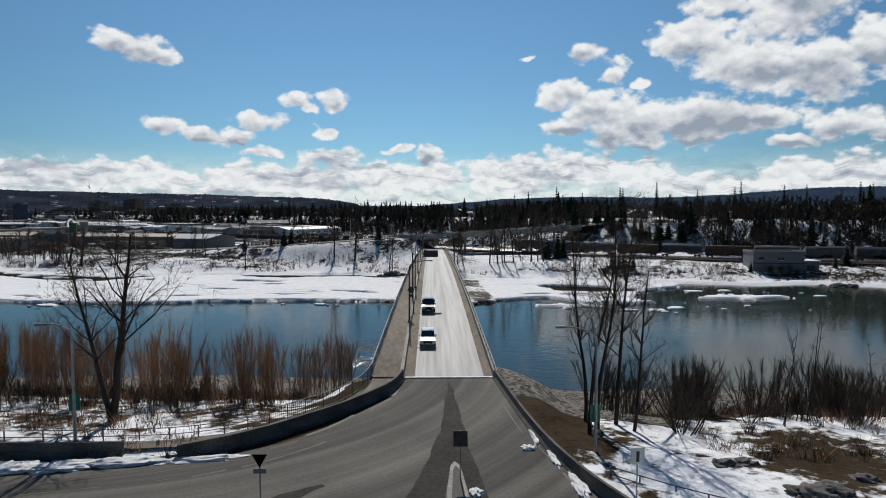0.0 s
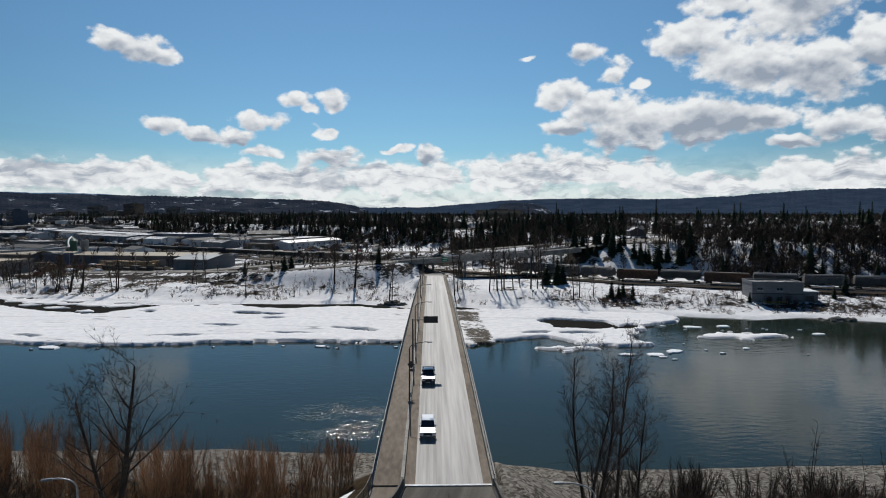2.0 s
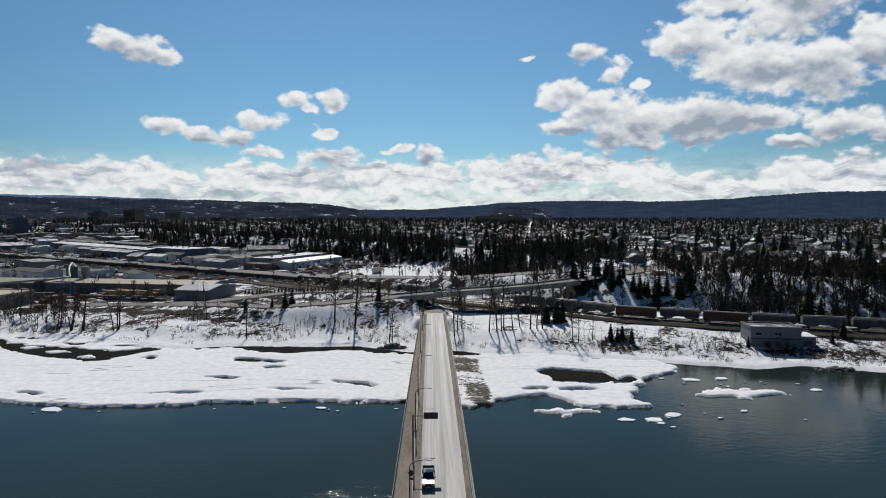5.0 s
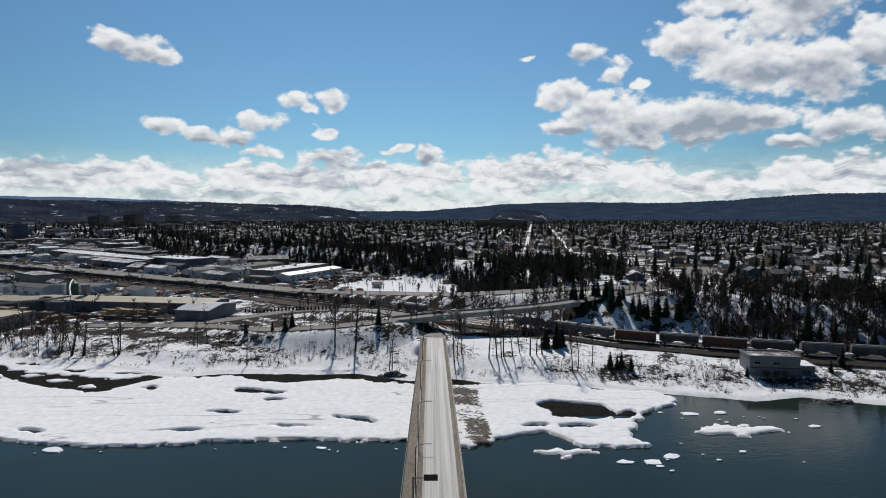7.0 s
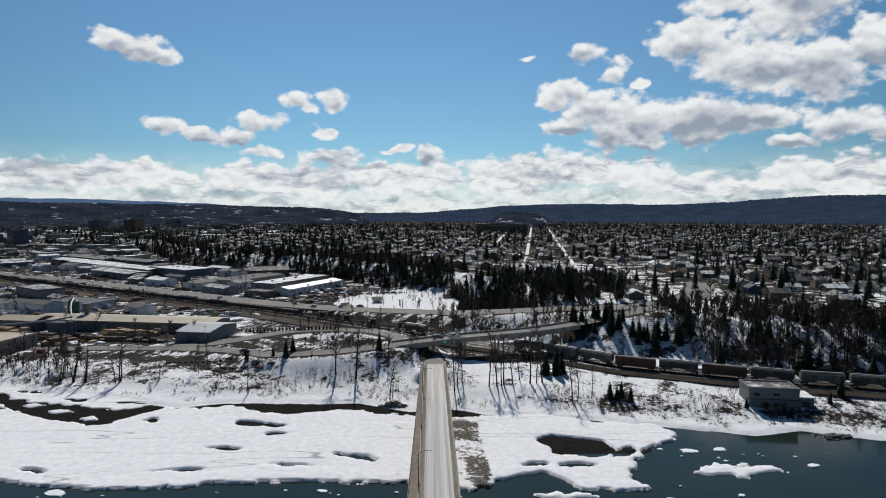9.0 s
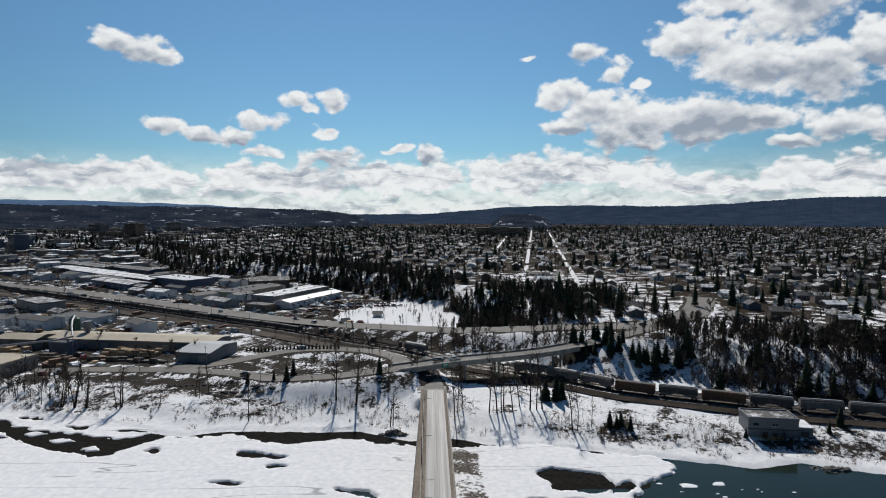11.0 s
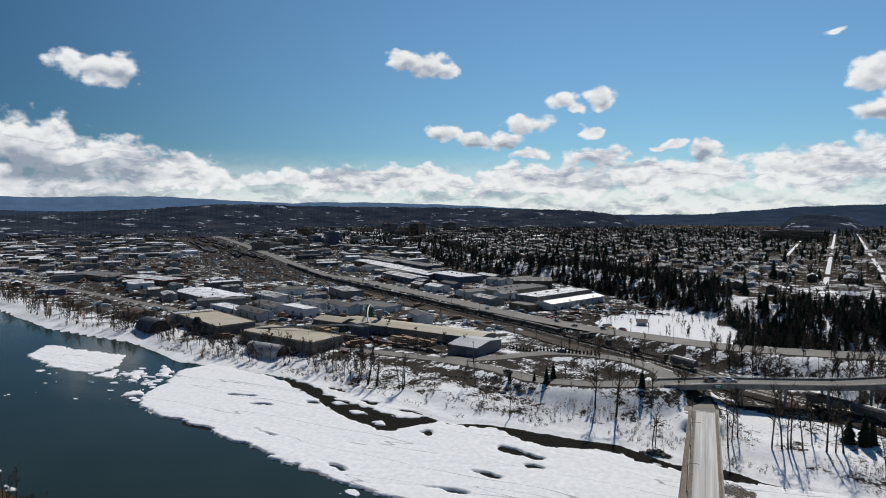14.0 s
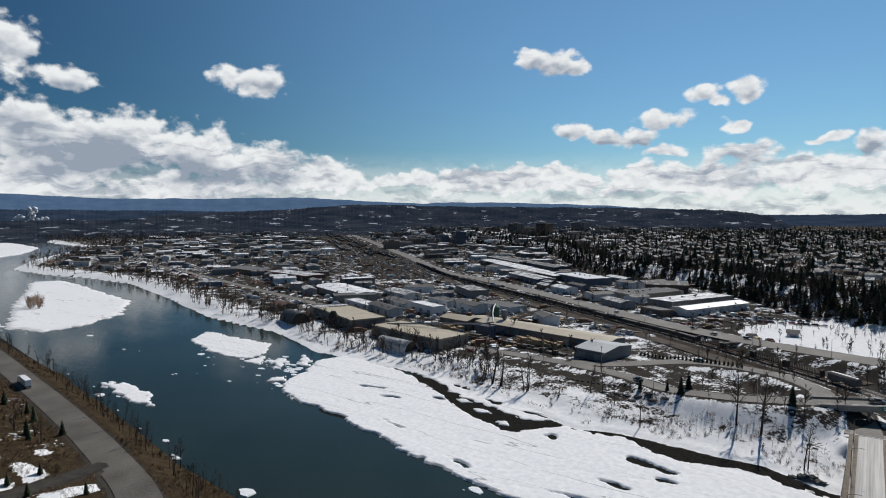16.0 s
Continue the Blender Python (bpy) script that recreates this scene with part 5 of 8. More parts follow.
# ---------------------------------------------------------------- barriers and railings at the near end
def barrier(line, h, label):
    pts = smooth_line([(x, y, z) for x, y, z in line], 1.2)
    d = np.gradient(pts[:, :2], axis=0)
    d /= np.linalg.norm(d, axis=1)[:, None]
    nrm = np.stack([-d[:, 1], d[:, 0]], 1)
    prof = [(-0.30, -0.2), (-0.30, 0.12), (-0.14, 0.34), (-0.10, h), (0.10, h), (0.14, 0.34), (0.30, 0.12), (0.30, -0.2)]
    n, k = len(pts), len(prof)
    v = np.concatenate([np.c_[pts[:, :2] + nrm * o, pts[:, 2] + z] for o, z in prof])
    i = np.arange(n - 1)
    f = np.concatenate([np.stack([a * n + i, ((a + 1) % k) * n + i, ((a + 1) % k) * n + i + 1, a * n + i + 1], 1) for a in range(k)])
    ends = [[e + a * n for a in q] for e in (0, n - 1) for q in ((0, 1, 6, 7), (1, 2, 5, 6), (2, 3, 4, 5))]
    me = raw_mesh("concrete_barrier", v, np.concatenate([f, ends]), (BARRIER,))
    return tagged(new("concrete_barrier", me), label, "barrier")


barrier([(-2.78, 57.2, 0), (-3.2, 54.5, 0), (-4.1, 52, 0), (-5.6, 49.4, 0), (-7.5, 46.6, 0), (-9.6, 44.2, 0), (-11.6, 42, 0), (-14, 40, 0), (-16.6, 38.6, -0.05)], 0.95,
        "curved dark-faced concrete barrier at the bridge end")
barrier([(-20.6, 39.6, -0.1), (-24.4, 39.4, -0.1), (-29, 39.6, -0.1), (-40, 40.4, -0.2), (-60, 45.4, -0.4)], 0.9, "straight low concrete roadside barrier")
barrier([(6.25, 57, 0), (6.75, 51, 0), (7.3, 45, 0), (7.95, 40, 0), (8.8, 36, 0), (9.9, 32.4, 0), (12, 27.5, 0)], 0.85, "concrete barrier with a rail at the bridge end")


def railing(line, label, h=1.1, fine=True):
    pts = smooth_line(line, 1.8)
    thing = tagged(empty("pedestrian_railing"), label, "railing")
    rails = (h, h * 0.55) if not fine else (h, 0.15)
    for z in rails:
        part("rail", bent_rod([(p[0], p[1], p[2] + z) for p in pts], 0.035, 5), RAIL, thing)
    post = bm_mesh("post", box(-0.035, 0.035, -0.035, 0.035, -0.3, h), RAIL)
    baluster = bm_mesh("baluster", box(-0.012, 0.012, -0.012, 0.012, 0.15, h), RAIL)
    for a, b in zip(pts[:-1], pts[1:]):
        part("post", post, RAIL, thing, at=pose(a[0], a[1], a[2]))
        if fine:
            for k in range(1, 9):
                p = a + (b - a) * k / 9
                part("baluster", baluster, RAIL, thing, at=pose(p[0], p[1], p[2]))


railing([(-5.75, 57.2, 0.2), (-6.2, 53.8, 0.1), (-7.7, 49.8, 0.05), (-10, 47, 0), (-12.2, 44.7, -0.1)], "curved steel picket railing beside the walkway", 1.3)
railing([(-12.2, 44.7, -0.1), (-15, 42.9, -0.15), (-18.5, 41.9, -0.2), (-23, 41.6, -0.2), (-30, 41.8, -0.3), (-42, 42.8, -0.4)], "thin two-rail steel fence along the bank", 1.05, False)
railing([(11, 35.5, -0.5), (14, 33, -0.6), (19, 30, -0.7), (26, 27, -0.8)], "thin two-rail steel fence beside the path", 1.05, False)
sheet("pavement", [(-3.0, 57), (-3.4, 54.5), (-4.4, 52), (-5.8, 49.8), (-7.7, 47), (-9.8, 44.6), (-11.8, 42.5), (-14.2, 40.6), (-20, 40), (-24, 40.2), (-24, 41.2), (-19, 41.4), (-15, 42.6), (-12, 44.6), (-9.8, 46.9),
                   (-7.4, 49.8), (-6, 53.8), (-5.6, 57)], 0.12, WALKWAY, "brown dirty path joining the bridge walkway")
sheet("pavement", [(9.6, 36), (11.5, 34), (12.2, 31), (15, 26), (12.9, 25), (10.6, 31)], 0.02, OLD_SNOW, "packed pale snow on the path")


# ploughed snow along the road edge, and stones dumped in it
def heap(name, x, y, z, rx, ry, h, mat, label, category, seed, turn=0.0):
    bm = bmesh.new()
    bmesh.ops.create_icosphere(bm, subdivisions=4, radius=1)
    for v in bm.verts:
        p = v.co
        k = 1 + 0.45 * noise.fractal(p * 2.2 + Vector((seed * 3.1, 0, 0)), 0.8, 2.1, 4)
        v.co = Vector((p.x * rx * k, p.y * ry * k, max(p.z, -0.2) * h * k))
    ob = new(name, bm_mesh(name, bm, mat, True))
    ob.matrix_basis = pose(x, y, z, 0, 0, turn)
    return tagged(ob, label, category)


for k, (x, y, rx, ry) in enumerate(((-15, 38.2, 2.6, 0.5), (-20, 37.9, 2.4, 0.7), (-23.5, 37.4, 2.2, 0.8), (-27, 37.2, 2.6, 0.9), (7.4, 42, 0.25, 2.0), (8.0, 38, 0.3, 1.6), (8.7, 34, 0.4, 1.8), (6.6, 39.6, 0.5, 0.5), (2.6, 33.2, 0.4, 0.6), (-32, 37, 2.6, 0.9), (-38, 38, 3, 0.8))):
    heap("snow_ridge", x, y, 0.02, rx, ry, 0.22, OLD_SNOW, "dirty ploughed snow along the road edge", "snow", k, 8 if x < -10 else 0)
for k, (x, y, r) in enumerate(((21.5, 32.5, 1.0), (23.2, 33.2, 0.8), (19.0, 37.2, 0.7), (20.4, 37.4, 0.6), (26.5, 35, 0.6))):
    heap("rubble", x, y, land_z(x, y) - 0.1, r * 1.3, r, r * 0.6, ROCK, "dark broken rubble poking out of snow", "rubble", 20 + k)
for k, (x, y, r) in enumerate(((128.5, 184.5, 2.6), (124, 186, 1.8), (132.5, 184.8, 1.7), (-14, 218, 2.2), (-10.5, 216.5, 1.4), (-18, 217.6, 1.3))):
    heap("boulder", x, y, land_z(x, y) - 0.3, r * 1.4, r, r * 0.7, ROCK, "big dark boulder on the snowy bank", "boulder", 40 + k)


# sand swept against the barriers, in broken streaks
def sand_streaks(line, seed):
    rng = np.random.default_rng(seed)
    pts = smooth_line(line, 0.5)
    at = 0
    while at < len(pts) - 6:
        n = int(rng.integers(4, 14))
        piece = pts[at:at + n].copy()
        if len(piece) > 3:
            piece[:, :2] += rng.normal(0, 0.25, 2)
            ribbon("road_stain", [tuple(p) for p in piece[::2]], rng.uniform(0.06, 0.2), DUSTY, "dirty slush and sand by the barrier", 0.02 + 0.004 * rng.integers(0, 3), step=0.8)
        at += n + int(rng.integers(0, 4))


sand_streaks([(-23, 34.4, 0.075), (-18, 36.0, 0.075), (-13.6, 37.9, 0.075), (-10.2, 40.2, 0.075), (-7.2, 43.4, 0.075), (-5.0, 47.4, 0.075), (-3.0, 51.4, 0.075)], 4)
sand_streaks([(-23, 33.5, 0.072), (-17, 35.0, 0.072), (-12, 37.4, 0.072), (-8.4, 40.4, 0.072), (-6.0, 43.6, 0.072)], 5)
sand_streaks([(11.6, 25.5, 0.072), (9.0, 32, 0.072), (8.0, 36.4, 0.072), (7.2, 40.4, 0.072), (6.6, 45, 0.072), (6.1, 51, 0.072)], 6)


# ---------------------------------------------------------------- trees
def tubes(segs, sides):
    """Triangles for tapered tubes round straight pieces (ax ay az bx by bz ra rb)."""
    s = np.asarray(segs, float)
    a, b, ra, rb = s[:, :3], s[:, 3:6], s[:, 6], s[:, 7]
    d = b - a
    d /= np.linalg.norm(d, axis=1)[:, None] + 1e-9
    ref = np.where(np.abs(d[:, 2:3]) > 0.9, [[1.0, 0, 0]], [[0, 0, 1.0]])
    u = np.cross(d, ref)
    u /= np.linalg.norm(u, axis=1)[:, None]
    w = np.cross(d, u)
    n, vs = len(s), []
    for k in range(sides):
        t = 2 * np.pi * k / sides
        vs.append(a + (u * math.cos(t) + w * math.sin(t)) * ra[:, None])
    for k in range(sides):
        t = 2 * np.pi * k / sides
        vs.append(b + (u * math.cos(t) + w * math.sin(t)) * rb[:, None])
    v = np.concatenate(vs)
    i = np.arange(n)
    f = [np.stack([k * n + i, ((k + 1) % sides) * n + i, (sides + (k + 1) % sides) * n + i, (sides + k) * n + i], 1) for k in range(sides)]
    return v, np.concatenate(f)


def strips(segs, seed=0):
    """Thin flat twigs, one quad each, turned at random about their length."""
    s = np.asarray(segs, float)
    a, b = s[:, :3], s[:, 3:6]
    d = b - a
    d /= np.linalg.norm(d, axis=1)[:, None] + 1e-9
    u = np.cross(d, np.random.default_rng(seed).normal(size=d.shape))
    u /= np.linalg.norm(u, axis=1)[:, None] + 1e-9
    n = len(s)
    v = np.concatenate([a - u * s[:, 6:7], a + u * s[:, 6:7], b + u * s[:, 7:8], b - u * s[:, 7:8]])
    i = np.arange(n)
    return v, np.stack([i, n + i, 2 * n + i, 3 * n + i], 1)


def spikes(segs, seed=0):
    """Thin pointed twigs, one triangle each, turned at random about their length."""
    s = np.asarray(segs, float)
    a, b = s[:, :3], s[:, 3:6]
    d = b - a
    d /= np.linalg.norm(d, axis=1)[:, None] + 1e-9
    u = np.cross(d, np.random.default_rng(seed).normal(size=d.shape))
    u /= np.linalg.norm(u, axis=1)[:, None] + 1e-9
    n = len(s)
    i = np.arange(n)
    return np.concatenate([a - u * s[:, 6:7], a + u * s[:, 6:7], b]), np.stack([i, n + i, 2 * n + i], 1)


def grow(rng, height, spread, trunk_r, limbs, subs, twigs, first=0.3, stems=1, lean=0.06, ways=None, open_out=1.0):
    """Pieces of a bare tree: thick ones (trunk and limbs) and thin ones (branches and twigs)."""
    thick, thin = [], []

    def shoot(start, way, length, r, n, bend, rise, store):
        p, d, out = np.array(start), np.array(way) / np.linalg.norm(way), []
        for k in range(n):
            d = d + rng.normal(0, bend, 3) + np.array([0, 0, rise])
            d /= np.linalg.norm(d)
            q = p + d * length / n
            r1 = r * (1 - 0.8 * (k + 1) / n)
            store.append((*p, *q, r * (1 - 0.8 * k / n), r1))
            out.append((q, d, r1))
            p = q
        return out

    for s in range(stems):
        off = np.array([rng.normal(0, 0.25), rng.normal(0, 0.25), -0.4]) * (0 if stems == 1 else 1)
        h = height * (1 if s == 0 else rng.uniform(0.75, 0.95))
        trunk = shoot(off + (0, 0, -0.3), ways[s] if ways else (rng.normal(0, lean * (1 + 2 * (stems > 1))), rng.normal(0, lean * (1 + 2 * (stems > 1))), 1), h, trunk_r * (1 if s == 0 else 0.75), 9, 0.05, 0.03, thick)
        for k in range(limbs):
            t = first + (0.97 - first) * (k + rng.random()) / limbs
            q, d, r = trunk[min(8, int(t * 9))]
            az = rng.uniform(0, 2 * np.pi)
            tilt = rng.uniform(0.6, 1.1) * open_out
            way = np.array([math.cos(az) * tilt, math.sin(az) * tilt, 1.0])
            length = spread * h * (1.08 - 0.75 * t) * rng.uniform(0.7, 1.15)
            limb = shoot(q, way, length, max(0.025, r * 0.45), 4, 0.12, 0.06, thick if k < limbs * 0.7 else thin)
            for _ in range(subs):
                q2, d2, r2 = limb[rng.integers(0, 4)]
                sub = shoot(q2, d2 + rng.normal(0, 0.55, 3), length * rng.uniform(0.25, 0.5), max(0.016, r2 * 0.55), 2, 0.15, 0.05, thin)
                for _ in range(twigs):
                    q3, d3, r3 = sub[rng.integers(0, 2)]
                    shoot(q3, d3 + rng.normal(0, 0.6, 3), length * rng.uniform(0.1, 0.22), 0.014, 1, 0.1, 0.05, thin)
    return thick, thin


def tree_template(name, label, category, seed, height, spread, trunk_r, limbs, subs, twigs, bark=None, twig=None, first=0.3, stems=1, twig_scale=1.0, group="", ways=None, open_out=1.0):
    rng = np.random.default_rng(seed)
    thick, thin = grow(rng, height, spread, trunk_r, limbs, subs, twigs, first, stems, ways=ways, open_out=open_out)
    thin = [(*s[:6], s[6] * twig_scale, s[7] * twig_scale) for s in thin]
    thing = tagged(empty(name, pose(0, -300, -60)), label, category, group)
    part("trunk", raw_mesh("trunk", *tubes(thick, 6), (bark or BARK,), smooth=True), None, thing)
    part("crown", raw_mesh("crown", *(tubes(thin, 3) if twig_scale <= 1 else strips(thin)), (twig or TWIG,)), None, thing)
    return thing


def plant(template, x, y, scale=1.0, turn=None, z=None, sink=0.1, tall=1.0):
    m = Matrix.Translation((x, y, (land_z(x, y) if z is None else z) - sink)) @ Matrix.Rotation(random.uniform(0, 6.28) if turn is None else radians(turn), 4, 'Z')
    return copy_thing(template, m @ Matrix.Diagonal((scale, scale, scale * tall, 1)))


def remove_thing(ob):
    for o in (*ob.children_recursive, ob):
        bpy.data.objects.remove(o)


POPLARS = [tree_template("bare_tree", "tall leafless cottonwood on the snowy bank", "tree", 10 + k, 20, 0.27, 0.30, 14, 6, 5, twig_scale=3.0, group="trees on the far bank") for k in range(4)]
MANY_STEM = [tree_template("bare_tree", "leafless tree with several leaning trunks on the bank", "tree", 20 + k, 15, 0.30, 0.32, 9, 6, 4, stems=3, twig_scale=3.0, group="trees on the far bank") for k in range(3)]
NEAR_TREES = [tree_template("bare_tree", "tall leafless dark-barked tree on the near bank", "tree", 30 + k, 17, 0.27, 0.19, 26, 11, 8, twig_scale=0.62, group="trees on the near bank") for k in range(3)]
BANK_TREES = [tree_template("bare_tree", "large dark leafless tree with a wide crown on the snowy bank", "tree", 25 + k, 19, 0.36, 0.42, 20, 7, 5, twig_scale=2.4, group="trees on the far bank", open_out=1.15) for k in range(2)]
FORKED = tree_template("bare_tree", "leafless forked tree with two dark trunks", "tree", 41, 12.2, 0.46, 0.26, 19, 11, 8, first=0.3, stems=2, twig_scale=0.62,
                       ways=((0.08, 0.0, 1.0), (-0.20, 0.1, 1.0)), open_out=1.2)
SPREADING = tree_template("bare_shrub", "broad leafless shrub with many arching stems", "shrub", 44, 8.2, 0.34, 0.10, 9, 7, 5, first=0.22, stems=9, twig_scale=0.7,
                          ways=[(0.62 * math.cos(a), 0.62 * math.sin(a), 1.0) for a in np.linspace(0, 5.6, 9)], open_out=1.0)
SLENDER = [tree_template("bare_tree", "slender leafless young tree with upright twigs", "tree", 46 + k, 13, 0.13, 0.085, 12, 5, 3, first=0.25, stems=2, twig_scale=0.8, group="slender trees on the near bank") for k in range(2)]
SAPLING = [tree_template("bare_sapling", "thin leafless sapling with upright twigs", "sapling", 50 + k, 7, 0.25, 0.06, 8, 4, 3, first=0.15, twig_scale=1.6, group="saplings") for k in range(3)]


def willow_template(seed, height, label, mat, stems, name="willow_shrub", lean_out=0.2):
    rng = np.random.default_rng(seed)
    thick, thin = [], []
    for _ in range(stems):
        az, lean = rng.uniform(0, 2 * np.pi), abs(rng.normal(0, lean_out))
        p = np.array([rng.normal(0, 0.5), rng.normal(0, 0.5), -0.3])
        d = np.array([math.cos(az) * lean, math.sin(az) * lean, 1.0])
        h = height * (0.35 + 0.7 * rng.random() ** 0.7)
        for k in range(4):
            d = d + rng.normal(0, 0.05, 3) + (0, 0, 0.05)
            d /= np.linalg.norm(d)
            q = p + d * h / 4
            r = 0.024 * (1 - k * 0.22)
            (thick if k < 2 else thin).append((*p, *q, r, r * 0.75))
            for _ in range((4, 16, 28, 30)[k]):
                e = d + rng.normal(0, 0.33, 3) + (0, 0, 0.25)
                b = p + (q - p) * rng.random()
                ln = h * rng.uniform(0.12, 0.34)
                thin.append((*b, *(b + e / np.linalg.norm(e) * ln), 0.010, 0.005))
            p = q
    thing = tagged(empty(name, pose(0, -300, -60)), label, "shrub", "shrubs on the bank")
    part("trunk", raw_mesh("trunk", *tubes(thick, 4), (BARK,)), None, thing)
    part("crown", raw_mesh("crown", *spikes([(*q[:6], q[6] * 1.15, 0) for q in thin], seed), (mat,)), None, thing)
    return thing


WILLOWS = [willow_template(60 + k, 7.0, "dense rust-brown leafless willow shrub on the bank", RED_TWIG, 26, lean_out=0.17 + 0.05 * k) for k in range(3)]
DARK_BUSH = [willow_template(70 + k, 4.6, "dense dark leafless bush on the bank", TWIG, 20, "leafless_bush", 0.42) for k in range(3)]


def conifer_mesh(rng, height, radius, layers, boughs, droop=0.35):
    """A crown of separate drooping boughs in whorls."""
    v, f = [], []
    for L in range(layers):
        t = L / layers
        z0 = height * (0.10 + 0.88 * t)
        r = radius * (1 - t) ** 0.85 * rng.uniform(0.82, 1.12) + 0.12
        n = max(5, int(boughs * (1 - 0.5 * t)))
        a0 = rng.uniform(0, 6.28)
        for k in range(n):
            a = a0 + 6.283 * k / n + rng.normal(0, 0.12)
            rr, wd = r * rng.uniform(0.7, 1.15), 1.35 * r * math.pi / n + 0.1
            ca, sa = math.cos(a), math.sin(a)
            tip = np.array([ca * rr, sa * rr, z0 - rr * droop * rng.uniform(0.6, 1.4)])
            base = np.array([0, 0, z0 + height * 0.5 / layers])
            mid = base * 0.4 + tip * 0.6
            left, right = mid + wd * np.array([-sa, ca, 0.0]) - (0, 0, 0.18 * rr), mid - wd * np.array([-sa, ca, 0.0]) - (0, 0, 0.18 * rr)
            b = len(v)
            v += [base, left, tip, right, mid + (0, 0, 0.10 * rr)]
            f += [(b, b + 1, b + 4), (b + 1, b + 2, b + 4), (b + 4, b + 2, b + 3), (b, b + 4, b + 3)]
    b = len(v)
    v += [np.array((0, 0, height * 1.02)), np.array((0.15, 0, height * 0.9)), np.array((-0.08, 0.13, height * 0.9)), np.array((-0.08, -0.13, height * 0.9))]
    f += [(b, b + 1, b + 2), (b, b + 2, b + 3), (b, b + 3, b + 1)]
    return np.array(v), np.array(f)


def conifer_template(seed, height, radius, layers, boughs, label):
    rng = np.random.default_rng(seed)
    thing = tagged(empty("conifer", pose(0, -300, -60)), label, "tree", "conifers")
    part("trunk", rod((0, 0, -0.5), (0, 0, height * 0.96), height * 0.017, 0.03, 6), BARK, thing)
    v, f = conifer_mesh(rng, height, radius, layers, boughs)
    part("crown", raw_mesh("crown", v, f, (NEEDLES,)), None, thing)
    return thing


FIRS = [conifer_template(80 + k, 20, 3.4 - 0.4 * k, 17, 11, "tall dark green spruce") for k in range(3)]
YOUNG_FIRS = [conifer_template(90 + k, 8, 2.0, 11, 10, "young dark green spruce in the snow") for k in range(2)]

# near side
plant(FORKED, -25.2, 47.6, 1.32, 0, land_z(-25.2, 47.6))
for x, y, s, k in ((12.3, 45.2, 0.92, 0), (13.4, 46.8, 1.0, 1), (15.3, 48.2, 1.05, 2), (13.0, 49.0, 0.95, 1), (16.2, 46.4, 0.8, 0)):
    plant(NEAR_TREES[k], x, y, s)
plant(SPREADING, 20.3, 46.0, 0.95)
plant(SPREADING, 27.5, 50.5, 0.62)
for x, y, s, k in ((29.4, 48, 0.72, 0), (31, 49, 0.8, 1), (32.4, 50.5, 0.86, 0), (34.5, 51, 0.7, 1), (38, 49.5, 0.78, 0), (40, 51, 0.85, 1), (42.5, 52, 0.9, 0)):
    plant(SLENDER[k], x, y, s)
for x, y, s in ((-31.5, 54, 0.9), (-25.4, 56, 1.05), (-24.2, 57, 0.95), (-21.5, 58, 0.8), (-17.3, 55.2, 1.0), (-16.0, 56.4, 0.95), (-15.2, 57.2, 0.9), (-13.0, 60, 0.8), (-11.6, 61, 0.85), (-9.8, 61.5, 0.9), (-8.8, 62.5, 0.75), (-36, 57, 0.9), (-40, 60, 1.0), (-45, 62, 0.9), (-51, 65, 1.0), (-57, 66, 0.9), (-63, 68, 1.0), (-33.5, 60, 1.0), (-29, 61, 0.9), (-38, 63, 1.1), (-43, 66, 1.1), (-48, 68, 1.1), (-54, 70, 1.1), (-60, 72, 1.1), (-66, 73, 1.1), (-72, 75, 1.1), (-35, 66, 1.0), (-27, 65, 0.8), (-20, 64, 0.6)):
    plant(random.choice(WILLOWS), x, y, s)
rng_near = np.random.default_rng(3)
for _ in range(92):
    x, y = rng_near.uniform(17, 66), rng_near.uniform(46, 62)
    plant(random.choice(DARK_BUSH), x, y, rng_near.uniform(0.45, 1.35))
for _ in range(46):
    x, y = rng_near.uniform(-62, -8), rng_near.uniform(48, 63)
    if x < -14 or y > 55:
        plant(random.choice(DARK_BUSH), x, y, rng_near.uniform(0.25, 0.6))
for _ in range(46):
    x, y = rng_near.uniform(-70, -12), rng_near.uniform(50, 66)
    plant(random.choice(SAPLING), x, y, rng_near.uniform(0.4, 0.8))
# along the riverside road to the west
for _ in range(150):
    x = rng_near.uniform(-470, -75)
    y = np.interp(x, NEAR_X, NEAR_Y) - rng_near.uniform(3, 11)
    if rng_near.random() < 0.45:
        plant(random.choice(POPLARS), float(x), float(y), rng_near.uniform(0.35, 0.62))
    else:
        plant(random.choice(SAPLING), float(x), float(y), rng_near.uniform(0.7, 1.2))
for x, y, s in ((-297, 118, 0.5), (-278, 117, 0.5), (-270, 116, 0.45), (-258, 115, 0.5), (-195, 103, 0.4), (-177, 100, 0.5), (-172, 98, 0.45), (-163, 96, 0.4), (-158, 95, 0.55), (-152, 93, 0.45), (-147, 90, 0.5)):
    plant(random.choice(POPLARS), x, y, s)
for _ in range(40):
    x = rng_near.uniform(-400, -110)
    y = np.interp(x, NEAR_X, NEAR_Y) - rng_near.uniform(2, 9)
    plant(random.choice(DARK_BUSH), float(x), float(y), rng_near.uniform(0.25, 0.6))
for _ in range(28):
    x = rng_near.uniform(-330, -196)
    y = np.interp(x, [-330, -262, -205, -190], [112, 102, 92, 88]) - rng_near.uniform(9, 34)
    plant(random.choice(DARK_BUSH), float(x), float(y), rng_near.uniform(0.15, 0.5))
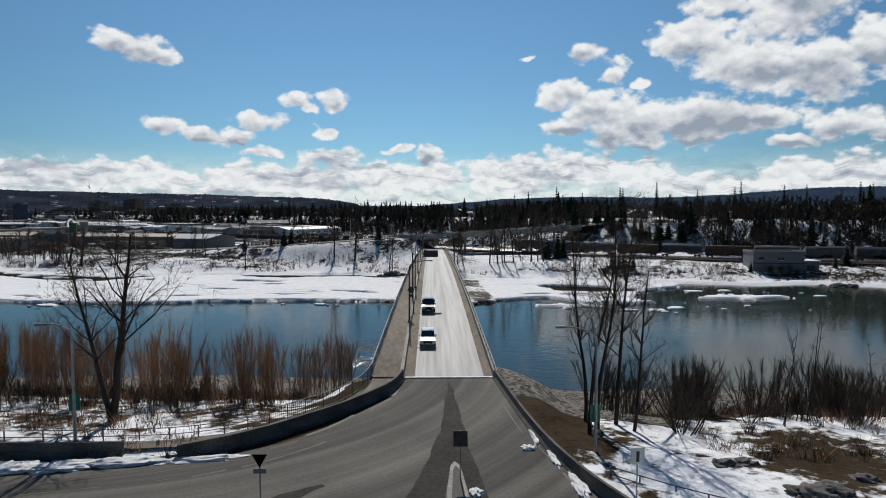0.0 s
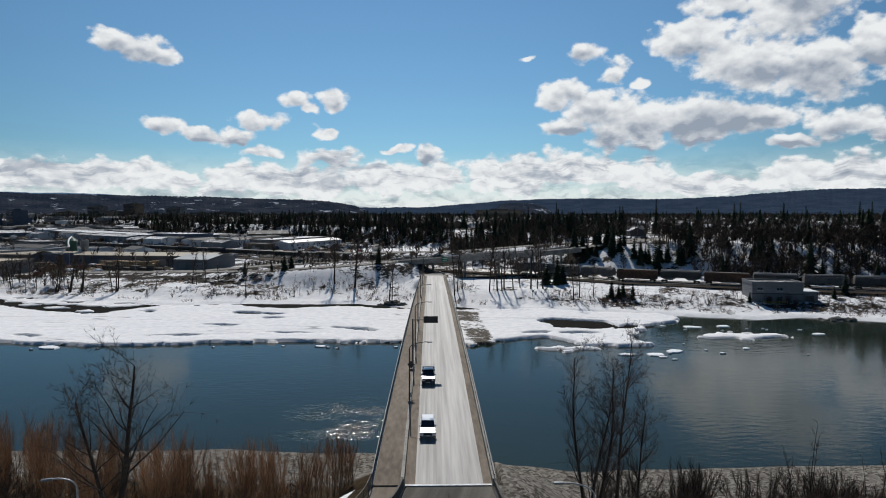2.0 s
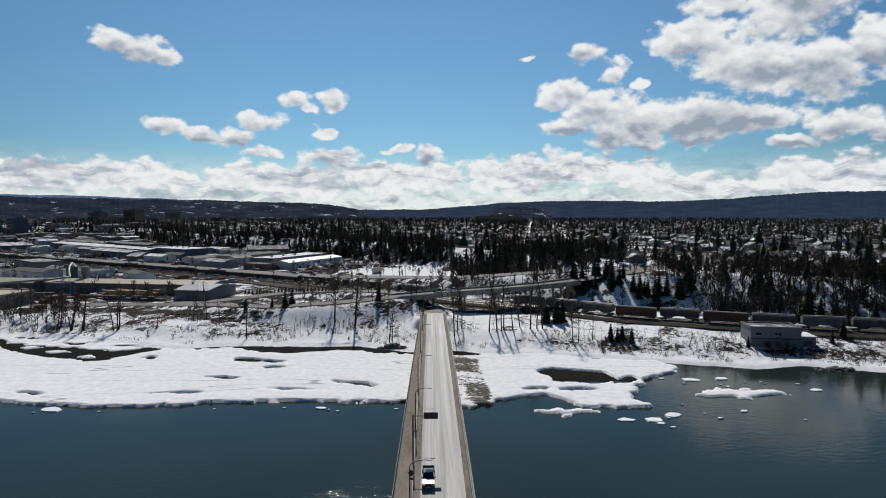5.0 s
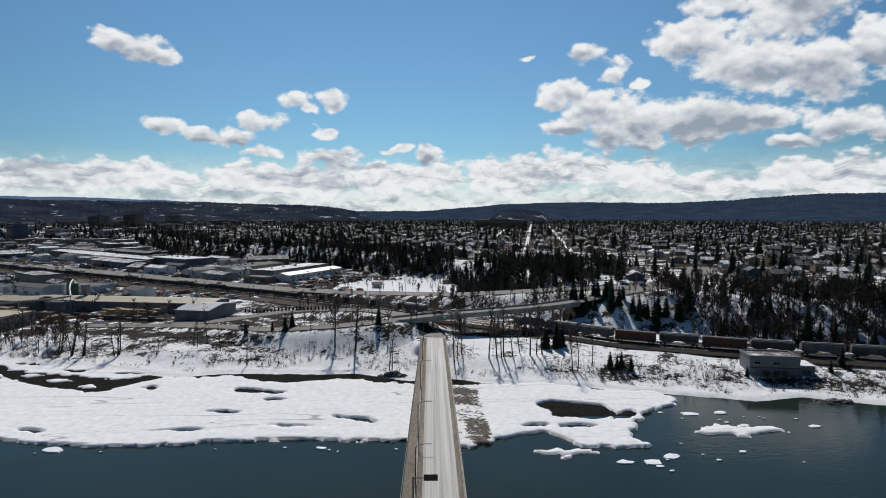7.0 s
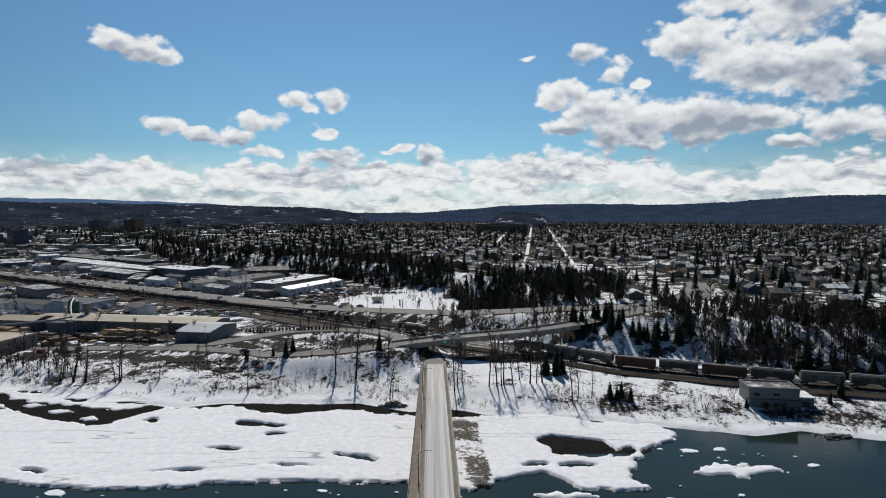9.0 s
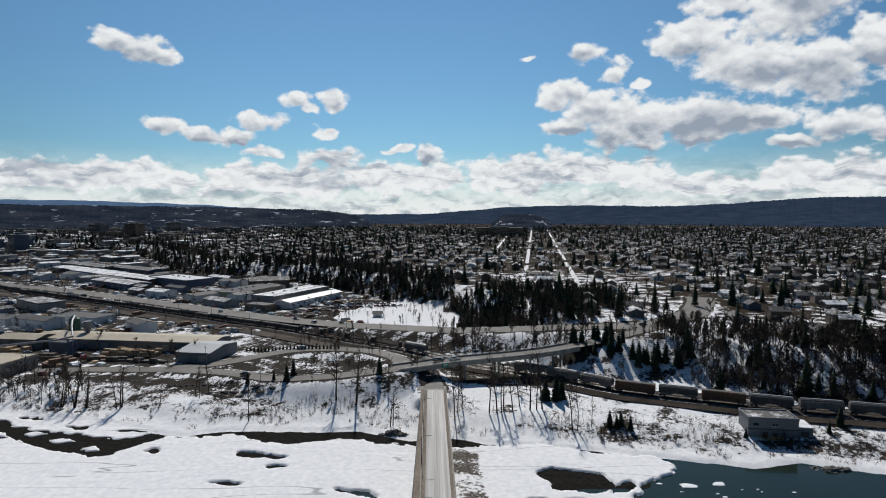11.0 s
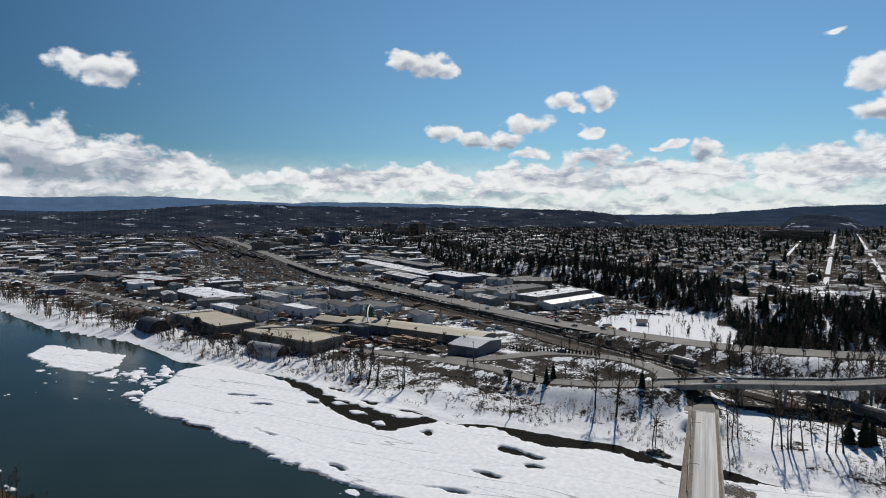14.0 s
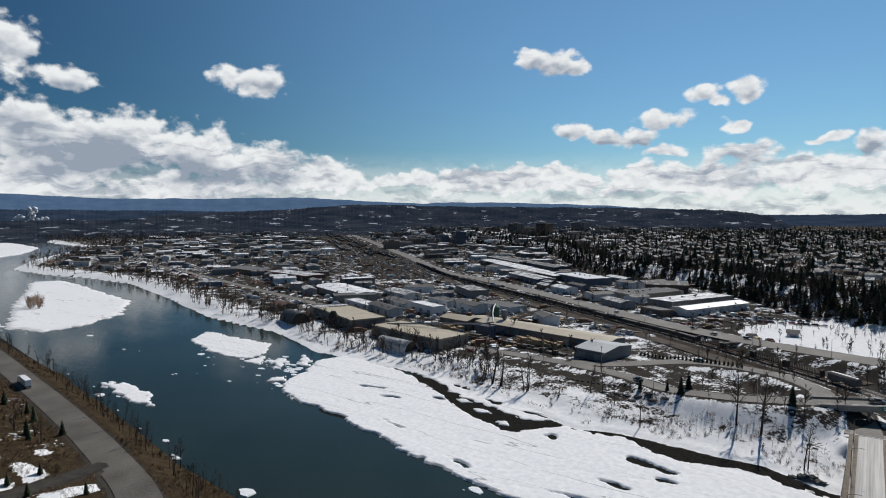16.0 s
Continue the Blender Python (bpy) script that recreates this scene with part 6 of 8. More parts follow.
for x, y, s in ((-245, 80, 1.0), (-238, 84, 0.9), (-228, 82, 1.1), (-262, 88, 1.1), (-330, 100, 1.0), (-320, 98, 0.9), (-300, 90, 1.0), (-350, 104, 1.0)):
    plant(random.choice(MANY_STEM), x, y, s * 0.55)
for x, y, s in ((-240, 82, 0.8), (-233, 80, 0.6), (-268, 92, 0.7), (-199, 71, 0.5), (-197, 62, 0.5), (-185.6, 63, 0.55), (-176.3, 74, 0.5), (-256, 90, 0.8), (-285, 90, 0.8), (-234, 91, 0.7), (-325, 96, 0.8)):
    plant(random.choice(YOUNG_FIRS), x, y, s)

# far bank: trees standing on the snow, west and east of the bridge
for x, y, s in ((-154.8, 249, 1.0), (-149, 248, 1.1), (-143.8, 248, 1.05), (-128.8, 246, 1.25)):
    plant(random.choice(MANY_STEM), x, y, s)
for x, y, s in ((-130, 245.6, 0.75), (-111.7, 244.5, 0.5), (-100.8, 253.8, 0.7), (-95.5, 255.5, 0.75), (-98, 251, 0.6), (-71.3, 231, 0.85), (-15.6, 224, 0.8), (-14.6, 225, 0.7),
                 (9.3, 228.6, 1.05), (12.5, 236, 0.9), (22.9, 230.6, 1.1), (26.1, 231.3, 1.15), (27.9, 231.2, 1.0), (28.9, 232.5, 1.1), (32.5, 232.7, 0.9), (39.3, 232.5, 1.15), (42.1, 233.3, 0.95), (44.5, 234, 1.2), (52.4, 216, 0.95), (54.1, 215.4, 0.8), (60, 218, 0.6),
                 (-86, 244, 0.55), (-165, 252, 0.6), (-178, 256, 0.65), (-186, 257, 0.6), (10.5, 233, 0.9), (36, 238, 0.8)):
    plant(random.choice(POPLARS), x, y, s * 0.98)
plant(BANK_TREES[0], -39.1, 243.5, 1.05)
plant(BANK_TREES[1], -30.7, 241.5, 1.15)
rng_far = np.random.default_rng(8)
for _ in range(76):
    x = rng_far.uniform(-90, 118)
    if -8 < x < 9:
        continue
    yf = np.interp(x, FAR_X, FAR_Y)
    plant(random.choice(SAPLING), float(x), float(yf + rng_far.uniform(12, 26)), rng_far.uniform(0.4, 0.9))
for _ in range(56):
    x = rng_far.uniform(50, 150)
    yf = np.interp(x, FAR_X, FAR_Y)
    plant(random.choice(SAPLING if rng_far.random() < 0.6 else DARK_BUSH), float(x), float(yf + rng_far.uniform(8, 20)), rng_far.uniform(0.4, 0.85))
for _ in range(40):
    x = rng_far.uniform(-200, -20)
    yf = np.interp(x, FAR_X, FAR_Y)
    plant(random.choice(DARK_BUSH), float(x), float(yf + rng_far.uniform(6, 24)), rng_far.uniform(0.25, 0.55))
# the long row of trees along the bank to the west
for _ in range(130):
    x = -190 - rng_far.random() ** 1.2 * 640
    yf = np.interp(x, FAR_X, FAR_Y)
    plant(random.choice(SAPLING + WILLOWS[:1] + MANY_STEM), float(x), float(yf + rng_far.uniform(10, 30)), rng_far.uniform(0.45, 1.0) * (1.0 if x > -420 else 1.4) * 0.7)
for x, y in ((-600, 212), (-606, 216), (-612, 214), (-596, 217), (-618, 222), (-624, 226), (-604, 222)):
    plant(random.choice(WILLOWS), x, y, 1.5, z=WATER_Z + 0.6)
# spruces on the far bank and along the ramp
for x, y, s, k in ((-62.2, 268, 1.0, 0), (-63, 258.5, 1.0, 1), (-22.6, 259.5, 1.05, 0), (-81.1, 262, 0.7, 1), (-69.5, 262, 0.6, 0), (66.5, 217, 0.85, 0), (70.7, 217, 0.8, 1), (73.3, 214, 0.75, 0), (68.8, 216, 0.7, 1), (52.2, 243.7, 1.5, 0), (48, 245, 1.3, 1), (55, 246, 1.2, 0), (150, 212, 1.0, 1), (142, 206, 0.6, 0), (112, 206, 0.5, 1)):
    plant(YOUNG_FIRS[k], x, y, s, tall=1.0)
for _ in range(26):
    x = rng_far.uniform(72, 122)
    y = 296 - (x - 72) * 0.62 + rng_far.uniform(-4, 14)
    plant(random.choice(YOUNG_FIRS), float(x), float(y), rng_far.uniform(0.9, 1.6))
for x, y, s in ((84, 398, 1.1), (112, 352, 0.95), (120, 372, 0.95), (139, 366, 1.15), (103, 405, 0.9), (92, 415, 0.85), (150, 395, 0.9), (176, 392, 0.95), (205, 400, 1.1), (222, 372, 1.1), (160, 306, 1.0), 
                (188, 296, 0.9), (240, 330, 1.1), (250, 300, 1.0), (262, 350, 1.1), (200, 288, 0.8), (64, 455, 0.95), (50, 462, 0.9), (72, 440, 1.0), (40, 470, 0.9)):
    plant(random.choice(FIRS), x, y, s)


# ---------------------------------------------------------------- railway
def offset_line(line, off):
    p = np.array(line, float)
    d = np.gradient(p[:, :2], axis=0)
    d /= np.linalg.norm(d, axis=1)[:, None]
    q = p.copy()
    q[:, :2] += np.stack([-d[:, 1], d[:, 0]], 1) * off
    return [tuple(r) for r in q]


ribbon("railway_bed", offset_line(TRACK, 3.0), 9.5, GRAVEL, "dark stone ballast under the railway tracks", 0.02)
for off in (-4.6, 0.0, 5.0):
    for side in (-0.72, 0.72):
        ribbon("rail", offset_line(TRACK, off + side), 0.09, STEEL, "worn steel rail", 0.22, step=8.0)
YARD = [p for p in TRACK if p[0] < -620]
YARD = [tuple(TRACK[17])] + YARD
ribbon("railway_bed", offset_line(YARD, 46), 44, GRAVEL, "dark gravel of the rail yard", 0.05, step=30.0)
ribbon("road", offset_line(TRACK[9:18], 17), 5.0, DIRT_ROAD, "gravel service road beside the railway", 0.03)
ribbon("road", offset_line(TRACK[9:19], -14), 5.5, DIRT_ROAD, "bare gravel strip beside the railway", 0.03)


class Along:
    """Places along a line by distance."""

    def __init__(self, line):
        self.p = smooth_line(line, 4.0)
        self.s = np.concatenate([[0], np.cumsum(np.linalg.norm(np.diff(self.p[:, :2], axis=0), axis=1))])

    def at(self, s, z=0.0):
        x, y, h = (float(np.interp(s, self.s, self.p[:, k])) for k in range(3))
        x1, y1 = (float(np.interp(s + 1.0, self.s, self.p[:, k])) for k in range(2))
        return pose(x, y, h + z, 0, 0, math.degrees(math.atan2(y1 - y, x1 - x)))


def bogie(x):
    bm = box(x - 1.1, x + 1.1, -0.95, 0.95, 0.45, 0.85, 0.05)
    for dx in (-0.85, 0.85):
        for y in (-0.78, 0.78):
            add_rod(bm, (x + dx, y - 0.07, 0.42), (x + dx, y + 0.07, 0.42), 0.42, None, 10)
    return bm


def ribbed_body(x0, x1, z0, z1, half, first, step, count, rib=0.14, proud=0.09):
    """A box body whose sides carry upright ribs, as one closed skin."""
    stations = [(x0, half)]
    for k in range(count):
        c = first + k * step
        stations += [(c - rib / 2, half), (c - rib / 2, half + proud), (c + rib / 2, half + proud), (c + rib / 2, half)]
    stations.append((x1, half))
    bm = bmesh.new()
    rings = [[bm.verts.new((x, -w, z0)), bm.verts.new((x, w, z0)), bm.verts.new((x, w, z1)), bm.verts.new((x, -w, z1))] for x, w in stations]
    for a, b in zip(rings[:-1], rings[1:]):
        for k in range(4):
            bm.faces.new((a[k], a[(k + 1) % 4], b[(k + 1) % 4], b[k]))
    bm.faces.new(rings[0][::-1])
    bm.faces.new(rings[-1])
    return bm


def hopper_template():
    thing = tagged(empty("hopper_car", pose(0, -300, -60)), "grey covered hopper freight car on the track", "freight car", "freight cars")
    prof = [(-7.6, 1.9), (7.6, 1.9), (5.4, 1.0), (3.0, 1.0), (1.6, 1.9), (-1.6, 1.9), (-3.0, 1.0), (-5.4, 1.0)]
    bm = bmesh.new()
    a = [bm.verts.new((x, -1.5, z)) for x, z in prof]
    b = [bm.verts.new((x, 1.5, z)) for x, z in prof]
    bm.faces.new(a)
    bm.faces.new(b[::-1])
    for i in range(len(prof)):
        j = (i + 1) % len(prof)
        bm.faces.new((a[i], b[i], b[j], a[j]))
    part("underbody", bm, HOPPER, thing, "sloping hopper underside")
    part("body", ribbed_body(-7.6, 7.6, 1.9, 4.3, 1.5, -7.0, 1.75, 9, 0.12, 0.1), HOPPER, thing)
    part("roof", bent_rod([(-7.5, 0, 3.62), (7.5, 0, 3.62)], 1.45, 14), HOPPER, thing, "rounded hopper roof")
    for x in (-6.2, 6.2):
        part("bogie", bogie(x), DARK_STEEL, thing, "dark steel bogie")
    part("hatch_walk", box(-7.2, 7.2, -0.35, 0.35, 5.05, 5.16), STEEL, thing, "grey roof walk")
    return thing


def lumber_template():
    thing = tagged(empty("lumber_car", pose(0, -300, -60)), "empty lumber flat car with tall stakes and bulkheads", "freight car", "freight cars")
    part("deck", box(-10, 10, -1.4, 1.4, 0.95, 1.35, 0.05), RUST, thing)
    for x in (-9.8, 9.8):
        part("bulkhead", box(x - 0.3, x + 0.3, -1.45, 1.45, 1.35, 4.4, 0.05), DARK_STEEL, thing, "tall dark bulkhead")
    stake = bm_mesh("stake", box(-0.11, 0.11, -0.1, 0.1, 1.3, 4.1), LOG)
    for k in range(13):
        for y in (-1.35, 1.35):
            part("stake", stake, LOG, thing, at=pose(-8.6 + k * 1.43, y, 0))
    part("centre_beam", box(-9.5, 9.5, -0.12, 0.12, 1.35, 2.0), LOG, thing)
    for x in (-8, 8):
        part("bogie", bogie(x), DARK_STEEL, thing)
    return thing


def gondola_template(h, mat, label, name):
    thing = tagged(empty(name, pose(0, -300, -60)), label, "freight car", "freight cars")
    part("body", ribbed_body(-8.2, 8.2, 0.95, h, 1.45, -7.7, 1.71, 10), mat, thing)
    part("load", box(-7.9, 7.9, -1.2, 1.2, h, h + 0.16, 0.1), ROCK, thing, "dark load")
    for x in (-6.4, 6.4):
        part("bogie", bogie(x), DARK_STEEL, thing)
    return thing


def tank_template():
    thing = tagged(empty("tank_car", pose(0, -300, -60)), "black cylindrical tank freight car", "freight car", "freight cars")
    part("tank", rod((-8, 0, 2.7), (8, 0, 2.7), 1.5, None, 14), DARK_STEEL, thing)
    part("dome", rod((0, 0, 4.0), (0, 0, 4.6), 0.6, None, 10), DARK_STEEL, thing)
    part("frame", box(-8.6, 8.6, -1.2, 1.2, 0.9, 1.25), DARK_STEEL, thing)
    for x in (-6.4, 6.4):
        part("bogie", bogie(x), DARK_STEEL, thing)
    return thing


CARS = [hopper_template(), lumber_template(), gondola_template(3.2, DARK_STEEL, "dark open gondola freight car", "gondola_car"), gondola_template(4.6, RUST, "rust-brown box freight car", "box_car"), tank_template()]
main = Along(TRACK)
s_bridge = float(main.s[np.argmin(np.abs(main.p[:, 0] - 0))])
s = s_bridge - 62
while s > 20:
    copy_thing(CARS[0] if random.random() < 0.82 else CARS[3], main.at(s, 0.22))
    s -= 17.2
s = s_bridge + 10
copy_thing(CARS[0], main.at(s, 0.22))
for _ in range(4):
    s += 21.5
    copy_thing(CARS[1], main.at(s, 0.22))
s += 20.5
for _ in range(34):
    copy_thing(random.choice((CARS[2], CARS[2], CARS[4])), main.at(s, 0.22))
    s += 18.0
# the yard: long strings of wagons, some under old snow
YARD_OFFSETS = (9, 15, 21, 27, 39, 45, 63, 69, 75, 81)
WHITE_CAR_STRING = gondola_template(3.6, SNOW_ROOF, "freight car with a snow-covered load", "covered_car")
for k, o in enumerate(YARD_OFFSETS):
    t = Along(offset_line(YARD, o))
    s = random.uniform(330, 460) + (160 if o > 60 else 0)
    end = 1000 if o > 60 else 1350
    while s < end:
        kinds = (WHITE_CAR_STRING,) if o > 60 else (CARS[2], CARS[2], CARS[3], CARS[4])
        for _ in range(random.randint(6, 13)):
            copy_thing(random.choice(kinds), t.at(s, 0.1))
            s += 18.2
        s += random.uniform(60, 260)
    for side in (-0.72, 0.72):
        ribbon("rail", offset_line(YARD, o + side), 0.10, STEEL, "worn steel rail in the yard", 0.14, step=40.0)


# ---------------------------------------------------------------- industrial buildings
def warehouse(x, y, length, width, height, turn, wall, roof, kind, label, doors=4, side=-1, band=None, z=None, windows=0, roof_lift=1.6, units=0):
    """A long shed: its middle, size, height to the eaves and the bearing of its long side."""
    z = land_z(x, y) - 0.15 if z is None else z
    thing = tagged(empty("warehouse", pose(x, y, z, 0, 0, turn)), label, "building")
    L, W = length / 2, width / 2
    shell = box(-L, L, -W, W, -1.5, height)
    if kind != "flat":
        for s in (-1, 1):
            vs = [shell.verts.new(p) for p in ((s * L, -W, height), (s * L, W, height), (s * L, 0, height + roof_lift), (s * (L - 0.3), -W, height), (s * (L - 0.3), W, height), (s * (L - 0.3), 0, height + roof_lift))]
            for f in ((0, 1, 2), (5, 4, 3), (0, 3, 4, 1), (1, 4, 5, 2), (2, 5, 3, 0)):
                shell.faces.new([vs[k] for k in f])
    part("wall", shell, wall, thing)
    if kind == "flat":
        bm = box(-L - 0.25, L + 0.25, -W - 0.25, W + 0.25, height, height + 0.45)
        part("roof", bm, roof, thing)
        rim_bm = bmesh.new()
        for y0, y1, x0, x1 in ((-W - 0.3, -W - 0.05, -L - 0.3, L + 0.3), (W + 0.05, W + 0.3, -L - 0.3, L + 0.3), (-W, W, -L - 0.3, -L - 0.05), (-W, W, L + 0.05, L + 0.3)):
            add_box(rim_bm, x0, x1, y0, y1, height - 0.3, height + 0.75)
        part("parapet", rim_bm, band or wall, thing)
    else:
        bm = bmesh.new()
        prof = [(-W - 0.5, height - 0.12), (0, height + roof_lift), (W + 0.5, height - 0.12), (W + 0.5, height + 0.12), (0, height + roof_lift + 0.24), (-W - 0.5, height + 0.12)]
        a = [bm.verts.new((-L - 0.5, p, q)) for p, q in prof]
        b = [bm.verts.new((L + 0.5, p, q)) for p, q in prof]
        bm.faces.new(a)
        bm.faces.new(b[::-1])
        for i in range(6):
            j = (i + 1) % 6
            bm.faces.new((a[i], b[i], b[j], a[j]))
        part("roof", bm, roof, thing)
    if doors:
        h = min(3.8, height * 0.75)
        door = bm_mesh("door", box(-1.9, 1.9, -0.12, 0.12, 0.1, h, 0.03), BROWN_WALL if wall is TAN else GREY_SHEET)
        for k in range(doors):
            part("door", door, None, thing, "roll-up loading door", pose(-L + (k + 0.5) * length / doors, side * (W + 0.02), 0))
    if windows:
        pane = bm_mesh("window", box(-0.8, 0.8, -0.06, 0.06, height * 0.5, height * 0.5 + 1.1), GLASS)
        for k in range(windows):
            part("window", pane, None, thing, "", pose(-L + (k + 0.5) * length / windows, -side * (W + 0.02), 0))
            part("window", pane, None, thing, "", pose(-L + (k + 0.5) * length / windows, side * (W + 0.16), 1.0 if doors else 0))
    for k in range(units):
        part("roof_unit", box(-0.9, 0.9, -0.7, 0.7, height + 0.4, height + 1.5, 0.1), GREY_SHEET, thing, "grey rooftop ventilation unit", pose(-L * 0.6 + k * length * 0.6 / max(1, units), W * 0.2, 0))
    return thing


def quonset(x, y, length, radius, turn, label, mat=GREY_SHEET):
    z = land_z(x, y) - 0.1
    thing = tagged(empty("arched_shed", pose(x, y, z, 0, 0, turn)), label, "building")
    bm = bmesh.new()
    n, L = 14, length / 2
    arc = [(radius * math.cos(math.pi * k / n), radius * 1.05 * math.sin(math.pi * k / n)) for k in range(n + 1)]
    a = [bm.verts.new((-L, p, q)) for p, q in arc]
    b = [bm.verts.new((L, p, q)) for p, q in arc]
    for k in range(n):
        bm.faces.new((a[k], a[k + 1], b[k + 1], b[k]))
    bmesh.ops.solidify(bm, geom=bm.faces[:], thickness=0.15)
    part("shell", bm, mat, thing)
    end = bmesh.new()
    end.faces.new([end.verts.new((-L + 0.6, p * 0.97, q * 0.97)) for p, q in arc])
    part("end_wall", end, BROWN_WALL, thing)
    # a black face closes this end, standing for the shadowed interior
    dark = bmesh.new()
    dark.faces.new([dark.verts.new((L - 0.8, p * 0.97, q * 0.97)) for p, q in arc])
    part("end_wall", dark, RUBBER, thing, "black panel for the shade inside the open end")
    for k in range(1, int(length / 3)):
        pts = [(-L + k * 3, p * 1.015, q * 1.015) for p, q in arc]
        part("rib", bent_rod(pts, 0.09, 4), mat, thing)


# the sawmill yard beside the ramp
warehouse(-121, 323, 19, 28, 5.6, -11, SIDING, GREY_SHEET, "gable", "grey-walled shed with a pale low gable roof", 2)
warehouse(-176, 351, 113, 21, 5.6, -9, SIDING, TAN, "gable", "very long sawmill shed with a tan roof", 6, roof_lift=1.2)
warehouse(-236, 350, 26, 16, 6.2, -9, GREY_WALL, TAN, "gable", "short mill shed with a tan roof", 2)
warehouse(-203, 330, 11, 7, 7.0, -9, BLUE_SHEET, DARK_ROOF, "flat", "small bright blue sawmill tower", 0)
warehouse(-314, 318, 65, 26, 6.4, -22, GREY_WALL, TAN, "flat", "tan-roofed warehouse with brown doors facing the river", 7, band=TAN)
warehouse(-233, 297, 64, 25, 6.2, -11, GREY_WALL, TAN, "flat", "long tan-roofed warehouse above the snowy bank", 7, band=TAN)
quonset(-351, 297, 24, 7.5, -18, "grey ribbed arched shed above the bank", GREY_SHEET)
quonset(-231, 273, 27, 5.5, -8, "pale ribbed arched shed above the bank", WHITE_SHEET)
warehouse(-401, 327, 24, 14, 4.5, -15, BROWN_WALL, RUST, "gable", "brown shed with a rusty roof", 2)
warehouse(-420, 420, 88, 34, 6.0, -22, GREY_SHEET, SNOW_ROOF, "gable", "wide grey warehouse with snow on its roof", 6)
for k, (x, y, L, W) in enumerate(((-352, 372, 44, 13), (-318, 362, 40, 12), (-292, 384, 34, 12), (-332, 398, 40, 14), (-300, 420, 30, 16), (-268, 410, 34, 14), (-250, 432, 40, 18), (-365, 440, 46, 18))):
    warehouse(x, y, L, W, 4.6 + (k % 3), -20 - 3 * (k % 2), WHITE_SHEET, SNOW_ROOF, "gable" if k % 2 else "flat", "white storage shed with a snowy roof", 3)
warehouse(-590, 500, 92, 30, 5.5, -8, BROWN_WALL, SNOW_ROOF, "flat", "dark brown warehouse with a red band", 6, band=RED_CAR)
warehouse(-690, 505, 80, 34, 5.5, -8, BROWN_WALL, DARK_ROOF, "flat", "dark brown low flat-roofed warehouse", 5, band=BROWN_WALL)
# beyond the highway
warehouse(-106, 522, 76, 17, 5.4, 65, WHITE_SHEET, GREY_SHEET, "gable", "long white shop building with a grey roof", 5, windows=10, units=3, side=1)
warehouse(-128, 552, 80, 26, 6.4, 65, GREY_WALL, SNOW_ROOF, "flat", "grey industrial building with a snowy roof", 4, units=3, side=1)
warehouse(-172, 566, 62, 30, 6.8, 65, TAN, DARK_ROOF, "flat", "tan block-walled industrial hall", 4, units=4, side=1)
warehouse(-170, 628, 40, 22, 8.5, 20, BROWN_WALL, SNOW_ROOF, "gable", "brown barn-like hall with a white roof", 1, roof_lift=3.0)
warehouse(-275, 662, 70, 34, 7.2, -35, BLUE_SHEET, WHITE_SHEET, "flat", "blue and white flat-roofed warehouse", 4, side=-1, units=4)
for k, (x, y, L) in enumerate(((-350, 700, 130), (-395, 735, 150), (-440, 775, 150), (-395, 800, 120), (-480, 850, 130), (-330, 640, 80))):
    warehouse(x, y, L, 24, 6.0, -37, BLUE_SHEET if k % 2 else BROWN_WALL, SNOW_ROOF, "gable", "long low storage shed with streaks of snow", 6, roof_lift=1.4)


# downtown blocks
def office_block(x, y, w, d, h, turn, wall, label, floors, cols):
    z = land_z(x, y) - 1
    thing = tagged(empty("office_block", pose(x, y, z, 0, 0, turn)), label, "building")
    part("wall", box(-w / 2, w / 2, -d / 2, d / 2, 0, h, 0.2), wall, thing)
    part("roof", box(-w / 2 - 0.3, w / 2 + 0.3, -d / 2 - 0.3, d / 2 + 0.3, h, h + 0.8), DARK_ROOF, thing)
    part("plant_room", box(-w / 5, w / 5, -d / 5, d / 5, h + 0.8, h + 4), wall, thing)
    band = bm_mesh("window_band", box(-w / 2 + 1, w / 2 - 1, -0.15, 0.15, 0, 1.7), GLASS)
    band_side = bm_mesh("window_band", box(-0.15, 0.15, -d / 2 + 1, d / 2 - 1, 0, 1.7), GLASS)
    for k in range(floors):
        zz = 1.6 + k * (h - 1) / floors
        part("window_band", band, None, thing, at=pose(0, -d / 2 - 0.05, zz))
        part("window_band", band_side, None, thing, at=pose(-w / 2 - 0.05, 0, zz))


office_block(-828, 1217, 36, 26, 36, -38, BLUE_SHEET, "tall office block of white bands and dark glass", 12, 6)
office_block(-880, 1290, 30, 24, 34, -38, BLUE_SHEET, "dark blue glass-walled office block", 11, 6)
office_block(-900, 1640, 52, 26, 34, -30, GREY_WALL, "pale grey apartment block downtown", 9, 6)
office_block(-735, 1500, 44, 26, 38, -30, BROWN_WALL, "brown apartment tower near downtown", 11, 6)
office_block(-800, 1900, 60, 26, 34, -20, GREY_WALL, "pale long apartment slab downtown", 9, 6)
office_block(-640, 1880, 90, 26, 18, -15, GREY_WALL, "long low apartment block", 5, 6)
office_block(190, 1650, 130, 24, 24, -10, BROWN_WALL, "long brown apartment block among trees", 6, 10)
rng_town = np.random.default_rng(12)
for _ in range(26):
    a, r = radians(rng_town.uniform(-42, -18)), rng_town.uniform(1350, 2100)
    office_block(r * math.sin(a), r * math.cos(a), rng_town.uniform(24, 60), rng_town.uniform(18, 30), rng_town.uniform(8, 22), rng_town.uniform(-40, -10),
                 random.choice((BROWN_WALL, BROWN_WALL, GREY_WALL, BLUE_SHEET)), "mid-rise building in the town centre", rng_town.integers(2, 6), 4)


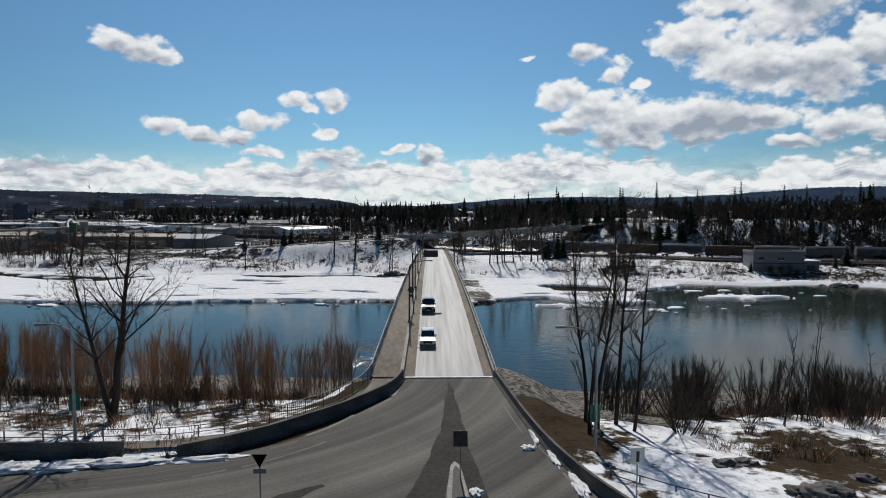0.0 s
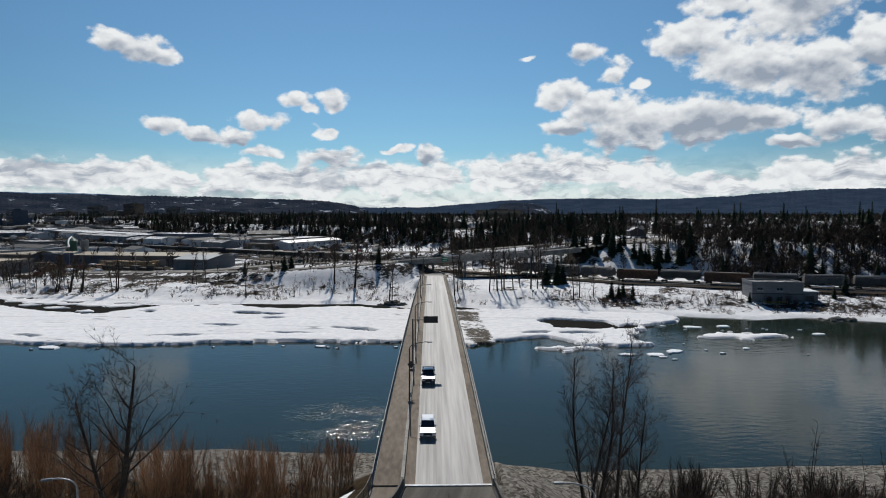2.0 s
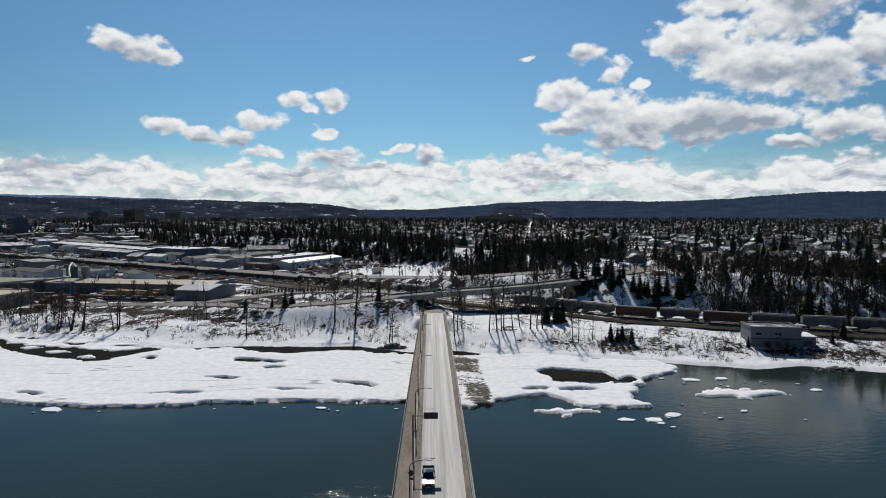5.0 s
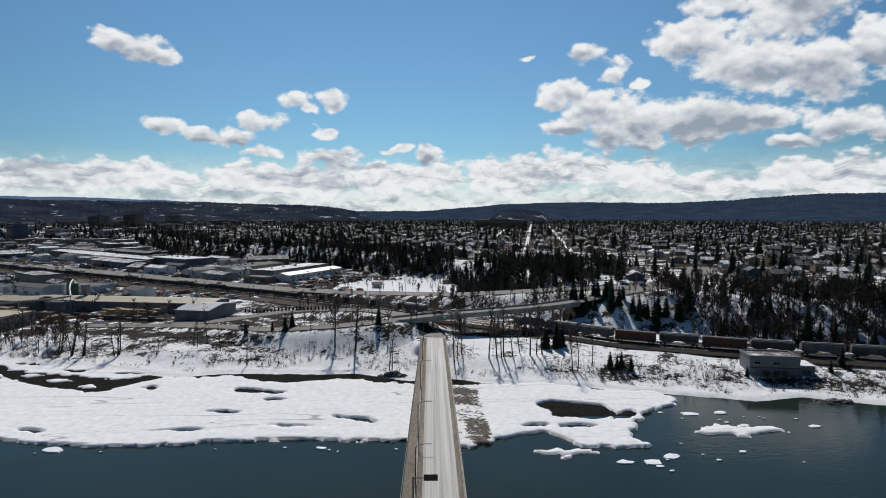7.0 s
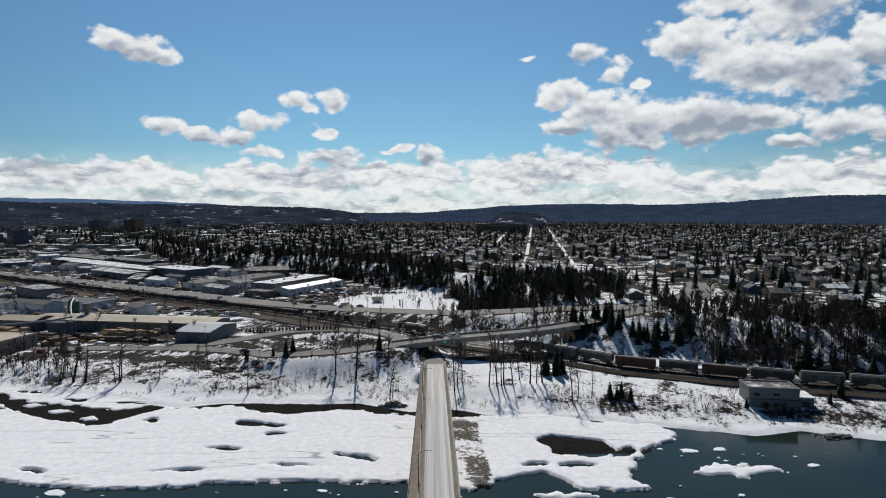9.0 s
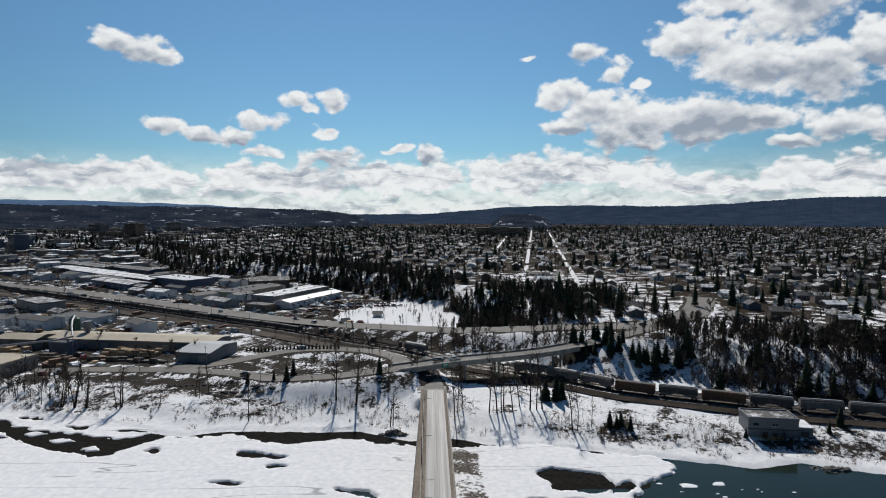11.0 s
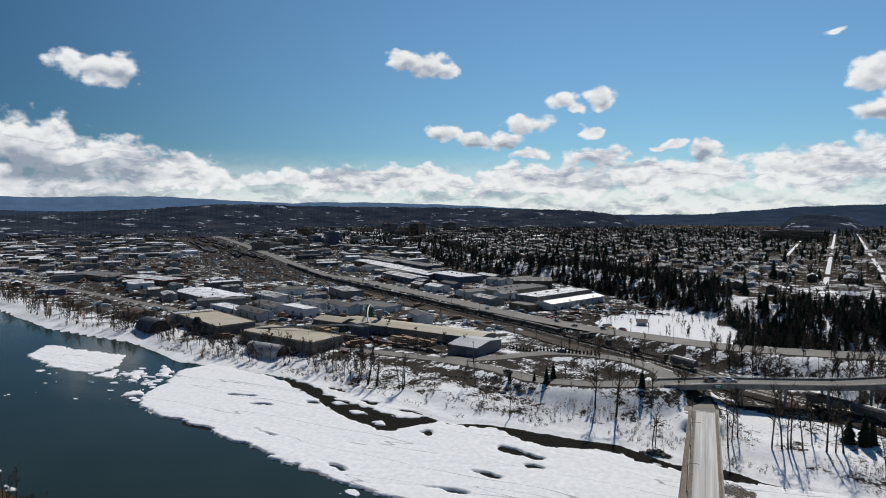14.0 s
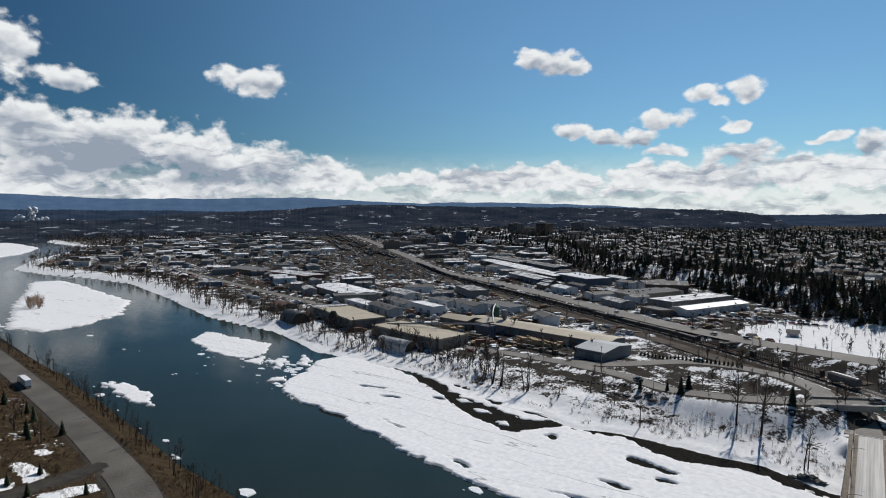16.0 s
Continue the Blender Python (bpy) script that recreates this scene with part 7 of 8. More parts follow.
# the two-storey plant house beside the river
def plant_house():
    thing = tagged(empty("pump_house", pose(122.3, 210.5, land_z(122.3, 210.5) - 1.4, 0, 0, -9) @ Matrix.Diagonal((0.88, 0.9, 0.9, 1))), "two-storey grey plant building with a snowy flat roof", "building")
    part("wall", box(-9.5, 9.5, -5.5, 5.5, -2, 8.2), SIDING, thing, "grey panel wall")
    part("roof", box(-9.2, 9.2, -5.2, 5.2, 8.2, 8.4), SNOW_ROOF, thing, "flat roof with melting snow")
    for x0, x1, y0, y1 in ((-9.7, 9.7, -5.7, -5.2), (-9.7, 9.7, 5.2, 5.7), (-9.7, -9.2, -5.2, 5.2), (9.2, 9.7, -5.2, 5.2)):
        part("parapet", box(x0, x1, y0, y1, 7.9, 8.9), SIDING, thing)
    part("wall_band", box(-9.62, 9.62, -5.62, -5.45, 4.0, 4.4), DARK_STEEL, thing, "dark band between the storeys")
    annex = part("annex", box(9.5, 15.5, -4.5, 4.5, -2, 5.0), SIDING, thing, "lower side wing")
    part("roof", box(9.4, 15.8, -4.8, 4.8, 5.0, 5.3), SNOW_ROOF, annex, "snowy wing roof")
    for x, z in ((-7, 5.4), (-6, 5.4), (0.2, 5.4), (1.4, 5.4)):
        w = part("window", box(x - 0.45, x + 0.45, -5.6, -5.5, z, z + 1.1), GLASS, thing)
        part("frame", box(x - 0.55, x + 0.55, -5.58, -5.5, z - 0.12, z - 0.02), SIGN_WHITE, w)
    for x in (-3.0, 0.8):
        part("door", box(x - 1.0, x + 1.0, -5.62, -5.5, 0.4, 2.9), DARK_STEEL, thing, "dark double door")
    part("door", box(11, 14, -4.62, -4.5, 0.0, 3.4), DARK_STEEL, thing, "dark wing door")
    for x in np.arange(-5.5, 3.6, 1.0):
        part("guard_post", box(x - 0.05, x + 0.05, -6.7, -6.6, 0.3, 1.4), YELLOW, thing)
    for z in (0.85, 1.35):
        part("guard_rail", box(-5.5, 3.5, -6.7, -6.62, z, z + 0.08), YELLOW, thing, "yellow guard rail")
    part("landing", box(-5.6, 3.6, -6.8, -5.5, -1.5, 0.3), CONCRETE, thing)
    part("vent_pipe", rod((12, 0, 5.2), (12, 0, 6.6), 0.15, None, 8), STEEL, thing)


plant_house()


# tall sawmill gear: green burner tower, cyclone and conveyor
def mill_gear():
    tower = tagged(empty("silo_tower", pose(-221, 372, land_z(-221, 372))), "dark green sawdust silo tower", "silo")
    part("bin", rod((0, 0, 4.5), (0, 0, 12.5), 3.2, 3.2, 12), GREEN_PAINT, tower)
    part("cone", rod((0, 0, 1.6), (0, 0, 4.5), 1.0, 3.2, 12), GREEN_PAINT, tower)
    part("cap", rod((0, 0, 12.5), (0, 0, 14.6), 3.2, 1.0, 12), GREEN_PAINT, tower)
    for a in range(4):
        part("leg", rod((2.6 * math.cos(a * 1.57), 2.6 * math.sin(a * 1.57), -1), (2.6 * math.cos(a * 1.57), 2.6 * math.sin(a * 1.57), 5), 0.18), GREEN_PAINT, tower)
    cyc = tagged(empty("cyclone", pose(-205, 358, land_z(-205, 358))), "grey steel cyclone on a frame", "cyclone")
    part("drum", rod((0, 0, 9.5), (0, 0, 13.5), 2.3, 2.3, 14), GREY_SHEET, cyc)
    part("cone", rod((0, 0, 5.0), (0, 0, 9.5), 0.4, 2.3, 14), GREY_SHEET, cyc)
    for a in range(4):
        part("leg", rod((1.8 * math.cos(a * 1.57 + .78), 1.8 * math.sin(a * 1.57 + .78), -1), (1.8 * math.cos(a * 1.57 + .78), 1.8 * math.sin(a * 1.57 + .78), 10), 0.12), STEEL, cyc)
    pipe = tagged(new("blower_pipe", bm_mesh("blower_pipe", bent_rod([(-219, 369, 12.5), (-214, 358, 11.5), (-208, 347, 10), (-195, 326, 8.5), (-200, 318, 8), (-232, 306, 6.5), (-262, 300, 4)], 0.55, 8), GREY_SHEET)), "long pale overhead blower pipe", "pipe")
    for k, (x, y, z) in enumerate(((-195, 326, 8.2), (-214, 313, 7), (-232, 306, 6.2))):
        part("support", rod((x, y, -4), (x, y, z), 0.15), STEEL, pipe)
    burner = tagged(empty("burner_hood", pose(-313, 300, land_z(-313, 300) + 4.0)), "dark rusty hopper hood on a trestle", "hopper")
    part("hood", rod((0, 0, 2), (0, 0, 6.5), 4.2, 1.6, 8), RUBBER, burner)
    for a in range(4):
        part("leg", rod((3 * math.cos(a * 1.57), 3 * math.sin(a * 1.57), -6), (3 * math.cos(a * 1.57), 3 * math.sin(a * 1.57), 3), 0.2), DARK_STEEL, burner)


mill_gear()


def lumber_pile(x, y, nx, ny, nz, turn, mat, label):
    """Bundles of boards in rows, each bundle a part."""
    thing = tagged(empty("lumber_pile", pose(x, y, land_z(x, y), 0, 0, turn)), label, "lumber")
    pack = bm_mesh("lumber_pack", box(-2.0, 2.0, -0.6, 0.6, 0, 1.05, 0.04), mat)
    for i in range(nx):
        for j in range(ny):
            for k in range(random.randint(max(1, nz - 1), nz)):
                part("lumber_pack", pack, None, thing, at=pose(i * 4.5 + random.uniform(-.15, .15), j * 1.6, k * 1.15))


lumber_pile(-178, 327, 7, 5, 3, -9, WOOD, "rows of yellow sawn lumber bundles")
lumber_pile(-215, 318, 6, 3, 3, -9, LOG, "weathered stack of lumber bundles")
lumber_pile(-180, 316, 10, 2, 2, -9, LOG, "long low stack of weathered lumber")
lumber_pile(-245, 335, 5, 4, 3, -9, WOOD, "stack of yellow lumber bundles")
for k in range(5):
    x, y = -250 - 14 * k, 402 + rng_town.uniform(-8, 26)
    lumber_pile(x, y, 3, 3, 2, -22, WHITE_SHEET, "white-wrapped lumber bundles in the yard")


# further sheds of the industrial district
def far_shed_templates():
    res = []
    for k, (L, W, H, wall, roof, kind) in enumerate(((44, 20, 5.5, GREY_SHEET, SNOW_ROOF, "gable"), (60, 26, 6.5, GREY_WALL, SNOW_ROOF, "flat"), (30, 16, 5, BROWN_WALL, DARK_ROOF, "flat"), (36, 22, 6, WHITE_SHEET, SNOW_ROOF, "gable"), (52, 18, 5, BLUE_SHEET, SNOW_ROOF, "gable"), (26, 14, 4.5, BROWN_WALL, SNOW_ROOF, "gable"))):
        t = warehouse(0, -300, L, W, H, 0, wall, roof, kind, ("grey sheet-metal shed with snow on the roof", "grey flat-roofed workshop with old snow", "brown flat-roofed workshop in the yards", "white shed with a snowy roof", "blue shed with a snowy roof", "small brown shed with a white roof")[k], 1, z=-60)
        res.append(tagged(t, group="sheds of the industrial district"))
    return res


SHEDS = far_shed_templates()


def clear_of(x, y, gap):
    free = np.ones(len(x), bool)
    for line, half in [*ROADS.values(), (TRACK, 12.0), (offset_line(YARD, 46), 48.0)]:
        free &= to_line(x, y, line)[0] > half + gap
    return free


taken = [(o.matrix_basis.translation.x, o.matrix_basis.translation.y) for o in scene.objects if o.parent is None and o.name.startswith(("warehouse", "arched", "office", "lumber_pile", "pump", "silo")) and o.matrix_basis.translation.z > -30]
made = 0
ca, cr = np.radians(rng_town.uniform(-73, -14, 6000)), 430 + 1500 * rng_town.random(6000) ** 1.3
cx, cy = cr * np.sin(ca), cr * np.cos(ca)
toe_d, _, toe_side = to_line(cx, cy, TOE)
free = clear_of(cx, cy, 16) & (cy > np.interp(cx, FAR_X, FAR_Y) + 55) & (toe_side > 0) & (toe_d > 25)
for x, y in zip(cx[free], cy[free]):
    if made >= 225 or min((x - u) ** 2 + (y - v) ** 2 for u, v in taken) < 31 ** 2:
        continue
    taken.append((x, y))
    k = rng_town.uniform(0.4, 0.85)
    copy_thing(SHEDS[rng_town.integers(0, 6)], Matrix.Translation((x, y, land_z(x, y) - 0.1)) @ Matrix.Rotation(radians(-33 + 90 * rng_town.integers(0, 2) + rng_town.normal(0, 4)), 4, 'Z') @ Matrix.Diagonal((k, k, 1, 1)))
    made += 1


# ---------------------------------------------------------------- the neighbourhood on the terrace
def house_template(k, L, W, H, wall, roof, lift, label):
    thing = tagged(empty("house", pose(0, -300, -60)), label, "house", "houses of the neighbourhood")
    shell = box(-L / 2, L / 2, -W / 2, W / 2, -1, H)
    for s in (-1, 1):
        shell.faces.new([shell.verts.new(p) for p in ((s * (L / 2 - 0.02), -W / 2, H), (s * (L / 2 - 0.02), W / 2, H), (s * (L / 2 - 0.02), 0, H + lift))])
    part("wall", shell, wall, thing)
    bm = bmesh.new()
    prof = [(-W / 2 - 0.6, H - 0.1), (0, H + lift), (W / 2 + 0.6, H - 0.1), (W / 2 + 0.6, H + 0.15), (0, H + lift + 0.28), (-W / 2 - 0.6, H + 0.15)]
    a = [bm.verts.new((-L / 2 - 0.5, p, q)) for p, q in prof]
    b = [bm.verts.new((L / 2 + 0.5, p, q)) for p, q in prof]
    bm.faces.new(a)
    bm.faces.new(b[::-1])
    for i in range(6):
        j = (i + 1) % 6
        bm.faces.new((a[i], b[i], b[j], a[j]))
    r = part("roof", bm, roof, thing, "snow-covered gable roof")
    part("chimney", box(L * 0.2, L * 0.2 + 0.8, -0.9, -0.2, H + lift * 0.4, H + lift + 0.9), BROWN_WALL, r)
    for x in (-L * 0.28, L * 0.22):
        part("window", box(x - 0.8, x + 0.8, -W / 2 - 0.06, -W / 2 + 0.06, H * 0.45, H * 0.45 + 1.2), GLASS, thing)
    part("door", box(-0.5, 0.5, -W / 2 - 0.07, -W / 2 + 0.07, 0.2, 2.2), DARK_STEEL, thing)
    return thing


HOUSES = [house_template(0, 13, 9, 3.2, GREY_WALL, SNOW_ROOF, 2.0, "pale bungalow with a snowy roof"), house_template(1, 11, 8, 5.4, BROWN_WALL, SNOW_ROOF, 2.2, "brown two-storey house with a snowy roof"),
          house_template(2, 14, 9, 3.4, WHITE_SHEET, SNOW_ROOF, 1.8, "white bungalow with melting snow on the roof"), house_template(3, 10, 8, 3.2, BLUE_SHEET, DARK_ROOF, 2.4, "blue house with a dark roof")]
GRID = radians(9.8)
rows_near, rows_far = [], []
rng_h = np.random.default_rng(21)
aa, bb = np.meshgrid(np.arange(250, 2700, 20.0), np.arange(-1500, 1400, 26.5))
aa = (aa + rng_h.normal(0, 2.5, aa.shape)).ravel()
bb = (bb + rng_h.normal(0, 2.0, bb.shape)).ravel()
hx, hy = aa * math.sin(GRID) + bb * math.cos(GRID), aa * math.cos(GRID) - bb * math.sin(GRID)
d, _, side = to_line(hx, hy, TOE)
ok = (side < 0) & (d > 52) & (rng_h.random(hx.shape) < 0.44) & (np.abs(np.degrees(np.arctan2(hx, hy)) - 2) < 46)
dh = to_line(hx, hy, ROADS["highway"][0])[0]
ok &= dh > 18
STREETS = [[(86, 545), (424, 2500)], [(122, 475), (440, 2250)], [(108, 1000), (346, 2500)]]
for st in STREETS:
    ok &= to_line(hx, hy, st)[0] > 11
hx, hy = hx[ok], hy[ok]
order = np.argsort(np.hypot(hx, hy))
hx, hy = hx[order], hy[order]
hz = land(hx, hy)[0]
for k in range(min(120, len(hx))):
    copy_thing(HOUSES[rng_h.integers(0, 4)], pose(hx[k], hy[k], hz[k] - 0.1, 0, 0, -9.8 + 90 * rng_h.integers(0, 2)))
for st in STREETS:
    pts = [(x, y, land_z(x, y)) for x, y in (np.array(st[0]) + (np.array(st[1]) - st[0]) * t for t in np.linspace(0, 1, 14))]
    # the pale tone covers packed snow and sun glare on wet asphalt
    ribbon("road", pts, 2.3, OLD_SNOW, "straight residential street painted pale for packed snow and wet glare", 0.15, step=30)


def tile(name, shapes, x, y, z, scale, turn, label, category, tall=None):
    """Many copies of a few shapes (v, f, material number) joined in one mesh of kind stuff."""
    vs, fs, ms, base = [], [], [], 0
    mats = []
    pick = np.arange(len(x)) % len(shapes)
    for k, shape in enumerate(shapes):
        sel = np.where(pick == k)[0]
        if not len(sel):
            continue
        c, s, q = np.cos(turn[sel]), np.sin(turn[sel]), scale[sel]
        t = q if tall is None else q * tall[sel]
        for v, f, mat in shape:
            px = (v[None, :, 0] * c[:, None] - v[None, :, 1] * s[:, None]) * q[:, None] + x[sel, None]
            py = (v[None, :, 0] * s[:, None] + v[None, :, 1] * c[:, None]) * q[:, None] + y[sel, None]
            pz = v[None, :, 2] * t[:, None] + z[sel, None]
            vs.append(np.stack([px, py, pz], 2).reshape(-1, 3))
            ff = f[None] + (np.arange(len(sel)) * len(v))[:, None, None] + base
            if mat not in mats:
                mats.append(mat)
            fs.append(ff.reshape(-1, f.shape[1]))
            ms.append(np.full(len(fs[-1]), mats.index(mat)))
            base += len(sel) * len(v)
    quads = [g for g in fs if g.shape[1] == 4]
    tris = [g for g in fs if g.shape[1] == 3]
    qi = [m for g, m in zip(fs, ms) if g.shape[1] == 4]
    ti = [m for g, m in zip(fs, ms) if g.shape[1] == 3]
    for g, m in zip(quads, qi):
        tris += [g[:, [0, 1, 2]], g[:, [0, 2, 3]]]
        ti += [m, m]
    me = raw_mesh(name, np.concatenate(vs), np.concatenate(tris), mats, np.concatenate(ti))
    return tagged(new(name, me), label, category, kind="stuff")


def boxy(x0, x1, y0, y1, z0, z1):
    v = np.array([(x, y, z) for z in (z0, z1) for y in (y0, y1) for x in (x0, x1)], float)
    return v, np.array([(0, 1, 5, 4), (1, 3, 7, 5), (3, 2, 6, 7), (2, 0, 4, 6), (4, 5, 7, 6)])


def hut(L, W, H, lift, wall, roof):
    v, f = boxy(-L / 2, L / 2, -W / 2, W / 2, -1, H)
    rv = np.array([(-L / 2 - .5, -W / 2 - .6, H - .1), (L / 2 + .5, -W / 2 - .6, H - .1), (L / 2 + .5, 0, H + lift), (-L / 2 - .5, 0, H + lift), (L / 2 + .5, W / 2 + .6, H - .1), (-L / 2 - .5, W / 2 + .6, H - .1)])
    rf4, rf3 = np.array([(0, 1, 2, 3), (3, 2, 4, 5)]), np.array([(0, 3, 5), (1, 4, 2)])
    return [(v, f, wall), (rv, rf4, roof), (rv, rf3, wall)]


hx2, hy2, hz2 = hx[120:], hy[120:], hz[120:]
thin = rng_h.random(len(hx2)) < np.clip(1400 / np.hypot(hx2, hy2), 0.35, 1)
hx2, hy2, hz2 = hx2[thin], hy2[thin], hz2[thin]
tile("distant_houses", [hut(13, 9, 3.2, 2, GREY_WALL, SNOW_ROOF), hut(11, 8, 5, 2.2, BROWN_WALL, SNOW_ROOF), hut(14, 9, 3.4, 1.8, WHITE_SHEET, SNOW_ROOF), hut(12, 8, 4, 2.2, BROWN_WALL, DARK_ROOF)],
     hx2, hy2, hz2 - 0.1, np.full(len(hx2), 1.0), -GRID + np.pi / 2 * rng_h.integers(0, 2, len(hx2)), "far rows of houses with snowy roofs", "houses")

# ---------------------------------------------------------------- woods
rng_w = np.random.default_rng(31)


def simple_conifer_scaled(seed):
    """A small conifer of unit height: whorls of drooping boughs, thinned for the distance."""
    r = np.random.default_rng(seed)
    v, f = [], []
    rad = 0.15 + 0.06 * r.random()
    for L in range(8):
        t = L / 8
        z0, n = 0.12 + 0.80 * t, 6
        a0 = r.uniform(0, 6.28)
        for k in range(n):
            a = a0 + 6.283 * k / n + r.normal(0, 0.15)
            rr = rad * (1 - t) ** 0.85 * r.uniform(0.65, 1.2) + 0.008
            w = 0.75 * rr
            ca, sa = math.cos(a), math.sin(a)
            b = len(v)
            v += [(0, 0, z0 + 0.11), (ca * rr * 0.7 - sa * w, sa * rr * 0.7 + ca * w, z0 - 0.1 * rr), (ca * rr * 1.15, sa * rr * 1.15, z0 - 0.45 * rr), (ca * rr * 0.7 + sa * w, sa * rr * 0.7 - ca * w, z0 - 0.1 * rr)]
            f += [(b, b + 1, b + 2), (b, b + 2, b + 3)]
    b = len(v)
    v += [(0.018, 0, -0.02), (-0.009, 0.016, -0.02), (-0.009, -0.016, -0.02), (0, 0, 1.02)]
    f += [(b, b + 1, b + 3), (b + 1, b + 2, b + 3), (b + 2, b, b + 3)]
    return [(np.array(v, float), np.array(f), NEEDLES)]


def simple_bare(seed, spread=0.24, limbs=14, subs=4, mat=None, thick=1.0):
    """A leafless tree of unit height made of flat twigs."""
    r = np.random.default_rng(seed)
    segs = [(0, 0, -0.02, r.normal(0, 0.02), r.normal(0, 0.02), 0.55, 0.016, 0.011)]
    top = np.array(segs[0][3:6])
    segs.append((*top, *(top + (r.normal(0, 0.03), r.normal(0, 0.03), 0.4)), 0.011, 0.004))
    for k in range(limbs):
        t = r.uniform(0.25, 0.95)
        b = top * min(1, t / 0.55) if t < 0.55 else top + (np.array(segs[1][3:6]) - top) * (t - 0.55) / 0.45
        a = r.uniform(0, 6.28)
        d = np.array([math.cos(a), math.sin(a), r.uniform(0.7, 1.6)])
        e = b + d / np.linalg.norm(d) * spread * (1.2 - 0.8 * t) * r.uniform(0.8, 1.3)
        segs.append((*b, *e, 0.008, 0.004))
        for _ in range(subs):
            q = b + (e - b) * r.uniform(0.3, 1)
            g = d / np.linalg.norm(d) + r.normal(0, 0.5, 3) + (0, 0, 0.3)
            segs.append((*q, *(q + g / np.linalg.norm(g) * spread * r.uniform(0.3, 0.6)), 0.005, 0.002))
    v, f = spikes([(*q[:6], q[6] * 1.5 * thick, 0) for q in segs[2:]], seed)
    tv, tf = tubes(segs[:2], 3)
    return [(v, f, mat or FAR_TWIG), (tv, tf, BARK)]


def scatter(n, keep, lo_az, hi_az, r0, r1, power=1.0):
    a = np.radians(rng_w.uniform(lo_az, hi_az, n))
    r = r0 + (r1 - r0) * rng_w.random(n) ** power
    x, y = r * np.sin(a), r * np.cos(a)
    m = keep(x, y)
    return x[m], y[m]


def off_roads(x, y, gap=3.0):
    m = np.ones(len(x), bool)
    for line, half in [*ROADS.values(), (TRACK, 10.0)]:
        m &= to_line(x, y, line)[0] > half + gap
    for st in STREETS:
        m &= to_line(x, y, st)[0] > 6
    return m


def near_toe(lo, hi):
    def keep(x, y):
        d, _, s = to_line(x, y, TOE)
        d = -d * s
        return (d > lo) & (d < hi) & off_roads(x, y) & (inside(x, y, FIELD) < -1)
    return keep


def on_terrace(x, y):
    d, _, s = to_line(x, y, TOE)
    return (s < 0) & (d > 30) & off_roads(x, y)


FAR_FIRS = [simple_conifer_scaled(100 + k) for k in range(6)]
FAR_BARE = [simple_bare(120 + k, 0.30, 13, 4, None, 2.2) for k in range(6)]
SPARSE = [simple_bare(140 + k, 0.34, 9, 4, None, 4.0) for k in range(5)]
FAR_BROWN = [simple_bare(130 + k, 0.26, 14, 4, TWIG, 2.2) for k in range(3)] + FAR_BARE[:4]


def wood(name, shapes, x, y, lo, hi, label, skew=1.5):
    n = len(x)
    if n == 0:
        return
    tile(name, shapes, x, y, land(x, y)[0] - 0.2, lo + (hi - lo) * rng_w.random(n) ** skew, rng_w.uniform(0, 6.28, n), label, "woods")


E_SLOPE = lambda x, y: near_toe(2, 60)(x, y) & (x > 118)
W_EDGE = lambda x, y: near_toe(0, 62)(x, y) & (x < 20) & (y > 400)
STAND = lambda x, y: off_roads(x, y, 4) & (x > 12) & (x < 135) & (y > 352) & (y < 490 - 0.5 * np.abs(x - 50)) & (inside(x, y, FIELD) < -2) & ~((x > 102) & (y < 385))
x, y = scatter(60000, W_EDGE, -42, 8, 420, 1700, 1.5)
wood("conifer_wood", FAR_FIRS, x[:620], y[:620], 6, 18, "dark band of spruces along the terrace edge")
wood("leafless_wood", FAR_BROWN, x[620:2300], y[620:2300], 5, 13, "brown leafless trees along the terrace edge")
x, y = scatter(20000, E_SLOPE, 18, 46, 240, 460)
wood("conifer_wood", FAR_FIRS, x[:85], y[:85], 6, 19, "dark spruces on the steep slope above the railway")
wood("leafless_wood", FAR_BROWN, x[85:1300], y[85:1300], 4, 12, "grey leafless trees on the steep snowy slope")
x, y = scatter(12000, STAND, 1, 24, 350, 500)
wood("conifer_wood", FAR_FIRS, x[:330], y[:330], 5, 16, "dense stand of spruces between the highway and the houses")
wood("leafless_wood", FAR_BROWN, x[330:900], y[330:900], 5, 13, "leafless trees between the highway and the houses")
x, y = scatter(30000, on_terrace, -44, 44, 380, 2500, 0.62)
cones, bare = (fbm(x, y, 70, 2, 97) > -0.05), slice(7000, 12600)
cx, cy = x[:7000][cones[:7000]], y[:7000][cones[:7000]]
wood("conifer_wood", FAR_FIRS, cx[:3300], cy[:3300], 6, 22, "spruces scattered among the houses", 1.9)
wood("leafless_wood", SPARSE, x[bare], y[bare], 6, 15, "leafless trees scattered among the houses")
x, y = scatter(9000, lambda x, y: off_roads(x, y) & (y > np.interp(x, FAR_X, FAR_Y) + 40), -80, 45, 2000, 3400)
wood("conifer_wood", FAR_FIRS, x[:800], y[:800], 8, 18, "distant dark spruce woods")
wood("leafless_wood", SPARSE, x[800:2600], y[800:2600], 8, 15, "distant leafless woods")
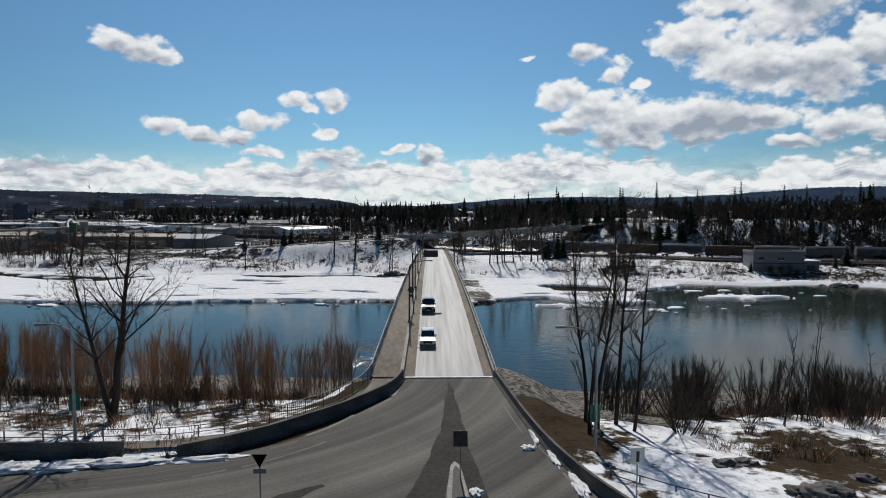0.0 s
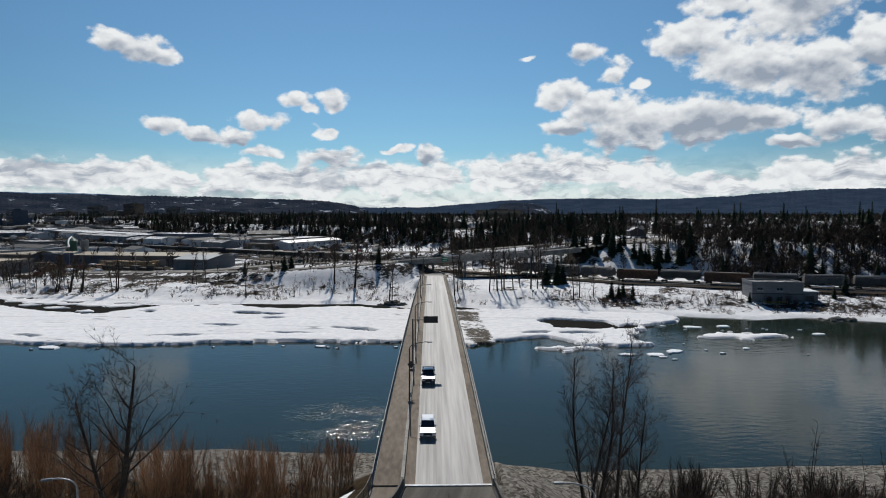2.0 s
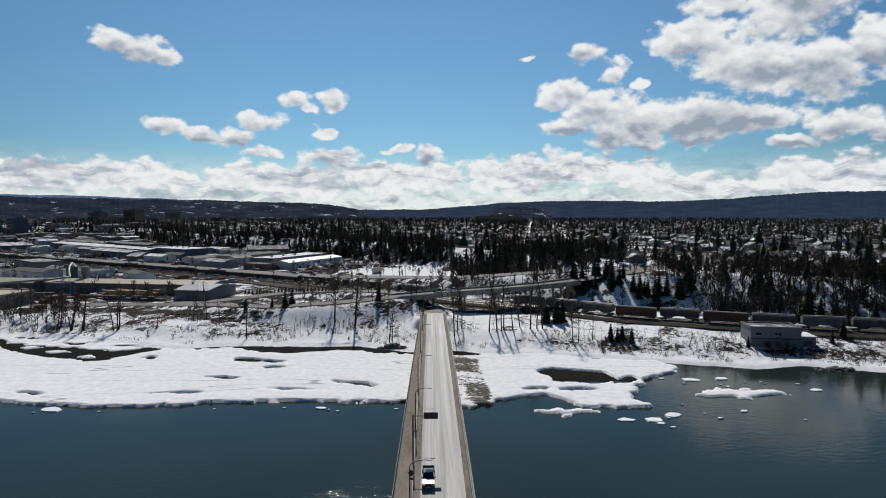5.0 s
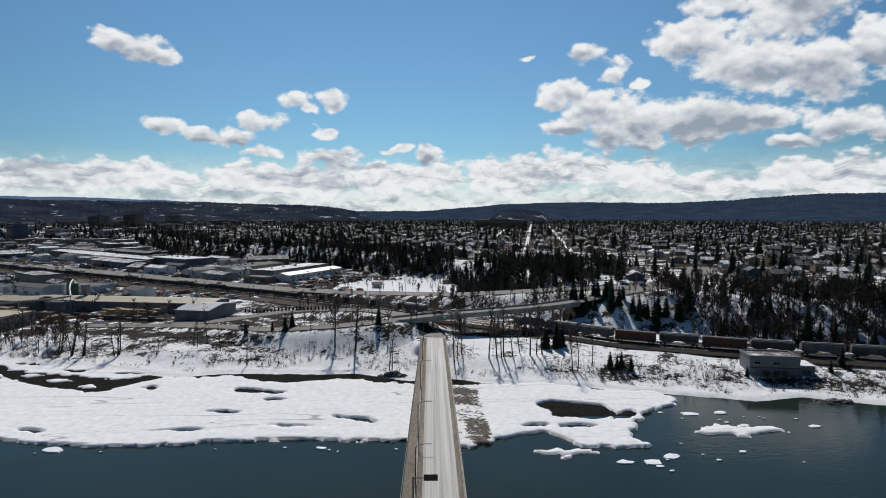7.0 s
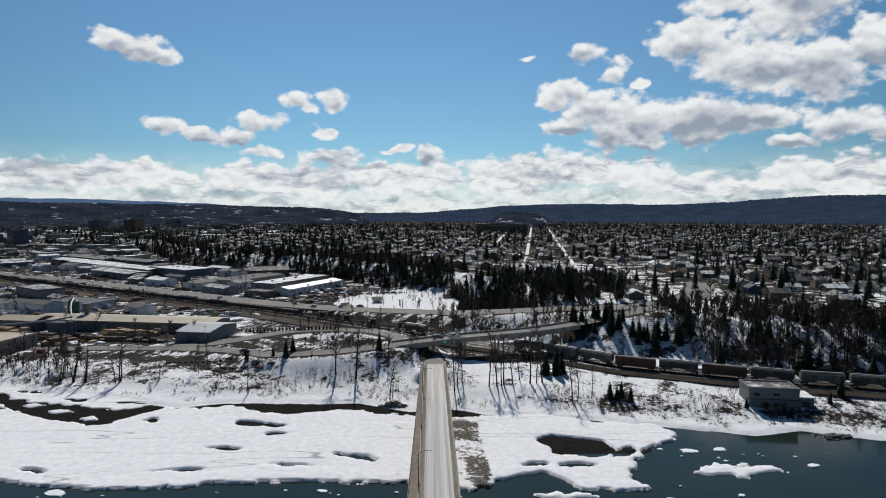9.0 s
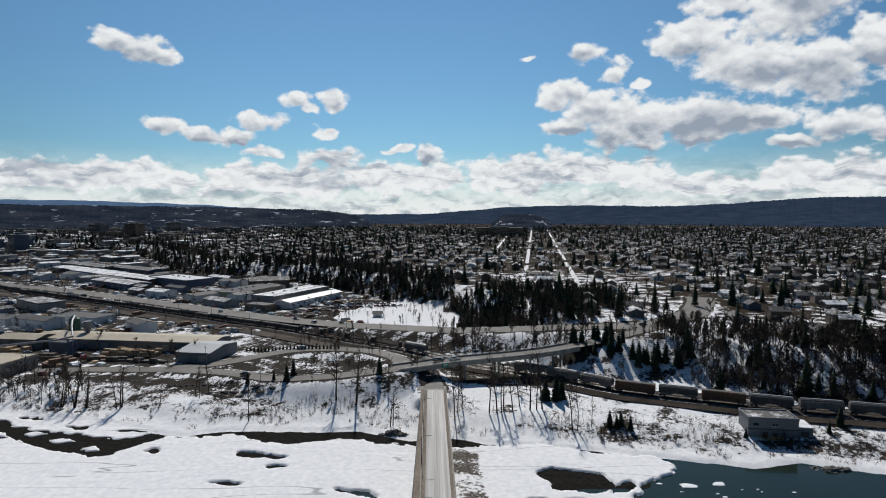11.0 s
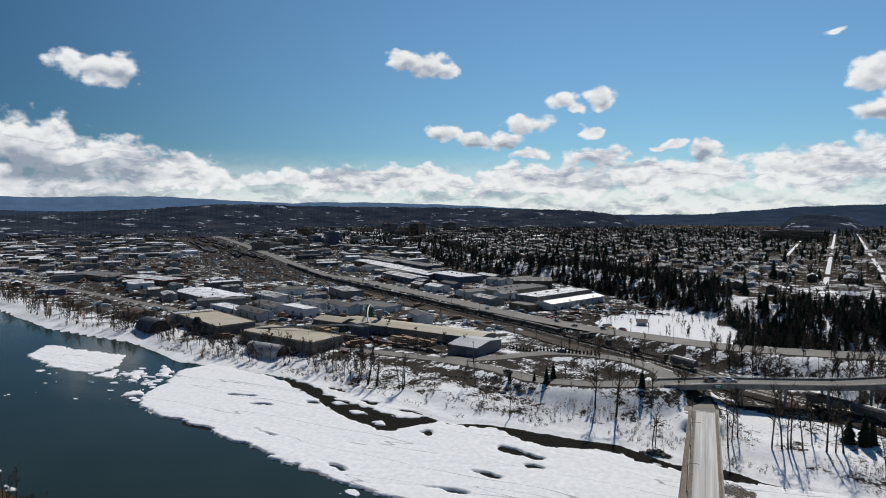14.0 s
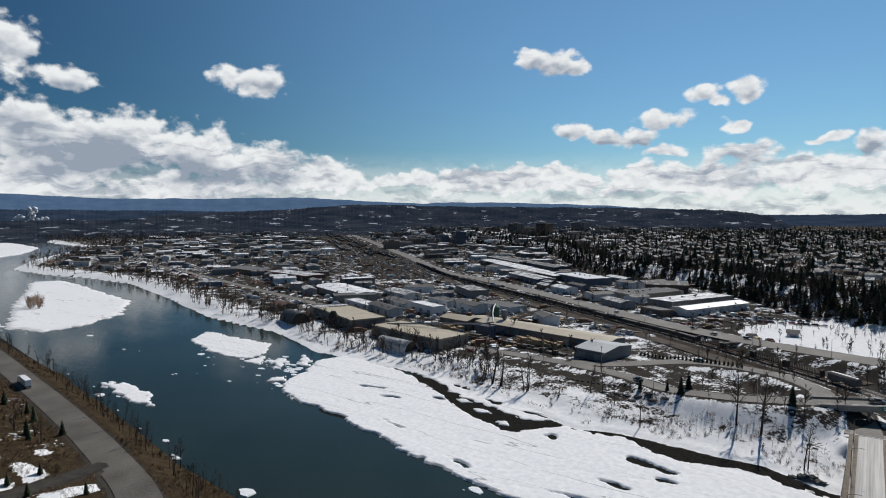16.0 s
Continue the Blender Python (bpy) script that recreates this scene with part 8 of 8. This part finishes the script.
# low blocks and roofs of the town centre
x, y = scatter(3000, lambda x, y: off_roads(x, y, 12) & (y > np.interp(x, FAR_X, FAR_Y) + 260) & (to_line(x, y, offset_line(YARD, 46))[0] > 60), -62, -14, 1250, 2800, 0.8)
x, y = x[:620], y[:620]
tile("distant_town", [hut(30, 18, 6, 0.4, GREY_WALL, SNOW_ROOF), hut(22, 16, 9, 0.3, BROWN_WALL, DARK_ROOF), hut(40, 22, 5, 0.4, WHITE_SHEET, SNOW_ROOF), hut(26, 18, 12, 0.3, GREY_WALL, DARK_ROOF), hut(34, 14, 5, 1.5, BLUE_SHEET, SNOW_ROOF)],
     x, y, land(x, y)[0] - 0.2, rng_w.uniform(0.6, 1.2, len(x)), radians(-33) + np.pi / 2 * rng_w.integers(0, 2, len(x)), "low blocks and roofs of the distant town centre", "houses")
x, y = scatter(12000, lambda x, y: (y > np.interp(x, FAR_X, FAR_Y) + 8) & (np.hypot(x, y) > 1500 + 25 * (np.degrees(np.arctan2(x, y)) + 76) - 500 * (y < np.interp(x, FAR_X, FAR_Y) + 120)), -76, -46, 900, 2900)
wood("leafless_wood", SPARSE, x[:2600], y[:2600], 6, 15, "brown leafless woods along the river bend")
x, y = scatter(5000, lambda x, y: off_roads(x, y, 1) & (y > np.interp(x, FAR_X, FAR_Y) + 30) & (to_line(x, y, TOE)[2] > 0), -72, -6, 330, 1500)
wood("leafless_wood", FAR_BARE, x[:420], y[:420], 6, 11, "scattered leafless trees among the sheds")
x, y = scatter(30000, lambda x, y: off_roads(x, y, 1) & (y > np.interp(x, FAR_X, FAR_Y) + 12) & (y < np.interp(x, FAR_X, FAR_Y) + 40) & (x < -150), -75, -30, 260, 1100)
wood("leafless_wood", FAR_BROWN, x[:620], y[:620], 4, 12, "brown leafless brush along the top of the bank")
# bushes between the ramps and round the tracks
x, y = scatter(6000, lambda x, y: off_roads(x, y, 1) & (y > np.interp(x, FAR_X, FAR_Y) + 25) & (y < 395), -12, 22, 255, 400)
wood("leafless_wood", FAR_BROWN, x[:170], y[:170], 4, 11, "thin leafless trees between the ramps")
x, y = scatter(2000, lambda x, y: inside(x, y, FIELD) > 2, -12, 6, 390, 530)
wood("leafless_wood", FAR_BARE, x[:80], y[:80], 3, 8, "thin saplings in the snowfield")
x, y = scatter(9000, lambda x, y: off_roads(x, y, 1) & (x > 5) & (x < 125) & (y > 300) & (y < 356 - 0.25 * (x - 20)), 0, 24, 290, 380)
wood("leafless_wood", FAR_BARE, x[:90], y[:90], 6, 13, "leafless trees on the snow below the highway")


def tuft(seed):
    """A low clump of dry stalks of unit height."""
    r = np.random.default_rng(seed)
    segs = []
    for _ in range(12):
        b, d = r.normal(0, 0.18, 3) * (1, 1, 0), np.array([*r.normal(0, 0.35, 2), 1.0])
        segs.append((*b, *(b + d * r.uniform(0.4, 1.0)), 0.02, 0.008))
    v, f = strips(segs, seed)
    return [(v, f, TWIG if seed % 3 else RED_TWIG)]


TUFTS = [tuft(200 + k) for k in range(6)]
x, y = scatter(40000, lambda x, y: (y > np.interp(x, FAR_X, FAR_Y) + 5) & (y < np.interp(x, FAR_X, FAR_Y) + 38) & off_roads(x, y, 1) & (fbm(x, y, 12, 3, 77) > 0.02), -62, 40, 190, 420, 0.8)
tile("dry_brush", TUFTS, x[:2600], y[:2600], land(x[:2600], y[:2600])[0] - 0.05, rng_w.uniform(0.5, 2.0, len(x[:2600])), rng_w.uniform(0, 6.28, len(x[:2600])), "dry stalks poking through the snow of the far bank", "brush")
x, y = scatter(30000, lambda x, y: (y < np.interp(x, NEAR_X, NEAR_Y) - 13) & (y > 38) & (fbm(x, y, 6, 3, 78) > -0.15) & ((x < -13) | (x > 20)), -75, 45, 40, 110, 0.7)
tile("dry_brush", TUFTS, x[:3000], y[:3000], land(x[:3000], y[:3000])[0] - 0.05, rng_w.uniform(0.4, 1.5, len(x[:3000])), rng_w.uniform(0, 6.28, len(x[:3000])), "dry grass and stalks on the near bank", "brush")

x, y = scatter(30000, lambda x, y: (y < np.interp(x, NEAR_X, NEAR_Y) - 3) & off_roads(x, y, 0.5) & (fbm(x, y, 9, 3, 79) > -0.1), -76, -56, 150, 420, 0.8)
tile("dry_brush", TUFTS, x[:3000], y[:3000], land(x[:3000], y[:3000])[0] - 0.05, rng_w.uniform(0.4, 1.6, len(x[:3000])), rng_w.uniform(0, 6.28, len(x[:3000])), "dry grass and stalks on the hillside by the river road", "brush")


# clutter of the industrial yards
def yard_clutter():
    x, y = scatter(16000, lambda x, y: off_roads(x, y, 2) & (y > np.interp(x, FAR_X, FAR_Y) + 42) & (to_line(x, y, TOE)[2] > 0) & (inside(x, y, FIELD) < -6) & ((y > 385) | (x < -170)), -72, -5, 300, 1500, 1.3)
    x, y = x[:2300], y[:2300]
    n = len(x)
    kinds = []
    for w, l, h, m in ((2.4, 6, 2.5, WHITE_SHEET), (2.4, 12, 2.6, RUST), (1.9, 4.6, 1.5, DARK_CAR), (1.9, 4.6, 1.5, GREY_CAR), (3, 5, 1.2, WOOD), (2.4, 6, 2.4, BLUE_SHEET), (2.5, 4, 0.8, SNOW), (1.9, 4.5, 1.4, RED_CAR), (2.5, 9, 1.0, LOG), (4, 7, 0.9, SNOW)):
        a = boxy(-l / 2, l / 2, -w / 2, w / 2, -0.1, h * 0.6)
        b = boxy(-l * 0.32, l * 0.25, -w * 0.45, w * 0.45, h * 0.6, h)
        kinds.append([(a[0], a[1], m), (b[0], b[1], m)])
    tile("yard_clutter", kinds, x, y, land(x, y)[0], rng_w.uniform(0.7, 1.3, n), radians(-33) + rng_w.normal(0, 0.25, n) + np.pi / 2 * rng_w.integers(0, 2, n), "containers, vehicles and lumber scattered over the yards", "yard clutter")


yard_clutter()


# ---------------------------------------------------------------- vehicles
def wheel(r=0.34):
    bm = rod((0, -0.11, 0), (0, 0.11, 0), r, None, 14)
    return bm_mesh("tyre", bm, RUBBER)


def rim(r=0.2):
    return bm_mesh("rim", rod((0, -0.125, 0), (0, 0.125, 0), r, None, 10), STEEL)


def car(name, at, paint, label, kind="suv", category="car"):
    """Front towards -y. Body in profile along y."""
    thing = tagged(empty(name, at), label, category)
    if kind == "pickup":
        low = [(-2.8, 0.45), (-2.85, 0.95), (-1.7, 1.12), (-1.62, 1.15), (0.75, 1.15), (2.75, 1.12), (2.8, 0.5)]
        cab = [(-1.55, 1.14), (-0.85, 1.82), (0.55, 1.86), (0.75, 1.14)]
        half, L = 0.98, 2.8
    else:
        low = [(-2.25, 0.4), (-2.3, 0.82), (-1.15, 1.02), (-1.1, 1.03), (2.2, 1.05), (2.25, 0.45)]
        cab = [(-1.15, 1.02), (-0.4, 1.62), (1.6, 1.66), (2.15, 1.04)]
        half, L = 0.92, 2.25

    def solid(prof, w0, w1):
        bm = bmesh.new()
        zmin, zmax = min(p[1] for p in prof), max(p[1] for p in prof)
        wide = [w0 + (w1 - w0) * (z - zmin) / (zmax - zmin) for _, z in prof]
        a = [bm.verts.new((-w, y, z)) for (y, z), w in zip(prof, wide)]
        b = [bm.verts.new((w, y, z)) for (y, z), w in zip(prof, wide)]
        bm.faces.new(a)
        bm.faces.new(b[::-1])
        for i in range(len(prof)):
            j = (i + 1) % len(prof)
            bm.faces.new((a[i], b[i], b[j], a[j]))
        bmesh.ops.bevel(bm, geom=bm.edges[:], offset=0.05, segments=2, affect='EDGES')
        return bm

    part("body", solid(low, half, half * 0.94), paint, thing)
    part("cabin_glass", solid([(y, z - 0.05) for y, z in cab], half * 0.92, half * 0.76), GLASS, thing, "dark window glass")
    top = max(z for _, z in cab)
    ys = [y for y, z in cab if z > top - 0.1]
    part("roof", box(-half * 0.76, half * 0.76, min(ys) - 0.02, max(ys) + 0.02, top - 0.05, top + 0.02, 0.03), paint, thing)
    tyre, disc = wheel(0.38 if kind == "pickup" else 0.33), rim()
    for x in (-half + 0.1, half - 0.1):
        for y in (-L * 0.64, L * 0.62):
            w = part("wheel", tyre, None, thing, at=pose(x, y, 0.37, 0, 0, 90))
            part("rim", disc, None, w)
    for x in (-half * 0.72, half * 0.72):
        part("headlight", box(x - 0.2, x + 0.2, -L - 0.06, -L + 0.06, 0.68, 0.84, 0.02), LENS, thing)
        part("tail_light", box(x - 0.14, x + 0.14, L - 0.04, L + 0.04, 0.75, 0.98, 0.02), RED_CAR, thing)
        part("mirror", box(x * 1.42 - 0.1, x * 1.42 + 0.1, -0.85 if kind != "pickup" else -1.2, -0.7 if kind != "pickup" else -1.0, 1.1, 1.28, 0.03), paint, thing)
    part("grille", box(-0.5, 0.5, -L - 0.07, -L + 0.03, 0.5, 0.78, 0.02), RUBBER, thing)
    part("number_plate", box(-0.26, 0.26, -L - 0.085, -L - 0.05, 0.42, 0.54), SIGN_WHITE, thing)
    if kind == "pickup":
        part("bed_floor", box(-half * 0.86, half * 0.86, 0.95, 2.62, 1.13, 1.17), RUBBER, thing, "dark open load bed")
        for x in (-half + 0.06, half - 0.06):
            part("bed_side", box(x - 0.07, x + 0.07, 0.85, 2.75, 1.1, 1.42, 0.03), paint, thing)
        part("tailgate", box(-half * 0.9, half * 0.9, 2.66, 2.78, 1.1, 1.42, 0.03), paint, thing)
    return thing


def on_deck(x, y, turn=0):
    return pose(x, y, float(deck_z(y)) + 0.065, 0, 0, turn)


car("sport_utility_car", on_deck(-0.35, 70), WHITE_CAR, "white sport utility car driving on the bridge")
car("pickup_truck", on_deck(-0.35, 90), DARK_CAR, "dark grey pickup truck driving on the bridge", "pickup", "pickup truck")


def on_road(key, x, kind, name, paint, label, side=1.8, flip=False):
    line = Along(ROADS[key][0])
    s = float(line.s[np.argmin(np.abs(line.p[:, 0] - x))])
    m = line.at(s, 0.07)
    return car(name, m @ pose(0, side, 0, 0, 0, 90 if not flip else -90), paint, label, kind)


on_road("ramp_west", -86, "pickup", "pickup_truck", DARK_CAR, "dark pickup truck on the ramp", 1.6)
on_road("ramp_loop", -70, "suv", "sport_utility_car", DARK_CAR, "dark car on the loop ramp", 1.2)
on_road("highway", 118, "suv", "sport_utility_car", DARK_CAR, "dark car at the highway junction", -2)
on_road("highway", -62, "suv", "sport_utility_car", DARK_CAR, "dark car on the highway", 3)
on_road("highway", -78, "suv", "sport_utility_car", GREY_CAR, "grey car on the highway", -2.5, True)
on_road("highway", -96, "suv", "sport_utility_car", DARK_CAR, "dark car on the highway", 3)
on_road("highway", -160, "suv", "sport_utility_car", WHITE_CAR, "white car on the highway", -2.5, True)
for x, y, p in ((3.5, 275.6, DARK_CAR), (10.5, 277.2, WHITE_CAR)):
    car("pickup_truck", pose(x, y, float(np.interp(x, (-3, 10), (5.95, 6.35))) + 0.06, 0, 0, 110), p, "pickup truck crossing the overpass", "pickup", "pickup truck")
for k in range(22):
    x, y = -92 + 5.2 * (k % 12) + random.uniform(-1, 1), 478 + 14 * (k // 12) + 0.9 * (k % 12) + random.uniform(-2, 2)
    car("parked_car", pose(x + 10, y + 10, land_z(x + 10, y + 10) + 0.02, 0, 0, random.choice((60, 65, 240))), random.choice((WHITE_CAR, DARK_CAR, RED_CAR, GREY_CAR, DARK_CAR)), "car parked in the dealer's yard", random.choice(("suv", "pickup")))


def box_truck(at):
    thing = tagged(empty("lorry", at), "white articulated lorry on the riverside road", "lorry")
    part("trailer", box(-1.28, 1.28, -2.0, 10.5, 1.15, 3.95, 0.05), WHITE_CAR, thing, "white box trailer")
    part("cab", box(-1.2, 1.2, -5.0, -2.5, 0.7, 3.3, 0.15), WHITE_CAR, thing)
    part("bonnet", box(-1.1, 1.1, -6.6, -5.0, 0.7, 2.0, 0.15), WHITE_CAR, thing)
    part("windscreen", box(-1.05, 1.05, -5.06, -4.98, 2.05, 2.95, 0.02), GLASS, thing)
    part("chassis", box(-0.6, 0.6, -6.2, 10.3, 0.75, 1.15), DARK_STEEL, thing)
    tyre = wheel(0.5)
    for x in (-1.05, 1.05):
        for y in (-5.9, -2.6, -1.4, 8.2, 9.4):
            part("wheel", tyre, None, thing, at=pose(x, y, 0.5, 0, 0, 90))
    part("tank", rod((-1.1, -4.2, 0.9), (-1.1, -2.8, 0.9), 0.32, None, 10), STEEL, thing)


line = Along(ROADS["riverside_road"][0])
s = float(line.s[np.argmin(np.abs(line.p[:, 0] + 318))])
box_truck(line.at(s, 0.06) @ pose(0, 2.2, 0, 0, 0, 90))

# lamps along the roads and poles in the town
pole_line = Along(ROADS["highway"][0])
for s in np.arange(1500, pole_line.s[-1] - 20, 44.0):
    m = pole_line.at(s, 0)
    street_lamp(m @ pose(0, -8.6, 0, 0, 0, 90), 10, 2.2, "grey street lamp beside the highway")
ramp_line = Along(ROADS["ramp_west"][0])
for s in np.arange(20, 420, 38.0):
    street_lamp(ramp_line.at(s, 0) @ pose(0, 5.4, 0, 0, 0, -90), 9.5, 2.0, "grey street lamp beside the ramp road")


def utility_pole(x, y, h=11):
    thing = tagged(empty("utility_pole", pose(x, y, land_z(x, y), 0, 0, -30)), "weathered wooden utility pole", "pole", "utility poles")
    part("pole", rod((0, 0, -0.5), (0, 0, h), 0.15, 0.1, 7), LOG, thing)
    part("crossarm", box(-1.2, 1.2, -0.06, 0.06, h - 0.9, h - 0.75), LOG, thing)
    for k in (-1.0, 0.0, 1.0):
        part("insulator", rod((k, 0, h - 0.75), (k, 0, h - 0.55), 0.05, 0.03), GREY_SHEET, thing)


for x, y in ((-250, 318), (-290, 345), (-330, 352), (-210, 308), (-150, 306), (-112, 296), (-180, 312), (-240, 390), (-200, 420), (-265, 440), (-320, 470), (-150, 398), (-110, 372), (-75, 352), (-45, 345), (25, 330), (50, 322), (88, 268), (120, 262), (-370, 375), (-420, 390), (-480, 405)):
    utility_pole(x, y)

# hedge beside the blue shed, small hut and boulders
for k in range(26):
    x, y = -104 + k * 2.1, 336 + (k % 2) * 0.7 - k * 0.25
    plant(YOUNG_FIRS[k % 2], x, y, 0.45, tall=0.8)
warehouse(-40, 447, 7, 6, 2.8, 5, WHITE_SHEET, SNOW_ROOF, "gable", "small white hut with a snowy roof in the field", 1)
tank_hut = warehouse(-60, 418, 5, 4, 2.5, 30, GREY_SHEET, SNOW_ROOF, "gable", "small grey roadside shed", 1)
for k in range(14):
    heap("boulder", -118 + k * 2.6, 268 + 0.6 * math.sin(k * 2.1), land_z(-118 + k * 2.6, 268) - 0.1, 0.8, 0.6, 0.7, ROCK, "dark boulder edging the road", "boulder", 60 + k)
for k in range(9):
    x, y = -96 + 3.4 * k + random.uniform(-1, 1), 256 + random.uniform(-4, 4)
    heap("rubble", x, y, land_z(x, y) - 0.1, 1.8, 1.3, 0.8, ROCK, "dark rubble heap poking through snow", "rubble", 80 + k)


# steam from the mill far off
def steam():
    rng = np.random.default_rng(4)
    for x, y, h in ((-3080, 1045, 60), (-3050, 1090, 95), (-3010, 1120, 50), (-2940, 1200, 40)):
        bm = bmesh.new()
        for k in range(46):
            t = k / 46
            bmesh.ops.create_icosphere(bm, subdivisions=1, radius=(3 + 7 * t) * rng.uniform(0.6, 1.2), matrix=Matrix.Translation((26 * t + rng.normal(0, 3 + 6 * t), rng.normal(0, 3 + 6 * t), 6 + h * t)))
        for v in bm.verts:
            v.co += noise.noise_vector(v.co * 0.15) * 3
        ob = new("steam_plume", bm_mesh("steam_plume", bm, STEAM, True))
        ob.matrix_basis = pose(x, y, 0)
        tagged(ob, "white steam plume from a distant mill", "steam", "steam plumes", "stuff")


STEAM = surface("steam", (0.75, 0.77, 0.8), (0.85, 0.86, 0.88), 0.05, 1.0, 0, 4, spec=0.0)
steam()

for t in (*POPLARS, *MANY_STEM, *NEAR_TREES, *BANK_TREES, *SLENDER, SPREADING, FORKED, *SAPLING, *WILLOWS, *DARK_BUSH, *FIRS, *YOUNG_FIRS, *CARS, WHITE_CAR_STRING, *SHEDS, *HOUSES):
    remove_thing(t)
